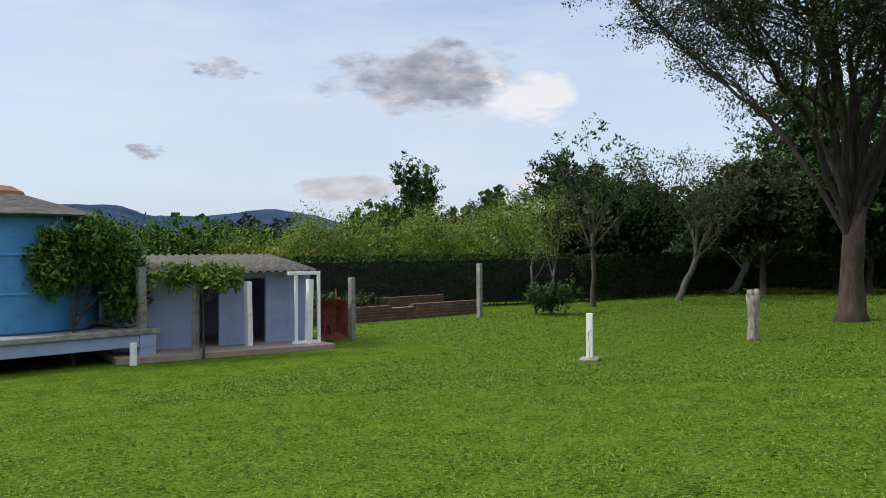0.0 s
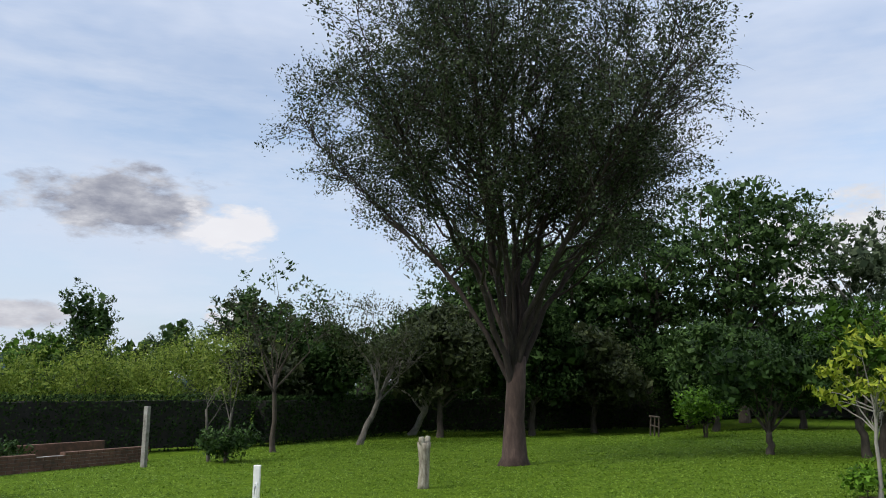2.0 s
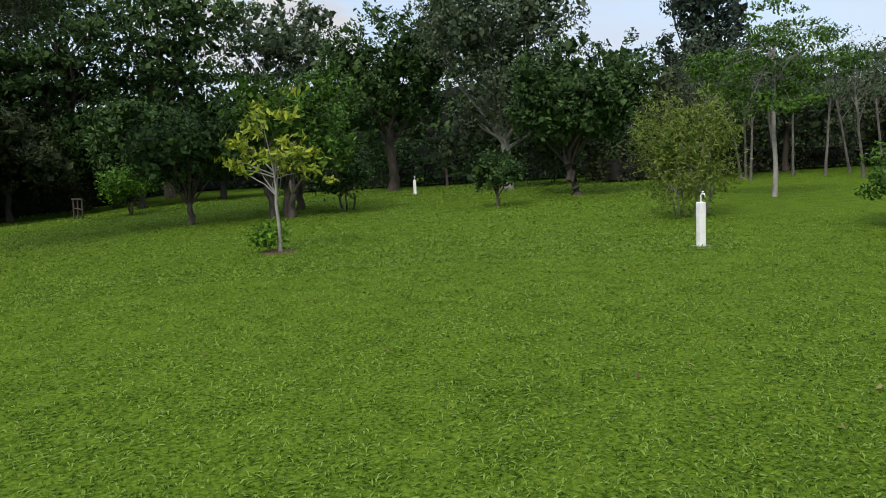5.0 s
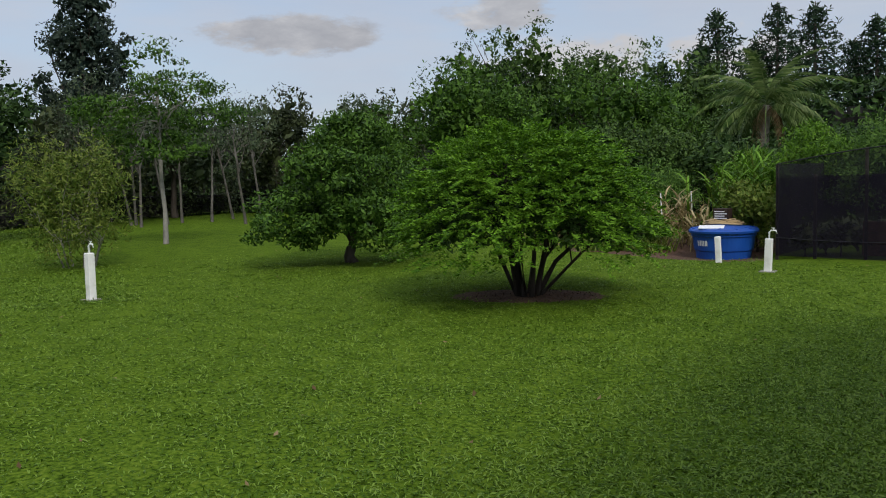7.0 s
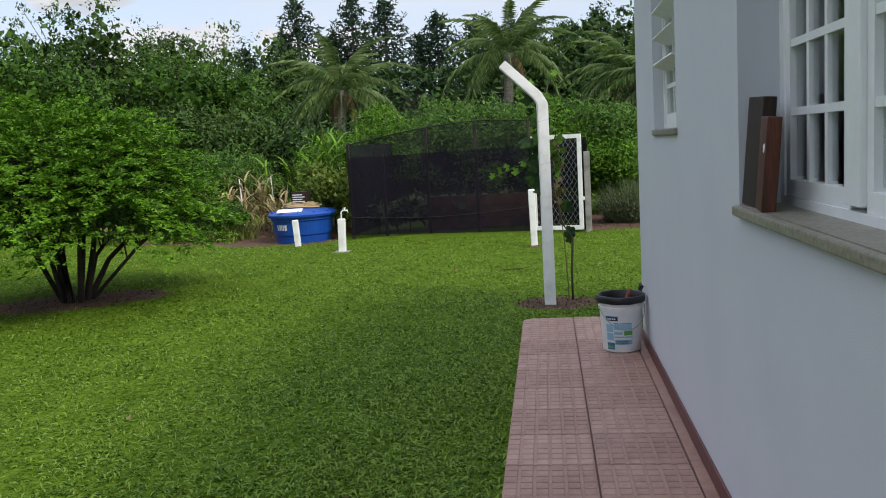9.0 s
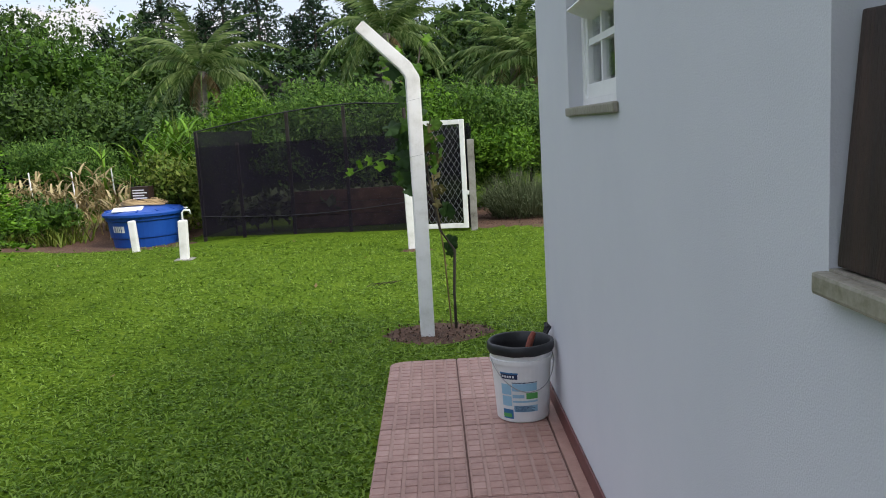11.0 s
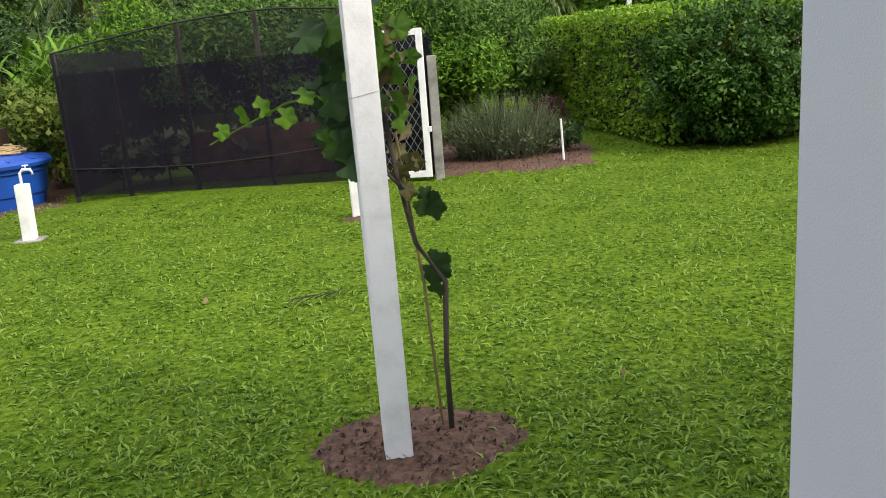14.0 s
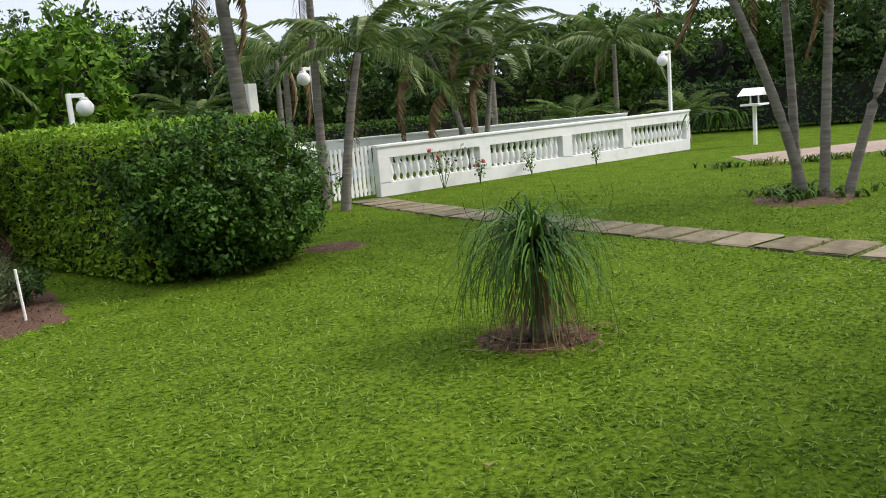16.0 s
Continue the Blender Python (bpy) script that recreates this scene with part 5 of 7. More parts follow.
# ---- soil patches ----
def soil(name, pts, label, z=0.006, seed=0, n=80):
    """A bare patch with a ragged edge over the lawn; pts: corner points, rounded off."""
    g = np.random.default_rng(seed)
    c = np.mean(pts, axis=0)
    ring = []
    k = len(pts)
    for i in range(n):
        f = i / n * k
        a, b = np.array(pts[int(f) % k]), np.array(pts[(int(f) + 1) % k])
        p = a + (b - a) * (f % 1)
        q = c + (p - c) * (1 + 0.10 * noise.noise((p[0] * 4, p[1] * 4, seed)) + 0.02 * g.normal())
        ring.append(q)
    vs = [(c[0], c[1], gz(*c) + z + 0.015)]
    for s in (0.35, 0.7, 1.0):
        for q in ring:
            w = c + (q - c) * s
            vs.append((w[0], w[1], gz(*w) + (z + 0.012 * g.uniform(0, 1) if s < 1 else -0.012)))
    fs = [(0, 1 + i, 1 + (i + 1) % n) for i in range(n)]
    for r in range(2):
        o = 1 + r * n
        fs += [(o + i, o + n + i, o + n + (i + 1) % n, o + (i + 1) % n) for i in range(n)]
    return place(name, mesh(name, vs, fs, M["soil"], True), label, "soil", "structure")


def disc(x, y, rx, ry, turn=0.0):
    t = radians(turn)
    return [(x + rx * math.cos(a) * math.cos(t) - ry * math.sin(a) * math.sin(t), y + rx * math.cos(a) * math.sin(t) + ry * math.sin(a) * math.cos(t)) for a in [2 * math.pi * i / 12 for i in range(12)]]


soil("soil_patch", disc(-6.25, 2.0, 1.25, 0.75, 20), "bare brown earth under the broad bush", seed=1)
soil("soil_patch", disc(-0.62, 0.9, 0.50, 0.38), "bare reddish earth round the white post", seed=2)
soil("soil_patch", disc(3.66, 3.28, 0.52, 0.46, -50), "earth ring with dry leaves round a ponytail palm", seed=3)
soil("soil_patch", [(-0.2, 7.25), (0.9, 7.15), (1.9, 7.15), (2.3, 8.6), (2.5, 10.6), (1.2, 11.2), (-0.2, 10.8)], "earth bed with mulch beside the net enclosure", seed=4, n=64)
soil("soil_patch", [(-4.3, 8.0), (-5.0, 7.7), (-6.5, 7.6), (-9.0, 8.0), (-9.5, 11), (-7, 13), (-4.6, 13)], "bare earth of the vegetable plot", seed=5, n=64)
soil("soil_patch", disc(-16.3, -7.1, 0.5, 0.4), "earth ring round the sapling", seed=6)
soil("soil_patch", disc(10.5, 4.5, 1.0, 0.8), "earth under the palm clump", seed=7)
soil("soil_patch", disc(5.3, 8.1, 0.5, 0.45), "bare earth at the hedge's end", seed=8)
soil("soil_patch", disc(-0.85, 5.4, 0.22, 0.16), "worn earth at the foot of a white post", seed=9, n=24)

# ---- white garden posts and taps ----


def tap(bm, x, y, z, out):
    tube(bm, [(x, y, z - 0.12), (x, y, z), (x + out * 0.03, y, z + 0.03), (x + out * 0.10, y, z + 0.03), (x + out * 0.115, y, z - 0.02)], [0.014, 0.014, 0.014, 0.014, 0.011], 8)
    tube(bm, [(x + out * 0.06, y, z + 0.03), (x + out * 0.06, y, z + 0.065)], [0.006, 0.006], 6)
    box(bm, (x + out * 0.06 - 0.028, y - 0.006, z + 0.062), (x + out * 0.06 + 0.028, y + 0.006, z + 0.074), bevel=0.003)


def tap_post(x, y, h, label, w=0.055, tilt=0.0):
    t = thing("garden_tap", x, y, label, "tap", "garden taps", turn=0)
    bm = box(bmesh.new(), (-w, -w, -0.1), (w, w, h), Matrix.Rotation(radians(tilt), 4, "Y"), bevel=0.012)
    part("post", bm, M["white"], t)
    bm = bmesh.new()
    dx = math.sin(radians(tilt)) * h
    tap(bm, dx, 0, h + 0.1, 1)
    part("tap", bm, M["trim"], t, "white plastic tap", True)
    bm = box(bmesh.new(), (-w * 2.2, -w * 2, -0.05), (w * 2.2, w * 2, 0.012), bevel=0.006)
    part("footing", bm, M["concrete"], t)


tap_post(-3.965, 5.80, 0.53, "white concrete garden tap post on the lawn", tilt=2)
tap_post(-12.03, -0.85, 0.70, "white concrete garden tap post on the lawn", tilt=1)
tap_post(-35.3, 0.3, 0.62, "white garden tap post far across the lawn")
for x, y, h, tl, lb in ((-5.2, 7.45, 0.48, -3, "short white post in front of the blue tank"), (-0.90, 5.48, 0.86, -1, "short white concrete post on the lawn")):
    t = thing("post", x, y, lb, "post")
    part("shaft", box(bmesh.new(), (-0.05, -0.05, -0.1), (0.05, 0.05, h), Matrix.Rotation(radians(tl), 4, "Y"), bevel=0.015), M["white"], t)
# tap with a bent pipe on its slab
t = thing("garden_tap", -12.87, -16.6, "white tap post with bent pipe on a concrete slab", "tap", turn=25)
part("post", box(bmesh.new(), (-0.055, -0.055, 0.03), (0.055, 0.055, 0.82), bevel=0.01), M["white"], t)
part("slab", box(bmesh.new(), (-0.2, -0.16, -0.05), (0.26, 0.16, 0.04), bevel=0.012), M["concrete"], t)
bm = tube(bmesh.new(), [(-0.075, 0.01, 0.04), (-0.075, 0.01, 0.50), (-0.05, 0.01, 0.54), (0.09, 0.01, 0.54), (0.11, 0.01, 0.51), (0.17, 0.01, 0.04)], [0.016] * 6, 8)
part("pipe", bm, M["trim"], t, smooth=True)
bm = bmesh.new()
tap(bm, 0.12, 0.0, 0.46, 0.5)
part("tap", bm, M["steel"], t, smooth=True)
# old post stump with forked top
t = thing("stump", -17.5, -15.56, "weathered pale wooden post stump with a forked top", "stump")
bm = bmesh.new()
tube(bm, [(0, 0, -0.1), (0.01, 0, 0.1), (-0.01, 0.01, 0.45), (0, 0, 0.8), (0, 0, 0.95)], [0.13, 0.12, 0.11, 0.13, 0.15], 12)
tube(bm, [(-0.07, 0.0, 0.86), (-0.11, 0.02, 0.98), (-0.15, 0.03, 1.06)], [0.08, 0.07, 0.055], 8)
tube(bm, [(0.06, 0.0, 0.88), (0.09, -0.02, 1.0), (0.1, -0.02, 1.06)], [0.08, 0.075, 0.06], 8)
part("trunk", bm, M["post_wood"], t, smooth=True)

# ---- big water tank on its stand ----
t = thing("water_tank", -6.2, -25.2, "large faded blue round water tank on a raised stand", "water tank", z=0.12)
bm = lathe(bmesh.new(), [(1.66, 0.0), (1.70, 0.04), (1.70, 0.66), (1.72, 0.70), (1.69, 0.74), (1.67, 1.34), (1.69, 1.38), (1.66, 1.42), (1.64, 2.06)], 40)
part("shell", bm, M["bluepaint"], t, smooth=False)
bm = lathe(bmesh.new(), [(1.86, 2.061), (1.88, 2.09), (0.7, 2.42), (0.35, 2.52), (0.12, 2.55)], 40)
part("roof", bm, M["fibre"], t, "weathered fibre roof")
bm = lathe(bmesh.new(), [(0.42, 2.50), (0.40, 2.56), (0.2, 2.66), (0.05, 2.68)], 16)
part("cap", bm, M["clay"], t, "brown cap on the roof")
bm = tube(bmesh.new(), [(-0.75, 1.2, 1.72), (-1.05, 1.9, 1.66)], [0.05, 0.05], 10)
part("pipe", bm, M["concrete"], t)
t = thing("tank_stand", -6.2, -25.2, "lilac concrete platform with dark space under it", "platform", z=gz(-6.2, -25.2))
sz = 0.12 - gz(-6.2, -25.2)
part("deck", box(bmesh.new(), (-2.0, -1.9, sz - 0.09), (6.0, 2.25, sz), bevel=0.01), M["concrete"], t)
part("beam", box(bmesh.new(), (-1.6, 2.02, sz - 0.32), (6.0, 2.2, sz - 0.092), bevel=0.01), M["shedwall"], t)
for px in (-1.92, 1.6, 5.0):
    part("leg", box(bmesh.new(), (px, 2.0, -0.15), (px + 0.32, 2.22, sz - 0.33), bevel=0.01), M["shedwall"], t)
part("pier", box(bmesh.new(), (-1.92, 2.0, sz - 0.329), (-1.602, 2.22, sz - 0.0925), bevel=0.008), M["shedwall"], t)
part("back_wall", box(bmesh.new(), (-2.0, -1.9, -0.2), (6.0, -1.75, sz - 0.092)), M["concrete"], t)
t = thing("pipe", -7.45, -22.55, "short cream pipe stub standing in the grass", "pipe")
part("tube", tube(bmesh.new(), [(0, 0, -0.05), (0, 0, 0.40)], [0.065, 0.06], 12), M["white"], t)
tree("vine", -6.75, -23.35, "dense climbing vine draped over the water tank", "vine", [(-0.1, 0, 1.95, 0.75, 0.35, 0.5), (-0.7, -0.1, 1.9, 0.7, 0.45, 0.5), (0.4, 0.0, 1.75, 0.32, 0.3, 0.5), (-1.0, -0.2, 1.35, 0.42, 0.4, 0.75), (-0.2, 0.05, 2.3, 0.7, 0.4, 0.3)], 190, 40, 0.11, M["leaf_mid"], M["bark"], 0.035, 1.0, 401, spread=0.12, n_limbs=14, droop=0.8)

# ---- shed ----
FL, FR = Vector((-7.7, -23.8, 0)), Vector((-11.55, -22.75, 0))
fd = (FR - FL)
flen = fd.length
FL, FR = FR, FL
fd = (FR - FL)
shed = thing("shed", FL.x, FL.y, "low lilac-painted shed with corrugated roof and dark doorways", "shed", z=-0.46, turn=math.degrees(math.atan2(fd.y, fd.x)))
# local x runs along the front, local -y is behind it
H = 1.56
part("floor_slab", box(bmesh.new(), (-0.1, -2.3, -0.05), (flen + 0.15, 1.05, 0.10), bevel=0.01), M["paving"], shed, "reddish cement floor")
doors = [(flen - 3.0, flen - 2.55), (flen - 2.02, flen - 1.55)]
xs = 0.0
for a, b in doors + [(flen, flen)]:
    part("wall", box(bmesh.new(), (xs, -0.10, 0.101), (a, 0.0, H)), M["shedwall"], shed)
    if b > a:
        part("lintel", box(bmesh.new(), (a, -0.098, H - 0.12), (b, -0.002, H)), M["shedwall"], shed)
    xs = b
part("wall", box(bmesh.new(), (0.0, -2.2, 0.101), (0.10, -0.101, H)), M["shedwall"], shed)
part("wall", box(bmesh.new(), (flen - 0.10, -2.2, 0.101), (flen, -0.101, H)), M["shedwall"], shed)
part("wall", box(bmesh.new(), (0.101, -2.2, 0.101), (flen - 0.101, -2.1, H + 0.1)), M["shedwall"], shed)
vs, fs = [], []
NC = 150
for i in range(NC + 1):
    x = 0.15 + (flen + 0.25) * i / NC - 0.2 + 0.02
    z = 0.028 * math.sin(2 * math.pi * x / 0.177)
    for y, zz in ((0.45, H + 0.03), (-1.1, H + 0.22), (-2.5, H + 0.36)):
        vs.extend([(x, y, zz + z), (x, y, zz + z - 0.008)])
for i in range(NC):
    o, p = 6 * i, 6 * i + 6
    for j in (0, 2):
        fs.append((o + j, p + j, p + j + 2, o + j + 2))
        fs.append((o + j + 1, o + j + 3, p + j + 3, p + j + 1))
    fs.append((o, o + 1, p + 1, p))
    fs.append((o + 4, p + 4, p + 5, o + 5))
link("roof", mesh("roof", vs, fs, M["fibre"], True), shed, "weathered corrugated fibre roof")
bm = bmesh.new()
fx = 0.06
for lo, hi in (((fx, 0.62, 0.1), (fx + 0.06, 0.68, H - 0.04)), ((fx + 0.50, 0.62, 0.1), (fx + 0.56, 0.68, H - 0.02)), ((fx, 0.62, H - 0.05), (fx + 0.7, 0.68, H + 0.02)), ((fx, 0.61, 0.1), (fx + 0.6, 0.69, 0.16))):
    box(bm, lo, hi, bevel=0.006)
part("door_frame", bm, M["trim"], shed, "white wooden door frame")
bm = lathe(bmesh.new(), [(0.10, 0.1), (0.11, 0.15), (0.11, 0.4), (0.09, 0.44)], 14, (flen - 2.8, -0.5))
part("gas_bottle", bm, M["rust"], shed, "rusty bottle inside the doorway")


def concrete_post(x, y, h, label, r=0.055, lean=0.0, mat="concrete", turn=0.0):
    t = thing("fence_post", x, y, label, "post", "old fence posts", turn=turn)
    bm = box(bmesh.new(), (-r, -r, -0.2), (r, r, h), Matrix.Rotation(radians(lean), 4, "Y"), bevel=0.014)
    part("shaft", bm, M[mat], t)


concrete_post(-7.94, -23.15, 1.72, "grey weathered post beside the shed", 0.075, 1)
concrete_post(-8.82, -22.8, 1.40, "grey weathered post in front of the shed", 0.055, -1, turn=20)
concrete_post(-10.0, -22.75, 1.40, "pale weathered post in front of the shed", 0.06, 1, "white")
concrete_post(-11.06, -22.2, 1.42, "whitewashed post at the shed's corner", 0.06, -2, "white")
concrete_post(-12.83, -22.84, 1.40, "tall grey concrete fence post", 0.06, 1)
concrete_post(-19.3, -24.5, 1.62, "tall grey concrete fence post by the raised bed", 0.065, 0)
tree("sapling", -8.75, -22.4, "small pale-leaved vine tree over the shed's front", "sapling", [(0, 0, 1.55, 0.6, 0.45, 0.22), (0.35, -0.2, 1.6, 0.5, 0.4, 0.2), (-0.4, 0.1, 1.5, 0.45, 0.4, 0.2)], 40, 26, 0.12, M["leaf_bamboo"], M["bark"], 0.022, 1.3, 402, spread=0.11, n_limbs=10)

# ---- wheelbarrow tipped against the post ----
t = thing("wheelbarrow", -12.35, -23.0, "rusty red wheelbarrow tipped up against a fence post", "wheelbarrow", turn=-5)
bm = bmesh.new()
lo = [(-0.30, 0.02, 0.12), (0.30, 0.02, 0.12), (0.24, -0.22, 0.28), (-0.24, -0.22, 0.28)]
rim = [(-0.36, 0.16, 0.04), (0.36, 0.16, 0.04), (0.33, 0.10, 0.92), (-0.33, 0.10, 0.92)]
base = [(-0.22, -0.12, 0.2), (0.22, -0.12, 0.2), (0.24, -0.14, 0.72), (-0.24, -0.14, 0.72)]
rv, bv = [bm.verts.new(p) for p in rim], [bm.verts.new(p) for p in base]
for i in range(4):
    bm.faces.new((rv[i], rv[(i + 1) % 4], bv[(i + 1) % 4], bv[i]))
bm.faces.new(bv[::-1])
bmesh.ops.solidify(bm, geom=bm.faces[:], thickness=0.012)
part("tray", bm, M["rust"], t)
for s in (-1, 1):
    bm = tube(bmesh.new(), [(s * 0.10, -0.2, 0.08), (s * 0.22, -0.18, 0.45), (s * 0.28, -0.2, 0.9), (s * 0.29, -0.24, 1.15)], [0.018] * 4, 8)
    part("handle", bm, M["rust"], t)
    bm = tube(bmesh.new(), [(s * 0.22, -0.16, 0.62), (s * 0.24, -0.42, 0.66), (s * 0.2, -0.17, 0.82)], [0.014] * 3, 6)
    part("leg", bm, M["rust"], t)
wheel = part("wheel", bmesh.new(), M["black"], t)
bm = bmesh.new()
tube(bm, [(0.17 * math.cos(a), 0, 0.17 * math.sin(a)) for a in [2 * math.pi * i / 20 for i in range(21)]], [0.032] * 21, 8, cap=False)
tyre = link("tyre", bpy.data.meshes.new("tyre"), wheel)
bm.to_mesh(tyre.data)
bm.free()
tyre.data.materials.append(M["black"])
bm = tube(bmesh.new(), [(0, -0.025, 0), (0, 0.025, 0)], [0.13, 0.13], 20)
rimo = part("rim", bm, M["rust"], wheel)
wheel.matrix_basis = pose(0, -0.22, 0.2, 0, 0, 90)

# ---- raised brick bed by the hedge ----
bed = thing("raised_bed", -16.8, -26.2, "low mossy brick wall of an old raised bed", "wall", z=gz(-16.8, -26.2), turn=math.degrees(math.atan2(0.6, -7.3)))
for r in range(6):
    for c in range(19):
        x0 = -4.0 + c * 0.42 + (0.21 if r % 2 else 0)
        h = 0.46
        ob_z = -0.08 + r * 0.088
        if r == 5 and 9 < c < 12:
            continue
        bm = box(bmesh.new(), (x0, -0.1, ob_z), (x0 + 0.40, 0.1, ob_z + 0.078), bevel=0.006)
        part("brick", bm, M["brick"], bed)
part("mortar", box(bmesh.new(), (-3.98, -0.085, -0.1), (4.1, 0.085, 0.36)), M["concrete"], bed)
part("coping", box(bmesh.new(), (-0.2, 1.42, 0.0), (3.9, 1.6, 0.56), bevel=0.01), M["brick"], bed, "mossy brick rear wall")
tree("shrub", -15.8, -27.6, "low dark leaves growing in the raised bed", "shrub", [(0, 0, 0.5, 1.2, 0.6, 0.25), (-1.4, 0.2, 0.45, 1.0, 0.5, 0.22)], 50, 26, 0.14, M["leaf_dark"], M["bark"], 0.03, 0.3, 403, spread=0.14, n_limbs=6)
# far house roof, glimpsed over the hedge
t = thing("far_house", -35.8, -56.9, "far house with an orange clay roof", "house", z=-0.7, turn=35)
part("wall", box(bmesh.new(), (-2, -2, 0), (2, 2, 1.9)), M["white"], t)
bm = bmesh.new()
a = [bm.verts.new(p) for p in ((-2.4, -2.4, 1.9), (2.4, -2.4, 1.9), (2.4, 2.4, 1.9), (-2.4, 2.4, 1.9), (-1.2, 0, 2.5), (1.2, 0, 2.5))]
for f in ((0, 1, 5, 4), (2, 3, 4, 5), (1, 2, 5), (3, 0, 4), (3, 2, 1, 0)):
    bm.faces.new([a[i] for i in f])
part("roof", bm, M["clay"], t)
# little rustic frame under the trees
t = thing("rustic_frame", -38.8, -13.6, "rustic wooden frame standing under the trees", "frame", turn=20)
for x0, x1 in ((-0.9, -0.7), (-0.1, 0.1), (0.7, 0.9)):
    part("leg", tube(bmesh.new(), [(x0, 0, -0.05), (x1, 0, 0.85)], [0.04, 0.035], 7), M["bark"], t)
part("rail", tube(bmesh.new(), [(-0.95, 0, 0.84), (0.95, 0, 0.86)], [0.035, 0.035], 7), M["bark"], t)
part("rail", tube(bmesh.new(), [(-0.85, 0, 0.45), (0.85, 0, 0.43)], [0.03, 0.03], 7), M["bark"], t)

# ---- blue plastic tank and what lies on it ----
TX, TY = -5.50, 8.85
tz = gz(TX, TY) - 0.01
t = thing("plastic_tank", TX, TY, "blue round plastic water tank with lid", "water tank", z=tz, turn=-112)
t.scale.z = 1.18
bm = lathe(bmesh.new(), [(0.50, 0.0), (0.52, 0.02), (0.545, 0.16), (0.565, 0.17), (0.57, 0.19), (0.60, 0.40), (0.625, 0.41), (0.63, 0.47), (0.65, 0.48)], 48)
part("shell", bm, M["tankblue"], t, smooth=False)
bm = lathe(bmesh.new(), [(0.67, 0.465), (0.675, 0.50), (0.64, 0.53), (0.45, 0.565), (0.2, 0.585), (0.05, 0.59)], 48)
lid = part("lid", bm, M["tankblue"], t)
bm = bmesh.new()
for i in range(12):
    box(bm, (0.22, -0.012, 0.572), (0.58, 0.012, 0.588), Matrix.Rotation(2 * math.pi * i / 12, 4, "Z") @ Matrix.Translation((0, 0, 0.02)) @ Matrix.Rotation(radians(6), 4, "Y"))
part("rib", bm, M["tankblue"], lid)
# pale lettering blocks on the tank's side
for k, (a0, a1) in enumerate(((-17, -14.2), (-13, -12), (-10.8, -7.6), (-6.4, -3.6), (-2.4, 0.2), (1.6, 6.8))):
    bm = bmesh.new()
    n = 4
    for i in range(n):
        b0, b1 = radians(a0 + (a1 - a0) * i / n), radians(a0 + (a1 - a0) * (i + 1) / n)
        q = [bm.verts.new((r * math.cos(b), r * math.sin(b), z)) for b, r, z in ((b0, 0.588, 0.255), (b1, 0.588, 0.255), (b1, 0.601, 0.345), (b0, 0.601, 0.345))]
        bm.faces.new(q)
    part("lettering", bm, M["paper"], t, "white lettering block")
g = np.random.default_rng(404)
hose = thing("hose", TX - 0.02, TY + 0.08, "coiled straw-coloured hose lying on the tank lid", "hose", z=tz + 0.70)
for k in range(6):
    r = 0.36 - 0.025 * k
    pts = [(r * math.cos(a) * 1.1 + 0.03 * g.normal(), r * 0.75 * math.sin(a), 0.012 + 0.014 * k + 0.01 * math.sin(3 * a + k)) for a in [2 * math.pi * i / 26 for i in range(27)]]
    part("loop", tube(bmesh.new(), pts, [0.014] * 27, 6, cap=False), M["rope"], hose, smooth=True)
t = thing("paper_sheet", TX - 0.12, TY - 0.42, "white sheet lying on the tank lid", "sheet", z=tz + 0.665, turn=10)
part("sheet", box(bmesh.new(), (-0.24, -0.13, 0), (0.24, 0.13, 0.012), Matrix.Rotation(radians(10), 4, "X"), bevel=0.003), M["paper"], t)
t = thing("carton", TX - 0.10, TY + 0.30, "dark printed carton on the tank lid", "carton", z=tz + 0.70, turn=-8)
part("box", box(bmesh.new(), (-0.16, -0.1, 0), (0.16, 0.1, 0.30), bevel=0.004), M["wood_dark"], t)
for i in range(5):
    part("print", box(bmesh.new(), (-0.13 if i else -0.05, -0.103, 0.05 + 0.045 * i), (0.13 if i % 2 else 0.08, -0.1005, 0.07 + 0.045 * i)), M["paper"], t, "pale printed bars")


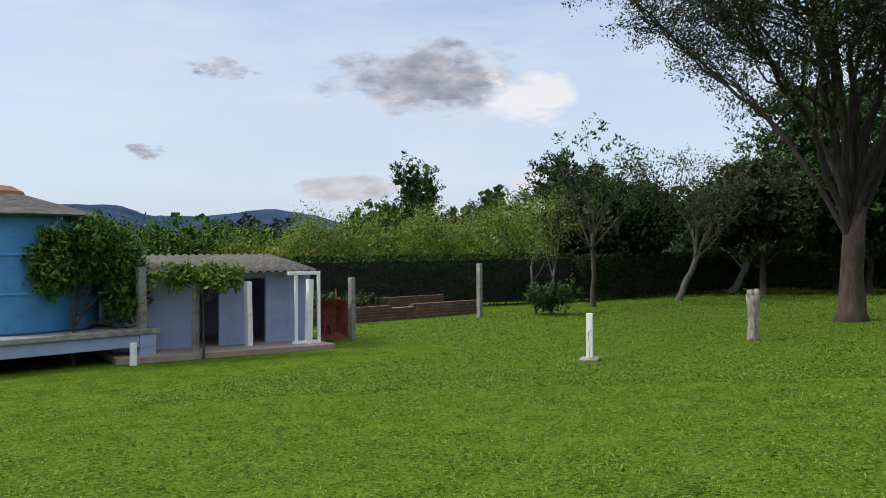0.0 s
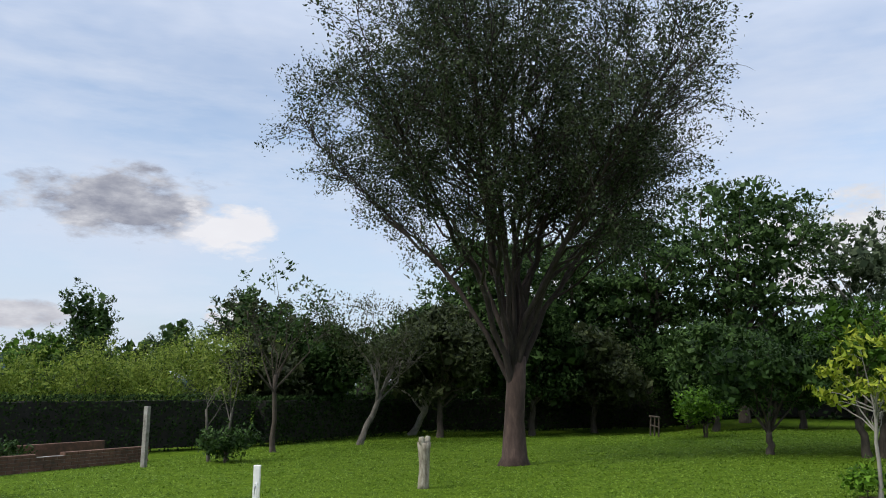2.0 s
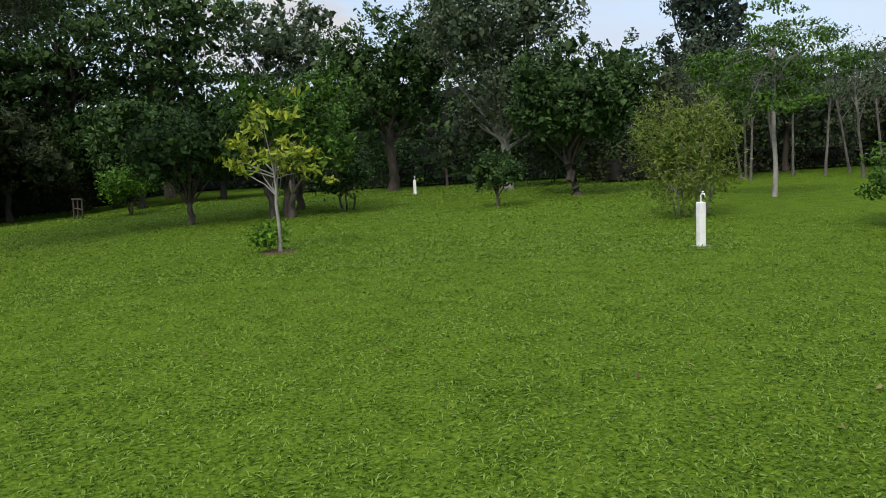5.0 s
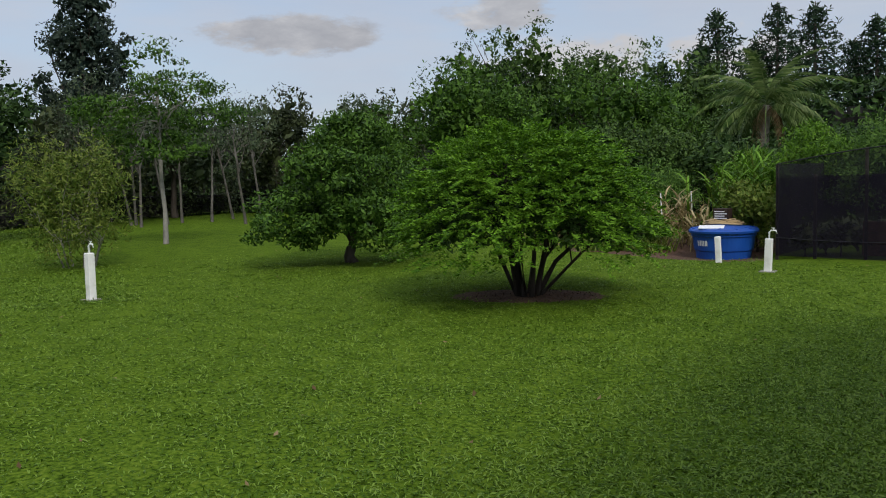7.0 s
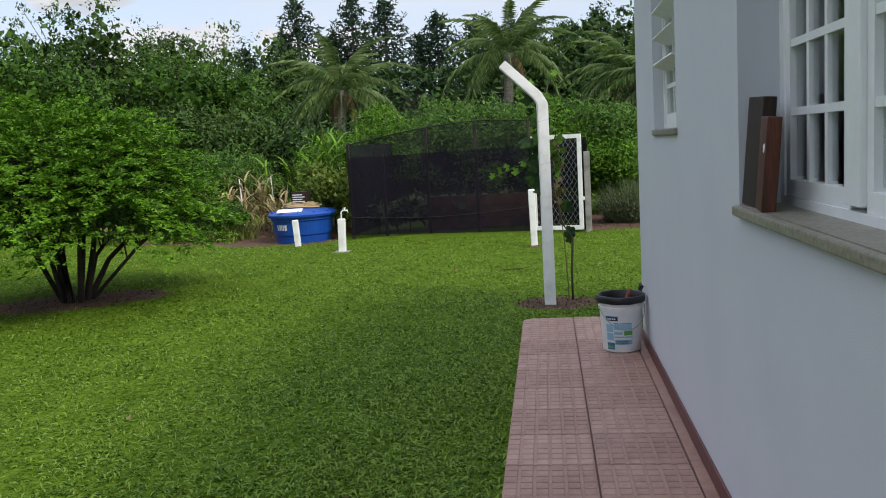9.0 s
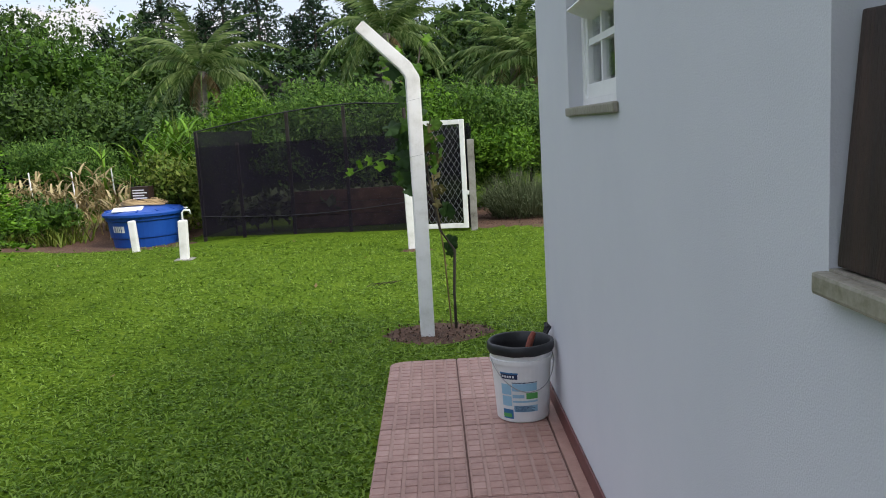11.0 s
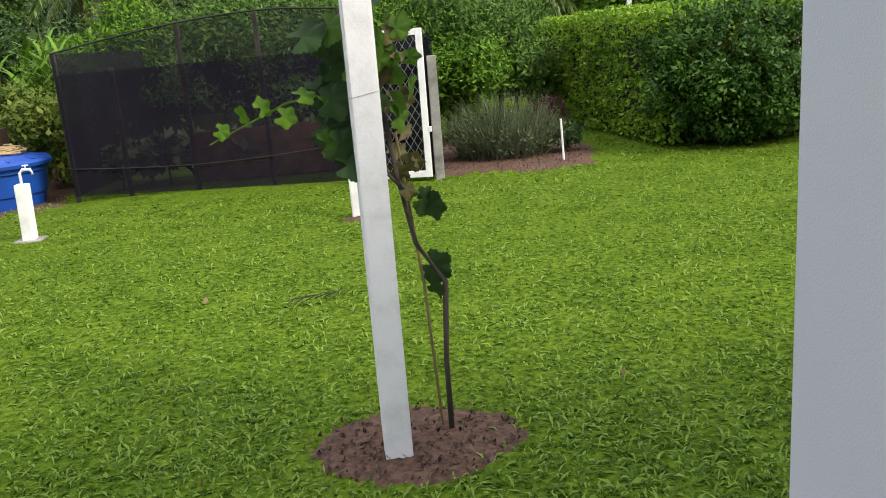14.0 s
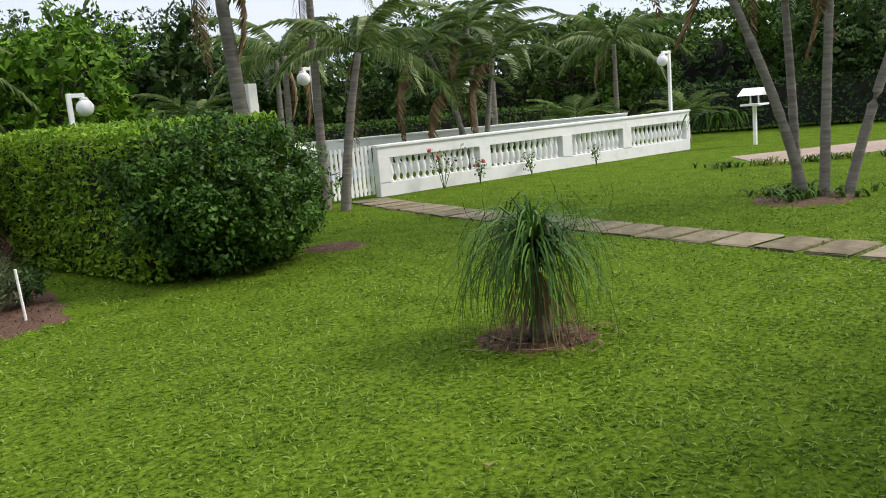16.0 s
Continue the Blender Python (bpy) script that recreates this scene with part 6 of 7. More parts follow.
# ---- vegetable plot plants ----
def reed(name, x, y, h, n, label, mat, seed, spread=0.35, width=0.05, stalk=True, droop=0.5, group=""):
    """Cane or maize-like tuft: stalks with long arching blades."""
    g = np.random.default_rng(seed)
    t = thing(name, x, y, label, "plant", group)
    vs, fs = [], []
    for i in range(n):
        bx, by = g.normal() * spread, g.normal() * spread
        hh = h * g.uniform(0.6, 1.1)
        lx, ly = g.normal() * 0.12 * h, g.normal() * 0.12 * h
        if stalk:
            bm = tube(bmesh.new(), [(bx, by, -0.03), (bx + lx * 0.5, by + ly * 0.5, hh * 0.5), (bx + lx, by + ly, hh * 0.85)], [0.014, 0.011, 0.005], 5)
            part("stalk", bm, M["straw"] if mat == "straw" else M["leaf_bamboo"], t)
        for k in range(7 if stalk else 3):
            f = g.uniform(0.15, 0.85) if stalk else 0.0
            p = Vector((bx + lx * f, by + ly * f, hh * f))
            a = g.uniform(0, 2 * math.pi)
            ln = h * g.uniform(0.3, 0.5) if stalk else hh
            d = Vector((math.cos(a), math.sin(a), 0))
            sd = Vector((-math.sin(a), math.cos(a), 0)) * width * 0.5
            o = len(vs)
            for j in range(5):
                s = j / 4
                q = p + d * ln * s * (0.8 if stalk else 0.55) + Vector((0, 0, ln * ((0.9 if stalk else 1.0) * s - droop * 1.2 * s * s)))
                w = (1 - s) ** 0.7 + 0.04
                vs.extend([q - sd * w, q + sd * w])
            for j in range(4):
                fs.append((o + 2 * j, o + 2 * j + 1, o + 2 * j + 3, o + 2 * j + 2))
    link("foliage", mesh("foliage", vs, fs, M[mat]), t)
    return t


g = np.random.default_rng(410)
for i in range(7):
    reed("cane", -5.9 + g.uniform(-0.5, 1.0), 11.3 + g.uniform(-0.6, 1.0), g.uniform(1.9, 2.5), 7, "tall green cane with long arching leaves", "leaf_bright", 411 + i, 0.22, 0.06, group="cane plants")
for i in range(24):
    x, y = -6.3 - g.uniform(0, 3.6), 9.7 + g.uniform(-0.6, 2.0)
    reed("maize", x, y, g.uniform(0.9, 1.35), 7, "dry straw-coloured maize stalks in the plot", "straw", 430 + i, 0.25, 0.05, group="dry maize")
for i in range(9):
    x, y = -6.9 - g.uniform(0, 2.6), 8.5 + g.uniform(-0.3, 1.2)
    reed("grass_tuft", x, y, g.uniform(0.5, 0.85), 22, "tuft of long pale green grass at the plot's edge", "leaf_bamboo", 450 + i, 0.16, 0.022, stalk=False, droop=0.45, group="grass tufts")
tree("shrub", -5.1, 9.9, "soft green leafy shrub beside the net", "shrub", dome(0.1, 1.5, 0.85, 6, 44), 80, 44, 0.10, M["leaf_bamboo"], M["bark"], 0.025, 0.4, 461, spread=0.13, n_limbs=8)
tree("shrub", -7.6, 9.3, "leafy green plants in the vegetable plot", "shrub", dome(0.0, 0.8, 0.8, 6, 45), 60, 40, 0.10, M["leaf_mid"], M["bark"], 0.02, 0.2, 462, spread=0.13, n_limbs=8)
tree("shrub", -9.0, 10.0, "leafy green plants in the vegetable plot", "shrub", dome(0.0, 1.0, 1.0, 6, 46), 60, 40, 0.12, M["leaf_mid"], M["bark"], 0.02, 0.2, 463, spread=0.14, n_limbs=8)
for k, (x, y) in enumerate(((-7.35, 10.6), (-8.3, 10.9), (-6.9, 11.4))):
    t = thing("stake", x, y, "thin white garden stake in the plot", "stake", "garden stakes")
    part("rod", tube(bmesh.new(), [(0, 0, -0.05), (-0.05, 0, 1.15)], [0.018, 0.014], 6), M["white"], t)
# big-leaved growth behind the net
for i, (x, y, h, r, mat) in enumerate(((-4.3, 11.8, 2.8, 1.0, "leaf_bright"), (-3.0, 11.5, 2.9, 1.1, "leaf_bright"), (-1.8, 11.4, 2.9, 1.1, "leaf_bright"), (-0.6, 11.0, 2.8, 1.1, "leaf_mid"), (0.5, 11.2, 2.5, 1.0, "leaf_bright"), (1.5, 12.2, 2.3, 1.1, "leaf_mid"), (0.6, 10.6, 1.6, 0.8, "leaf_dark"), (2.1, 14.2, 2.4, 1.0, "leaf_dark"), (-8.8, 14.0, 2.0, 1.4, "leaf_dark"), (-6.0, 14.2, 2.2, 1.3, "leaf_dark"))):
    tree("shrub", x, y, "tall leafy plants with star-shaped leaves behind the net", "shrub", dome(0.3, h, r, 6, 470 + i), 170, 70, 0.095, M["leaf_star" if i % 3 else "leaf_bright"], M["bark"], 0.04, 1.0, 480 + i, spread=0.2, n_limbs=9, aspect=0.3, flat=0.6)

# ---- net enclosure ----
NL, NR = Vector((-4.38, 8.3)), Vector((-0.97, 7.65))
net = thing("net_enclosure", NL.x, NL.y, "black shade-net enclosure round a small vegetable bed", "enclosure", z=0.0)


def ntop(f):
    return 1.70 + 0.30 * math.sin(min(1.0, f * 1.25) * math.pi / 2) - 0.05 * max(0, f - 0.8) * 5


def net_panel(a, b, z0, z1, mat, name, label, n=40, rows=8, flat=False):
    a, b = a - NL, b - NL
    side = Vector((-(b - a).y, (b - a).x)).normalized()
    vs, fs = [], []
    for i in range(n + 1):
        f = i / n
        p = a.lerp(b, f)
        lo, hi = z0(f), z1(f)
        for j in range(rows + 1):
            z = lo + (hi - lo) * j / rows
            s = 0.02 * noise.noise((f * 9, z * 3, 1.7)) + 0.008 * math.sin(f * 60)
            vs.append((p.x + side.x * s, p.y + side.y * s, z))
    for i in range(n):
        for j in range(rows):
            o = i * (rows + 1) + j
            fs.append((o, o + rows + 1, o + rows + 2, o + 1))
    return link(name, mesh(name, vs, fs, M[mat], True), net, label)


net_panel(NL, NR, lambda f: 0.0, lambda f: 1.45 + 0.06 * f, "net", "front_net", "dense black shade cloth")
net_panel(NL, NR, lambda f: 1.451 + 0.06 * f, ntop, "net_thin", "top_net", "thin see-through black net", rows=4)
BL, BR = Vector((-4.0, 11.0)), Vector((-0.4, 10.6))
net_panel(BL, NL, lambda f: 0.0, lambda f: 1.7, "net", "side_net", "dense black shade cloth", n=16)
net_panel(BR, BL, lambda f: 0.0, lambda f: 1.45, "net", "back_net", "dense black shade cloth", n=16)
net_panel(Vector((0.02, 7.2)), BR, lambda f: 0.0, lambda f: 1.55, "net", "side_net", "dense black shade cloth", n=16)
net_panel(NR, Vector((0.02, 7.5)), lambda f: 0.0, lambda f: 1.6, "net", "front_net", "dense black shade cloth behind the gate", n=8)
for f, h in ((0.0, 1.7), (0.2, 1.5), (0.45, 1.95), (0.72, 1.98), (1.0, 1.95)):
    p = NL.lerp(NR, f) - NL
    part("post", box(bmesh.new(), (p.x - 0.026, p.y + 0.05, -0.1), (p.x + 0.026, p.y + 0.10, h), bevel=0.006), M["bark"], net)
pts = [NL.lerp(NR, f) - NL for f in [i / 20 for i in range(21)]]
part("wire", tube(bmesh.new(), [(p.x, p.y - 0.01, ntop(i / 20)) for i, p in enumerate(pts)], [0.012] * 21, 6), M["black"], net)
part("wire", tube(bmesh.new(), [(p.x, p.y - 0.012, 0.34 + 0.10 * i / 20 - 0.08 * math.sin(math.pi * i / 20)) for i, p in enumerate(pts)], [0.006] * 21, 5), M["black"], net)
for k in range(3):
    a, b = NL.lerp(NR, 0.42) - NL, NR - NL
    part("board", box(bmesh.new(), (a.x, a.y + 0.5 - 0.03, 0.02 + 0.21 * k), (b.x + 0.5, a.y + 0.5 + 0.01, 0.22 + 0.21 * k), bevel=0.004), M["brick"], net, "brown board of the raised bed")
for k in range(9):
    x, y = -4.0 + 0.33 * k, 9.0 + 0.25 * math.sin(k * 2.1)
    tree("cabbage", x, y, "grey-green leafy vegetable plant inside the net", "plant", [(0, 0, 0.42, 0.24, 0.24, 0.2)], 14, 8, 0.17, M["lavender"], M["bark"], 0.015, 0.3, 500 + k, spread=0.08, n_limbs=5, twigs=0, aspect=0.6, group="vegetables in the net")

# ---- white gate of the enclosure ----
GL, GR = Vector((-0.92, 7.34)), Vector((-0.08, 7.17))
gd = GR - GL
gl_ = gd.length
gate = thing("gate", GL.x, GL.y, "white-framed chain-link gate, closed", "gate", z=0.04, turn=math.degrees(math.atan2(gd.y, gd.x)))
for lo, hi in (((0, -0.025, 0.0), (0.06, 0.025, 1.62)), ((gl_ - 0.07, -0.025, 0.0), (gl_, 0.025, 1.62)), ((0.061, -0.024, 1.55), (gl_ - 0.071, 0.024, 1.619)), ((0.061, -0.024, 0.001), (gl_ - 0.071, 0.024, 0.07))):
    part("rail", box(bmesh.new(), lo, hi, bevel=0.004), M["white"], gate)
bm = bmesh.new()
st = 0.085
for s in (1, -1):
    k = -2.0
    while k < 3.0:
        # each wire clipped to the frame
        pts_ = []
        for z in np.linspace(0.07, 1.55, 60):
            x = (z - 0.07) * s * 0.62 + k
            if 0.06 < x < gl_ - 0.07:
                pts_.append((x, 0.004 * s, z))
        if len(pts_) > 1:
            tube(bm, [pts_[0], pts_[-1]], [0.0028, 0.0028], 3, cap=False)
        k += st
part("chain_link", bm, M["steel"], gate, "galvanised chain-link mesh")
part("latch", box(bmesh.new(), (gl_ + 0.002, -0.03, 0.50), (gl_ + 0.03, 0.02, 0.56), bevel=0.004), M["white"], gate)
t = thing("fence_post", 0.0, 7.2, "weathered grey wooden gate post", "post")
part("shaft", box(bmesh.new(), (-0.045, -0.045, -0.1), (0.055, 0.055, 1.36), bevel=0.01), M["concrete"], t)

# ---- bent white post with grape vine ----
t = thing("concrete_post", -0.69, 0.82, "white concrete fence post with bent top", "post", turn=4)
bm = bmesh.new()
w = 0.052
prof = [(0, -0.25, w), (0, 1.92, w), (-0.05, 2.0, w * 0.98), (-0.36, 2.30, w * 0.85)]
rings = []
for i, (x, z, r) in enumerate(prof):
    nx_ = Vector((1, 0, 0)) if i < 2 else Vector((0.70, 0, 0.71)) if i == 3 else Vector((0.92, 0, 0.38))
    rings.append([bm.verts.new(Vector((x, 0, z)) + nx_ * sx * r + Vector((0, sy * r, 0))) for sx, sy in ((-1, -1), (1, -1), (1, 1), (-1, 1))])
for a, b in zip(rings, rings[1:]):
    for k in range(4):
        bm.faces.new((a[k], a[(k + 1) % 4], b[(k + 1) % 4], b[k]))
bm.faces.new(rings[0][::-1])
bm.faces.new(rings[-1])
bmesh.ops.bevel(bm, geom=[e for e in bm.edges], offset=0.008, segments=2, affect="EDGES")
part("shaft", bm, M["white"], t)
for z in (1.36, 1.76):
    bm = tube(bmesh.new(), [(sx * 0.0535, sy * 0.0535, z + 0.01 * sx) for sx, sy in ((-1, -1), (1, -1), (1, 1), (-1, 1), (-1, -1))], [0.0008] * 5, 4, cap=False)
    part("wire", bm, M["steel"], t)


def grape_leaf(name, mat):
    """A broad toothed leaf with a fold."""
    vs, fs = [(0, 0, 0)], []
    n = 46
    for i in range(n):
        a = 2 * math.pi * i / n
        r = 0.5 + 0.07 * math.cos(5 * a) + 0.022 * (-1) ** i
        if abs(a - math.pi) < 0.35:
            r *= 0.45
        vs.append((r * math.cos(a) + 0.1, r * math.sin(a), -0.22 * abs(r * math.sin(a)) - 0.3 * max(0, r * math.cos(a)) ** 2 + 0.05 * math.sin(5 * a + 1.0)))
    for i in range(n):
        fs.append((0, 1 + i, 1 + (i + 1) % n))
    return mesh(name, vs, fs, M[mat], True)


GRAPE = [grape_leaf("leaf", "vine_leaf"), grape_leaf("leaf", "leaf_bright"), grape_leaf("leaf", "leaf_mid"), grape_leaf("leaf", "leaf_withered")]
vine = thing("grape_vine", -0.47, 0.98, "young grape vine climbing the white post", "vine")
part("stem", tube(bmesh.new(), [(0, 0, -0.05), (0.0, 0, 0.3), (0.02, 0, 0.62), (-0.08, 0, 0.78), (-0.13, 0.0, 1.05), (-0.16, 0, 1.3), (-0.22, 0.05, 1.6), (-0.2, 0.0, 1.9), (-0.15, 0, 2.15)], [0.012, 0.011, 0.012, 0.010, 0.009, 0.011, 0.009, 0.007, 0.005], 7), M["bark"], vine, "brown woody stem", True)
part("shoot", tube(bmesh.new(), [(-0.1, 0, 0.98), (-0.2, -0.02, 1.1), (-0.25, -0.02, 1.16)], [0.007, 0.006, 0.005], 6), M["bark"], vine)
part("shoot", tube(bmesh.new(), [(-0.22, 0.05, 1.38), (-0.5, 0.0, 1.34), (-0.78, -0.05, 1.22)], [0.005, 0.004, 0.003], 5), M["leaf_bright"], vine)
part("stake", tube(bmesh.new(), [(-0.03, 0.03, -0.05), (-0.06, 0.03, 0.6), (-0.12, 0.03, 1.2)], [0.006, 0.006, 0.005], 6), M["straw"], vine)
g = np.random.default_rng(520)
for i in range(58):
    if i >= 46:
        x, y, z, s, k = -0.22 - 0.25 * g.uniform(-0.6, 1.0), 0.02 + g.normal() * 0.08, g.uniform(1.85, 2.25), g.uniform(0.07, 0.11), 1 if i % 2 else 2
    elif i < 30:
        x, y, z, s, k = -0.30 + g.normal() * 0.05, -0.02 + g.normal() * 0.08, g.uniform(1.12, 2.0), g.uniform(0.09, 0.145), 0 if g.uniform() < 0.8 else 2
    elif i < 36:
        f = (i - 30) / 6
        x, y, z, s, k = -0.36 - 0.45 * f, -0.05 + g.normal() * 0.02, 1.36 - 0.12 * f + g.normal() * 0.03, 0.06 + 0.02 * g.uniform(), 1
    elif i < 42:
        x, y, z, s, k = -0.10 + g.normal() * 0.04, 0.03 + g.normal() * 0.05, g.uniform(1.15, 1.6), g.uniform(0.08, 0.12), 2
    else:
        x, y, z, s, k = -0.06 + g.normal() * 0.05, g.normal() * 0.03, (0.62, 0.68, 0.92, 0.95)[i - 42], g.uniform(0.10, 0.13), 0
    ob = link("leaf", GRAPE[k], vine)
    ob.matrix_basis = pose(x, y, z, g.uniform(40, 110), g.uniform(-30, 30), g.uniform(-60, 60)) @ Matrix.Diagonal((s, s, s, 1))
for i in range(20):
    s = g.uniform(0.06, 0.11)
    ob = link("leaf", GRAPE[3 if i % 4 else 2], vine, "withered brown-green leaf" if i % 4 else "")
    ob.matrix_basis = pose(-0.11 + g.normal() * 0.045, 0.02 + g.normal() * 0.05, g.uniform(0.95, 1.62), g.uniform(40, 120), g.uniform(-40, 40), g.uniform(-90, 90)) @ Matrix.Diagonal((s, s * g.uniform(0.6, 1), s, 1))

# ---- bucket by the house corner ----
t = thing("bucket", -0.185, -1.14, "white paint bucket lined with a black bag, printed label", "bucket", z=0.0505, turn=0)
bm = lathe(bmesh.new(), [(0.128, 0.0), (0.134, 0.006), (0.152, 0.30), (0.160, 0.302), (0.161, 0.325), (0.154, 0.328), (0.156, 0.352), (0.163, 0.355), (0.163, 0.375)], 40)
bm.faces.ensure_lookup_table()
bm.faces.remove(bm.faces[-1])
part("body", bm, M["bucket"], t)
bm = bmesh.new()
prof = [(0.168, 0.352), (0.173, 0.372), (0.171, 0.398), (0.163, 0.404), (0.155, 0.398), (0.150, 0.345), (0.144, 0.29), (0.130, 0.16)]
n = 40
rr = [[bm.verts.new(((r + 0.004 * noise.noise((math.cos(2 * math.pi * k / n) * 3, math.sin(2 * math.pi * k / n) * 3, z * 30))) * math.cos(2 * math.pi * k / n), (r + 0.004 * noise.noise((math.cos(2 * math.pi * k / n) * 3, math.sin(2 * math.pi * k / n) * 3, z * 30))) * math.sin(2 * math.pi * k / n), z + 0.006 * noise.noise((math.cos(2 * math.pi * k / n) * 2, math.sin(2 * math.pi * k / n) * 2, 5)))) for k in range(n)] for r, z in prof]
for a, b in zip(rr, rr[1:]):
    for k in range(n):
        bm.faces.new((a[k], a[(k + 1) % n], b[(k + 1) % n], b[k]))
bm.faces.new(rr[-1])
bag = part("bag", bm, M["black"], t, "black plastic bag lining", True)
part("knot", tube(bmesh.new(), [(0.14, 0.10, 0.39), (0.16, 0.115, 0.43), (0.15, 0.13, 0.45)], [0.014, 0.02, 0.01], 8), M["black"], bag)
part("stick", tube(bmesh.new(), [(0.02, 0.02, 0.28), (0.06, 0.02, 0.40), (0.075, 0.02, 0.43)], [0.016, 0.018, 0.012], 8), M["rust"], t, "brown wooden handle end")
part("bail", tube(bmesh.new(), [(0.165 * math.cos(a), 0.165 * math.sin(a), 0.33 - 0.16 * math.sin((a - radians(-165)) / radians(170) * math.pi)) for a in [radians(-165 + 170 * i / 20) for i in range(21)]], [0.0025] * 21, 5), M["steel"], t)


def label_patch(a0, a1, z0, z1, mat, lift=0.0015, lb=""):
    bm = bmesh.new()
    n = 8
    q = []
    for i in range(n + 1):
        a = radians(a0 + (a1 - a0) * i / n)
        q.append([bm.verts.new(((0.1345 + 0.0182 * z / 0.30 + lift) * math.cos(a), (0.1345 + 0.0182 * z / 0.30 + lift) * math.sin(a), z)) for z in (z0, z1)])
    for u, v in zip(q, q[1:]):
        bm.faces.new((u[0], v[0], v[1], u[1]))
    part("label", bm, M[mat], t, lb)


label_patch(-140, -104, 0.232, 0.258, "navy", 0.0016, "dark blue logo block")
label_patch(-141, -103, 0.258, 0.266, "sticker_blue", 0.0016)
for k in range(5):
    label_patch(-136 + 5.5 * k, -132.5 + 5.5 * k, 0.240, 0.251, "paper", 0.0026, "white logo bar")
label_patch(-116, -66, 0.212, 0.216, "navy")
label_patch(-116, -66, 0.170, 0.210, "sticker_light")
label_patch(-88, -64, 0.128, 0.160, "sticker_green")
label_patch(-116, -92, 0.134, 0.152, "sticker_light")
label_patch(-116, -64, 0.110, 0.120, "sticker_light")
label_patch(-114, -64, 0.060, 0.094, "sticker_light")
label_patch(-140, -118, 0.150, 0.205, "sticker_light")
label_patch(-140, -118, 0.090, 0.142, "sticker_light")
label_patch(-140, -116, 0.022, 0.072, "sticker_blue")
label_patch(-140, -120, 0.030, 0.050, "sticker_green", 0.0024)
for k in range(6):
    label_patch(-113, -70 - 4 * (k % 3), 0.064 + 0.005 * k, 0.0662 + 0.005 * k, "navy", 0.0024)

# ---- boards leaning in the window ----
for x, y, wd, h, th, mat, lb, rz in ((0.032, -4.172, 0.16, 0.37, 0.045, "wood_dark", "dark old board leaning in the window reveal", 4), (0.022, -4.345, 0.14, 0.30, 0.045, "wood_red", "reddish wooden block standing on the sill", -6)):
    t = thing("board", x, y, lb, "board", z=W1[2] + 0.007, turn=rz)
    part("plank", box(bmesh.new(), (-th / 2, -wd / 2, 0), (th / 2, wd / 2, h), Matrix.Rotation(radians(4), 4, "Y") @ Matrix.Rotation(radians(2), 4, "X"), bevel=0.005), M[mat], t)
    if mat == "wood_red":
        part("paint_blot", lathe(bmesh.new(), [(0.016, 0), (0.012, 0.002)], 9), M["paper"], t, "blot of white paint").matrix_basis = pose(-0.0085, -0.045, 0.2, 0, -86, 0)

# ---- lavender, stake, ponytail palm ----
g = np.random.default_rng(540)
lav = thing("lavender", 0.95, 8.55, "grey-green lavender bush with stiff upright stems", "shrub")
vs, fs = [], []
for i in range(2600):
    a, r = g.uniform(0, 2 * math.pi), 0.80 * math.sqrt(g.uniform())
    bx, by = 0.75 * r * math.cos(a), 0.6 * r * math.sin(a)
    h = (0.98 - 0.36 * r) * (0.82 + 0.30 * noise.noise((bx * 4, by * 4, 2.0))) * g.uniform(0.45, 1.2)
    ex, ey = bx * 1.45 + g.normal() * 0.10, by * 1.45 + g.normal() * 0.10
    w = 0.006
    o = len(vs)
    q = g.uniform(0, math.pi)
    sx, sy = w * math.cos(q), w * math.sin(q)
    z0 = h * g.uniform(0.0, 0.55)
    vs.extend([(bx - sx, by - sy, z0), (bx + sx, by + sy, z0), (ex, ey, h)])
    fs.append((o, o + 1, o + 2))
tagged(link("stem_tuft", mesh("stem_tuft", vs, fs, M["lavender"]), lav), kind="stuff")
pts, mid, out_ = crown_points(g, [(0, 0, 0.28, 0.75, 0.6, 0.26)], 90, 40, 0.08)
link("foliage", leaf_mesh("foliage", pts[pts[:, 2] > 0.02], 0.06, M["lavender"], g, 0.25, 0.1), lav)
bm = bmesh.new()
for i in range(14):
    a = g.uniform(0, 2 * math.pi)
    tube(bm, [(0.1 * math.cos(a), 0.1 * math.sin(a), -0.03), (0.4 * math.cos(a), 0.35 * math.sin(a), 0.3)], [0.012, 0.006], 5, cap=False)
part("woody_base", bm, M["bark"], lav)
tree("shrub", 1.75, 8.45, "small dark green herb beside the lavender", "shrub", dome(0.0, 0.5, 0.3, 4, 47), 24, 26, 0.06, M["leaf_dark"], M["bark"], 0.01, 0.1, 541, spread=0.07, n_limbs=4)
tree("shrub", 1.9, 10.2, "dark red-leaved shrub at the foot of the hedge", "shrub", dome(0.1, 0.6, 0.3, 4, 48), 22, 26, 0.09, M["red_leaf"], M["bark"], 0.012, 0.2, 542, spread=0.1, n_limbs=5)
t = thing("stake", 1.545, 7.73, "thin white stake at the bed's edge", "stake")
part("rod", tube(bmesh.new(), [(0, 0, -0.05), (-0.02, 0.0, 0.50)], [0.014, 0.013], 8), M["white"], t)

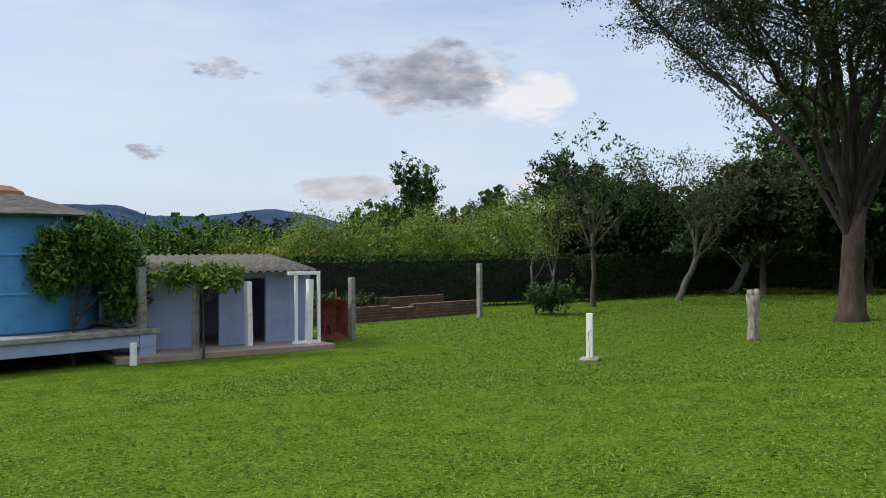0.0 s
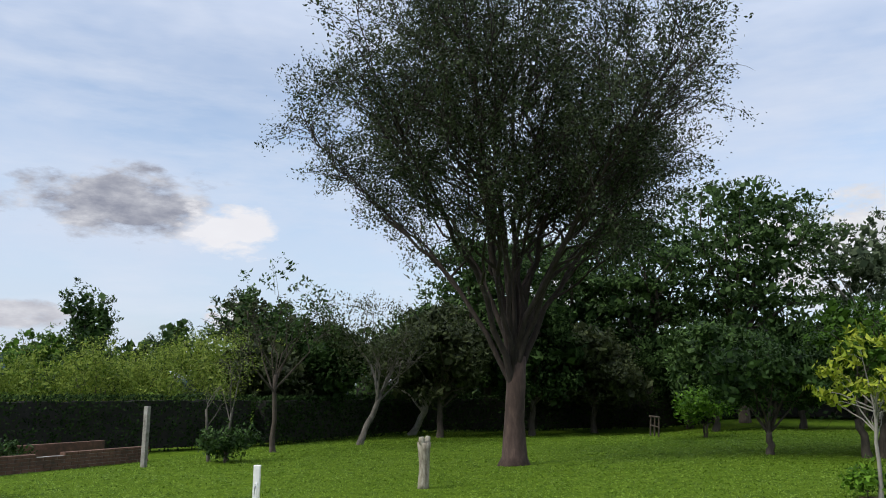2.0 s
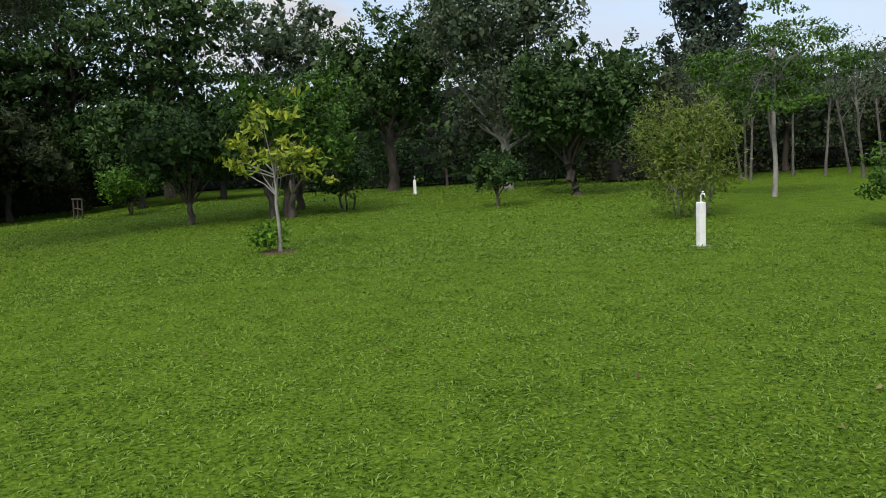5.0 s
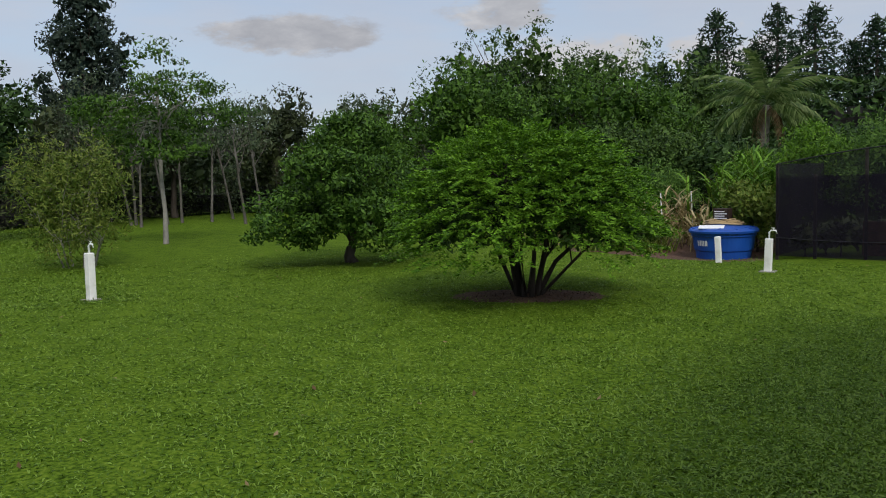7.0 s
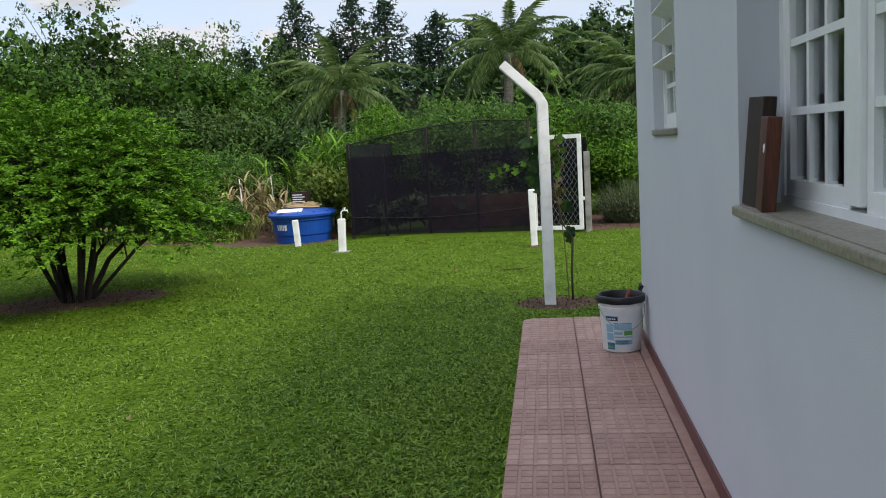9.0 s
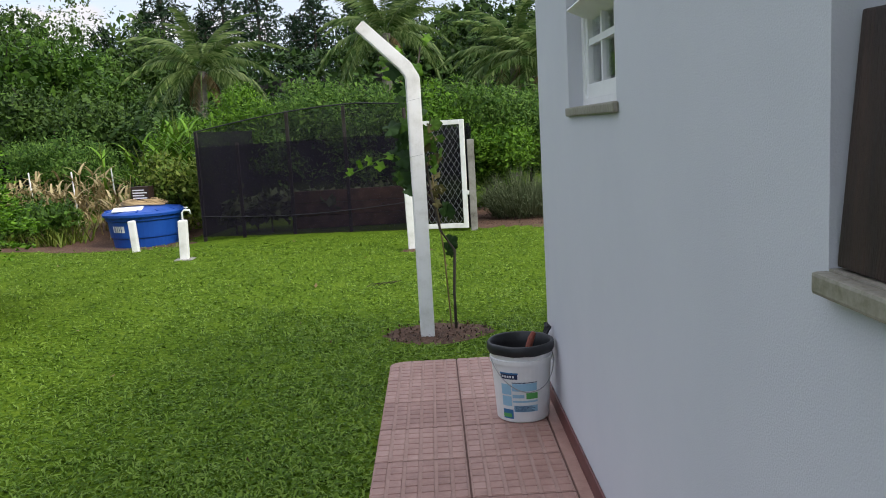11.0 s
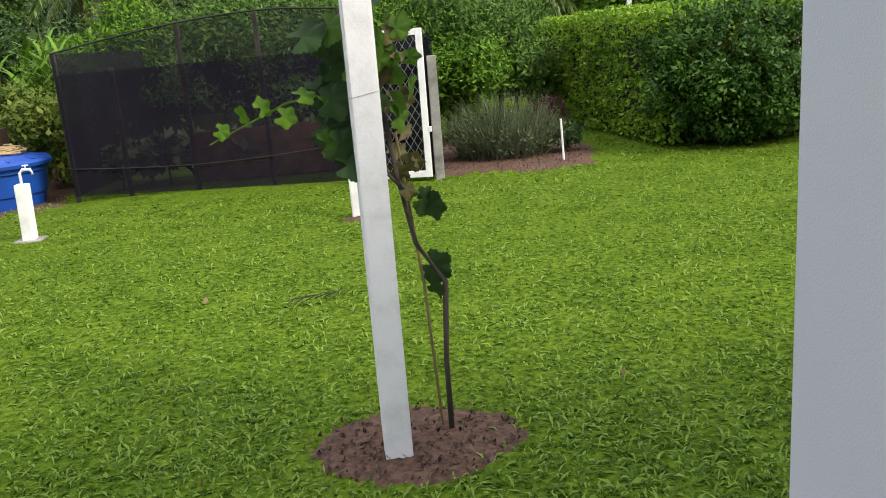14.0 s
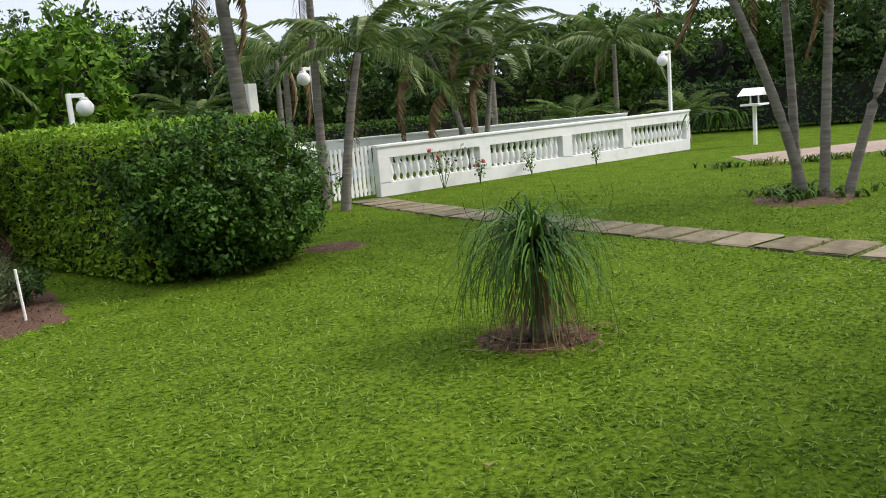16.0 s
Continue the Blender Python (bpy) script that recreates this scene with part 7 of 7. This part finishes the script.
pony = thing("ponytail_palm", 3.62, 3.22, "ponytail palm with long drooping grassy leaves", "ponytail palm")
part("trunk", tube(bmesh.new(), [(0, 0, -0.03), (0, 0, 0.08), (0.01, 0, 0.2), (0, 0.01, 0.45), (0, 0, 0.62)], [0.085, 0.07, 0.045, 0.032, 0.028], 12), M["palmbark"], pony, smooth=True)
g = np.random.default_rng(550)
vs, fs = [], []
for i in range(430):
    a = g.uniform(0, 2 * math.pi)
    up = g.uniform(0.1, 0.75)
    reach = g.uniform(0.25, 0.76)
    end = g.uniform(0.0, 0.38) if g.uniform() < 0.68 else g.uniform(0.45, 1.1)
    d = Vector((math.cos(a), math.sin(a), 0))
    p0 = Vector((0, 0, g.uniform(0.50, 0.66)))
    p1 = p0 + d * reach * g.uniform(0.2, 0.6) + Vector((g.normal() * 0.05, g.normal() * 0.05, up * g.uniform(0.6, 1.2)))
    p2 = Vector((d.x * reach * 1.12 + 0.07 * g.normal(), d.y * reach * 1.12 + 0.07 * g.normal(), p0.z * 0.85 + up * 0.3))
    p3 = Vector((d.x * reach + 0.04 * g.normal(), d.y * reach + 0.04 * g.normal(), end))
    sd = Vector((-d.y, d.x, 0)) * 0.0105
    o = len(vs)
    for j in range(8):
        s = j / 7
        q = p0 * (1 - s) ** 3 + p1 * 3 * s * (1 - s) ** 2 + p2 * 3 * s * s * (1 - s) + p3 * s ** 3
        w = 1.0 - 0.9 * s
        vs.extend([q - sd * w, q + sd * w])
    for j in range(7):
        fs.append((o + 2 * j, o + 2 * j + 1, o + 2 * j + 3, o + 2 * j + 2))
link("foliage", mesh("foliage", vs, fs, M["leaf_pony"]), pony)
dry = bmesh.new()
vs, fs = [], []
for i in range(420):
    a, r = g.uniform(0, 2 * math.pi), g.uniform(0.06, 0.55)
    p = Vector((r * math.cos(a), r * math.sin(a), 0.03 + 0.03 * g.uniform()))
    d = Vector((g.normal(), g.normal(), 0.4 * g.uniform())) * 0.07
    if i >= 220:
        p = Vector((0.5 * r * math.cos(a), 0.5 * r * math.sin(a), g.uniform(0.22, 0.5)))
        d = Vector((0.6 * math.cos(a), 0.6 * math.sin(a), -1.4)) * g.uniform(0.10, 0.24)
    o = len(vs)
    sd = Vector((-d.y, d.x, 0)) * 0.07
    vs.extend([p - sd, p + sd, p + d])
    fs.append((o, o + 1, o + 2))
dry.free()
tagged(link("dry_leaves", mesh("dry_leaves", vs, fs, M["frond_old"]), pony, "dry brown leaves hanging and fallen round the trunk"), kind="stuff")


# ---- white balustrade, gate and lamps ----
def baluster_mesh():
    bm = lathe(bmesh.new(), [(0.045, 0.0), (0.045, 0.03), (0.028, 0.05), (0.030, 0.08), (0.052, 0.16), (0.055, 0.20), (0.045, 0.27), (0.026, 0.36), (0.024, 0.40), (0.040, 0.43), (0.045, 0.45), (0.045, 0.48)], 10)
    me = bpy.data.meshes.new("baluster")
    bm.to_mesh(me)
    bm.free()
    me.materials.append(M["balust"])
    me.shade_smooth()
    return me


BAL = baluster_mesh()


def balustrade(a, b, posts, label, z=0.0):
    a, b = Vector((*a, 0)), Vector((*b, 0))
    d = b - a
    ln = d.length
    t = thing("balustrade", a.x, a.y, label, "balustrade", z=z, turn=math.degrees(math.atan2(d.y, d.x)))
    part("plinth", box(bmesh.new(), (0, -0.09, -0.15), (ln, 0.09, 0.26), bevel=0.008), M["balust"], t)
    part("rail", box(bmesh.new(), (0, -0.09, 0.721), (ln, 0.09, 0.93), bevel=0.008), M["balust"], t)
    part("coping", box(bmesh.new(), (-0.02, -0.115, 0.931), (ln + 0.02, 0.115, 0.98), bevel=0.01), M["balust"], t)
    edge = [0.0] + list(posts) + [ln]
    for k, p in enumerate(edge):
        part("pillar", box(bmesh.new(), (max(0, p - 0.14), -0.10, 0.261), (min(ln, p + 0.14) if p else 0.26, 0.10, 0.7205), bevel=0.004), M["balust"], t)
    for p, q in zip(edge, edge[1:]):
        n = max(3, int((q - p - 0.34) / 0.155))
        for i in range(n):
            ob = link("baluster", BAL, t)
            ob.matrix_basis = pose(p + 0.24 + (q - p - 0.44) * (i + 0.5) / n, 0, 0.2605) @ Matrix.Diagonal((1, 1, 0.958, 1))
    return t


balustrade((9.15, 12.1), (18.05, 10.9), (2.55, 4.85, 6.75), "white concrete balustrade round the pool", z=0.0)
balustrade((10.6, 17.1), (18.3, 12.9), (2.2, 4.4, 6.6), "white concrete balustrade on the pool's far side")
balustrade((8.35, 12.9), (10.3, 17.0), (2.2,), "white concrete balustrade beside the palms")
t = thing("garden_gate", 8.12, 12.16, "white slatted gate in the pool fence, closed", "gate", turn=0)
for i in range(10):
    part("slat", box(bmesh.new(), (0.03 + i * 0.1, -0.015, 0.05), (0.09 + i * 0.1, 0.015, 0.98), bevel=0.004), M["balust"], t)
for z in (0.12, 0.55, 0.9):
    part("rail", box(bmesh.new(), (0.0, 0.016, z), (1.0, 0.045, z + 0.06), bevel=0.004), M["balust"], t)
t = thing("pool_cover", 10.5, 13.3, "pale blue pool cover seen through the fence", "pool cover", z=0.3)
part("sheet", box(bmesh.new(), (-1.6, -0.02, 0), (-0.2, 0.02, 0.25), bevel=0.01), M["pool"], t)


def lamp(x, y, globe_z, arm, label):
    """White garden lamp: a square pole with a short arm and a hanging globe."""
    t = thing("garden_lamp", x, y, label, "lamp", "garden lamps")
    z = globe_z - gz(x, y)
    part("pole", box(bmesh.new(), (-0.035, -0.035, -0.1), (0.035, 0.035, z + 0.17), bevel=0.008), M["trim"], t)
    part("arm", box(bmesh.new(), (min(0.036 * (1 if arm > 0 else -1), arm), -0.03, z + 0.10), (max(0.036 * (1 if arm > 0 else -1), arm), 0.03, z + 0.165), bevel=0.008), M["trim"], t)
    bm = bmesh.new()
    bmesh.ops.create_uvsphere(bm, u_segments=20, v_segments=12, radius=0.135, matrix=Matrix.Translation((arm * 0.95, 0, z - 0.06)))
    part("globe", bm, M["balust"], t, "white opal globe", True)
    part("cap", lathe(bmesh.new(), [(0.07, z + 0.055), (0.07, z + 0.085), (0.04, z + 0.099)], 14, (arm * 0.95, 0)), M["trim"], t)


lamp(4.0, 12.95, 2.12, 0.24, "white garden lamp with round globe behind the hedge")
lamp(9.0, 13.7, 2.42, -0.22, "white garden lamp with round globe beside the palms")
lamp(17.75, 11.15, 2.28, -0.3, "white garden lamp with round globe by the fence")
lamp(14.9, 15.2, 2.05, -0.22, "white garden lamp with round globe inside the fence")
t = thing("white_column", 7.35, 13.3, "white square column showing between palm trunks", "column")
part("shaft", box(bmesh.new(), (-0.09, -0.09, -0.1), (0.09, 0.09, 2.3), bevel=0.01), M["balust"], t)
# bird table and swing frame far behind
t = thing("bird_table", 19.0, 9.6, "small white bird table on a post", "bird table")
part("post", box(bmesh.new(), (-0.04, -0.04, -0.1), (0.04, 0.04, 0.95), bevel=0.008), M["trim"], t)
part("tray", box(bmesh.new(), (-0.25, -0.25, 0.951), (0.25, 0.25, 1.0), bevel=0.008), M["trim"], t)
bm = bmesh.new()
a = [bm.verts.new(p) for p in ((-0.3, -0.3, 1.2), (0.3, -0.3, 1.2), (0.3, 0.3, 1.2), (-0.3, 0.3, 1.2), (0, -0.3, 1.38), (0, 0.3, 1.38))]
for f in ((0, 4, 5, 3), (1, 2, 5, 4), (0, 1, 4), (2, 3, 5), (3, 2, 1, 0)):
    bm.faces.new([a[i] for i in f])
part("roof", bm, M["trim"], t)
for sx in (-0.2, 0.2):
    part("strut", box(bmesh.new(), (sx - 0.015, -0.015, 1.001), (sx + 0.015, 0.015, 1.199)), M["trim"], t)

# roses along the fence
for i, (x, y, h) in enumerate(((10.35, 11.55, 0.75), (11.2, 11.4, 0.5), (12.6, 11.25, 0.45), (14.4, 10.95, 0.5))):
    g = np.random.default_rng(570 + i)
    t = thing("rose_bush", x, y, "thin rose bush with a few leaves and red blooms" if i < 2 else "low rose bush with a few leaves", "rose bush", "roses along the fence")
    bm = bmesh.new()
    tops = []
    for k in range(5):
        e = (g.normal() * 0.12, g.normal() * 0.12, h * g.uniform(0.7, 1.15))
        tube(bm, [(0, 0, -0.02), (e[0] * 0.4, e[1] * 0.4, e[2] * 0.5), e], [0.008, 0.006, 0.003], 5, cap=False)
        tops.append(e)
    part("stem", bm, M["leaf_mid"], t)
    c = np.array(tops)
    lp = (c[:, None, :] * g.uniform(0.4, 1.0, size=(1, 14, 1)) + g.normal(size=(len(c), 14, 3)) * 0.05).reshape(-1, 3)
    link("foliage", leaf_mesh("foliage", lp, 0.06, M["leaf_mid"], g, 0.6), t)
    for e in tops[: (2 if i < 2 else 0)]:
        bm = bmesh.new()
        bmesh.ops.create_icosphere(bm, subdivisions=2, radius=0.04, matrix=Matrix.Translation(e))
        for v in bm.verts:
            v.co += Vector((g.normal(), g.normal(), g.normal())) * 0.006
        part("bloom", bm, M["rose"], t)

# ---- ferns and low plants round the palm clump, paving beyond ----
reed("fern", 10.6, 4.6, 0.5, 60, "tuft of ferns at the foot of the palms", "leaf_mid", 590, 0.28, 0.05, stalk=False, droop=0.8)
reed("fern", 9.75, 5.35, 0.55, 36, "hanging fern growing on a palm trunk", "leaf_mid", 591, 0.12, 0.05, stalk=False, droop=1.1).location.z = 1.15
for i in range(9):
    reed("border_plant", 14.0 + 0.55 * i, 7.6 - 0.55 * i + 0.2 * math.sin(i * 3), 0.35, 26, "low strappy border plant beside the paving", "leaf_bamboo" if i % 2 else "leaf_mid", 600 + i, 0.2, 0.03, stalk=False, droop=0.6, group="border plants")
bm = bmesh.new()
ring = [(14.6, 7.2), (20.0, 4.0), (24.0, 1.0), (26.0, 3.5), (20.5, 6.2), (16.0, 8.6)]
top = [bm.verts.new((x, y, 0.012)) for x, y in ring]
low = [bm.verts.new((x, y, -0.05)) for x, y in ring]
bm.faces.new(top)
for i in range(len(ring)):
    bm.faces.new((low[i], low[(i + 1) % len(ring)], top[(i + 1) % len(ring)], top[i]))
me = bpy.data.meshes.new("pavement")
bm.to_mesh(me)
bm.free()
me.materials.append(M["paving"])
place("pavement", me, "pinkish paved drive across the garden", "paving", "structure")

# ---- dense belts closing the plot ----
hedge("tree_belt", (-61, -24), (-63, 12), 5.0, 7.4, "dense dark belt of trees closing the plot", 9000, 0.50, M["leaf_dark"], 701, rough=1.2)
hedge("tree_belt", (-62, 13), (-50, 40), 5.0, 6.6, "dense dark belt of trees closing the plot", 9000, 0.50, M["leaf_dark"], 702, rough=1.2)
hedge("tree_belt", (-49, 43), (-24, 42), 5.0, 4.5, "dense dark belt of trees closing the plot", 8000, 0.50, M["leaf_olive"], 703, rough=1.2)
hedge("tree_belt", (-24, 37), (14, 37), 5.0, 5.0, "dense dark belt of trees closing the plot", 14000, 0.45, M["leaf_dark"], 704, rough=1.2)
hedge("tree_belt", (14, 41), (36, 26), 5.0, 4.3, "dense dark belt of trees closing the garden", 9000, 0.45, M["leaf_dark"], 705, rough=1.2)
hedge("tree_belt", (36, 25), (38, -6), 5.0, 4.2, "dense dark belt of trees closing the garden", 9000, 0.45, M["leaf_dark"], 706, rough=1.2)
hedge("tree_belt", (-58, -14), (-50, -34), 4.0, 4.2, "dense dark belt of trees behind the shady hedge", 7000, 0.40, M["leaf_dark"], 707, rough=1.0)
hedge("tree_belt", (-16.5, 24.5), (9.0, 24.0), 3.0, 2.6, "thick dark undergrowth behind the vegetable plot", 9000, 0.26, M["leaf_dark"], 708, rough=0.8)
hedge("tree_belt", (-36, 24), (-18, 24.5), 3.0, 2.2, "thick grey undergrowth behind the grove", 7000, 0.26, M["leaf_grey"], 709, rough=0.8)
hedge("tree_belt", (-47, -3), (-42, 17), 3.0, 2.0, "thick dark undergrowth at the lawn's far edge", 8000, 0.26, M["leaf_dark"], 710, rough=0.8)
hedge("tree_belt", (-35, 9), (-36, 23), 2.0, 1.8, "thick grey undergrowth behind the grove", 6000, 0.22, M["leaf_olive"], 711, rough=0.8)

# ---- small repeated pieces ----
for r in range(31):
    for c in range(2):
        ob = link("tile", TILE_END if (r == 0 and c == 0) else TILE_ME, path)
        ob.matrix_basis = pose(-0.93 + c * 0.431, -0.001 - (r + 1) * 0.416, 0.0) @ Matrix.Diagonal((1, 0.966, 1, 1))
part("edge_strip", box(bmesh.new(), (-0.066, BACK, 0.0405), (-0.0125, -0.004, 0.0495)), M["tile"], path)

# ---- stepping slabs across the lawn ----
slabs = thing("stepping_path", 7.5, 6.0, "path of worn stone slabs across the lawn", "path", z=0, kind="structure")
line = [(8.6, 11.6), (8.35, 10.6), (7.95, 8.6), (7.68, 6.4), (7.50, 4.4), (7.35, 2.6), (7.3, -0.5)]
g = np.random.default_rng(800)
walked, k = 0.0, 0
for (xa, ya), (xb, yb) in zip(line, line[1:]):
    seg = math.hypot(xb - xa, yb - ya)
    while walked < seg:
        f = walked / seg
        x, y = xa + (xb - xa) * f, ya + (yb - ya) * f
        bm = box(bmesh.new(), (-0.34, -0.21, -0.04), (0.34, 0.21, 0.022 + 0.008 * g.uniform()), bevel=0.012)
        for v in bm.verts:
            v.co.x += 0.012 * g.normal()
            v.co.y += 0.010 * g.normal()
        ob = part("slab", bm, M["stone"], slabs)
        ob.matrix_basis = pose(x - 7.5, y - 6.0, 0.0, 0, 0, math.degrees(math.atan2(yb - ya, xb - xa)) + 90 + g.uniform(-4, 4))
        walked += 0.50
    walked -= seg

# ---- grass blades ----
g = np.random.default_rng(900)
N = 650000
px, py = g.uniform(-0.9, 0.0, N), g.uniform(-9.5, 0.6, N)
ang = g.uniform(0, 2 * math.pi, N)
dist = 1.0 + 15.0 * g.uniform(0, 1, N) ** 1.8
bx, by = px + dist * np.cos(ang), py + dist * np.sin(ang)
far = g.uniform(0, 1, N) < 0.20
fr_, fa_ = 13 + 30 * g.uniform(0, 1, N) ** 1.3, np.radians(g.uniform(150, 245, N))
bx, by = np.where(far, fr_ * np.cos(fa_), bx), np.where(far, -7.0 + fr_ * np.sin(fa_), by)
dist = np.where(far, fr_ + 4, dist)
ok = ~((bx > -0.95) & (by < 0.02) & (bx < 9)) & (by > -26) & ((by > -19.5) | (bx < -13))
for cx, cy, rx, ry in ((-0.62, 0.9, 0.46, 0.34), (-6.25, 2.0, 1.1, 0.62), (3.66, 3.28, 0.46, 0.42), (4.1, 10.5, 0.95, 3.0), (-7.2, 10.6, 2.6, 2.6)):
    ok &= ((bx - cx) / rx) ** 2 + ((by - cy) / ry) ** 2 > 1 + 0.25 * g.normal(size=N)
ok &= ~((by > 7.3) & (bx > -4.6) & (bx < 2.2))
patch = np.array([noise.noise((a * 0.8, b * 0.8, 3.0)) + 0.8 * noise.noise((a * 7.0, b * 7.0, 9.0)) for a, b in zip(bx, by)])
ok &= patch + 0.45 * g.normal(size=N) > -0.85
bx, by, patch, dist = bx[ok], by[ok], patch[ok], dist[ok]
n = len(bx)
bz = np.array([gz(a, b) for a, b in zip(bx, by)])
size = 1 + 0.03 * np.clip(dist - 3, 0, 12) + 0.05 * np.clip(dist - 15, 0, 30)
ln = (0.043 + 0.012 * np.clip(patch, -1, 1)) * g.uniform(0.55, 1.45, n) * size
az = g.uniform(0, 2 * math.pi, n)
el = np.radians(12 + 48 * g.uniform(0, 1, n) ** 1.4)
w = 0.0046 * g.uniform(0.7, 1.4, n) * size
hd = np.stack([np.cos(az), np.sin(az), np.zeros(n)], 1)
sd = np.stack([-np.sin(az), np.cos(az), g.normal(size=n) * 0.35], 1) * w[:, None]
upz = np.stack([np.zeros(n), np.zeros(n), np.sin(el)], 1)
b0 = np.stack([bx, by, bz - 0.004], 1)
mid_ = b0 + (hd * np.cos(el)[:, None] * 0.48 + upz * 0.62) * ln[:, None]
tip = b0 + (hd * (np.cos(el) + 0.12)[:, None] + upz * 0.66) * ln[:, None]
v = np.stack([b0, mid_ + sd, tip, mid_ - sd], 1).reshape(-1, 3)
me = bpy.data.meshes.new("grass")
me.vertices.add(4 * n)
me.vertices.foreach_set("co", v.astype(np.float32).ravel())
me.loops.add(4 * n)
me.loops.foreach_set("vertex_index", np.arange(4 * n, dtype=np.int32))
me.polygons.add(n)
me.polygons.foreach_set("loop_start", np.arange(0, 4 * n, 4, dtype=np.int32))
me.update(calc_edges=True)
me.materials.append(M["blade"])
place("grass", me, "short green lawn grass blades", "grass", "stuff")

# ---- fallen leaves on the lawn ----
g = np.random.default_rng(950)
spots = []
while len(spots) < 150:
    x, y = g.uniform(-16, 2.5), g.uniform(-17, 7)
    if not (x > -1.1 and y < 0.3):
        spots.append((x, y, gz(x, y) + 0.035))
place("fallen_leaves", leaf_mesh("fallen_leaves", spots, 0.05, M["frond_old"], g, 0.6, 3.0), "scattered dry yellow leaves on the lawn", "leaves", "stuff")
twig = thing("dead_twig", -1.15, 2.87, "dark dead twig lying on the lawn", "twig", turn=25)
for k in range(5):
    bm = tube(bmesh.new(), [(-0.16 + 0.06 * k, 0.01 * (k % 2), 0.035), (-0.10 + 0.06 * k, 0.03 - 0.015 * k, 0.055), (-0.02 + 0.06 * k, 0.01 + 0.012 * (k % 3), 0.05)], [0.004, 0.004, 0.002], 5)
    part("sprig", bm, M["darkbark"], twig)

# ---- chips and dry leaves on the bare earth ----
g = np.random.default_rng(960)
chips = []
for cx, cy, rx, ry, count in ((-0.62, 0.9, 0.44, 0.33, 420), (-6.25, 2.0, 1.1, 0.6, 700), (3.66, 3.28, 0.46, 0.4, 260), (1.0, 8.3, 1.1, 1.0, 900)):
    a, r = g.uniform(0, 2 * math.pi, count), np.sqrt(g.uniform(0, 1, count))
    chips += [(cx + rx * q * math.cos(p), cy + ry * q * math.sin(p), 0.022) for p, q in zip(a, r)]
place("mulch", leaf_mesh("mulch", chips, 0.024, M["mulch"], g, 0.6, 2.0), "dry chips and leaf litter on bare earth", "mulch", "stuff")
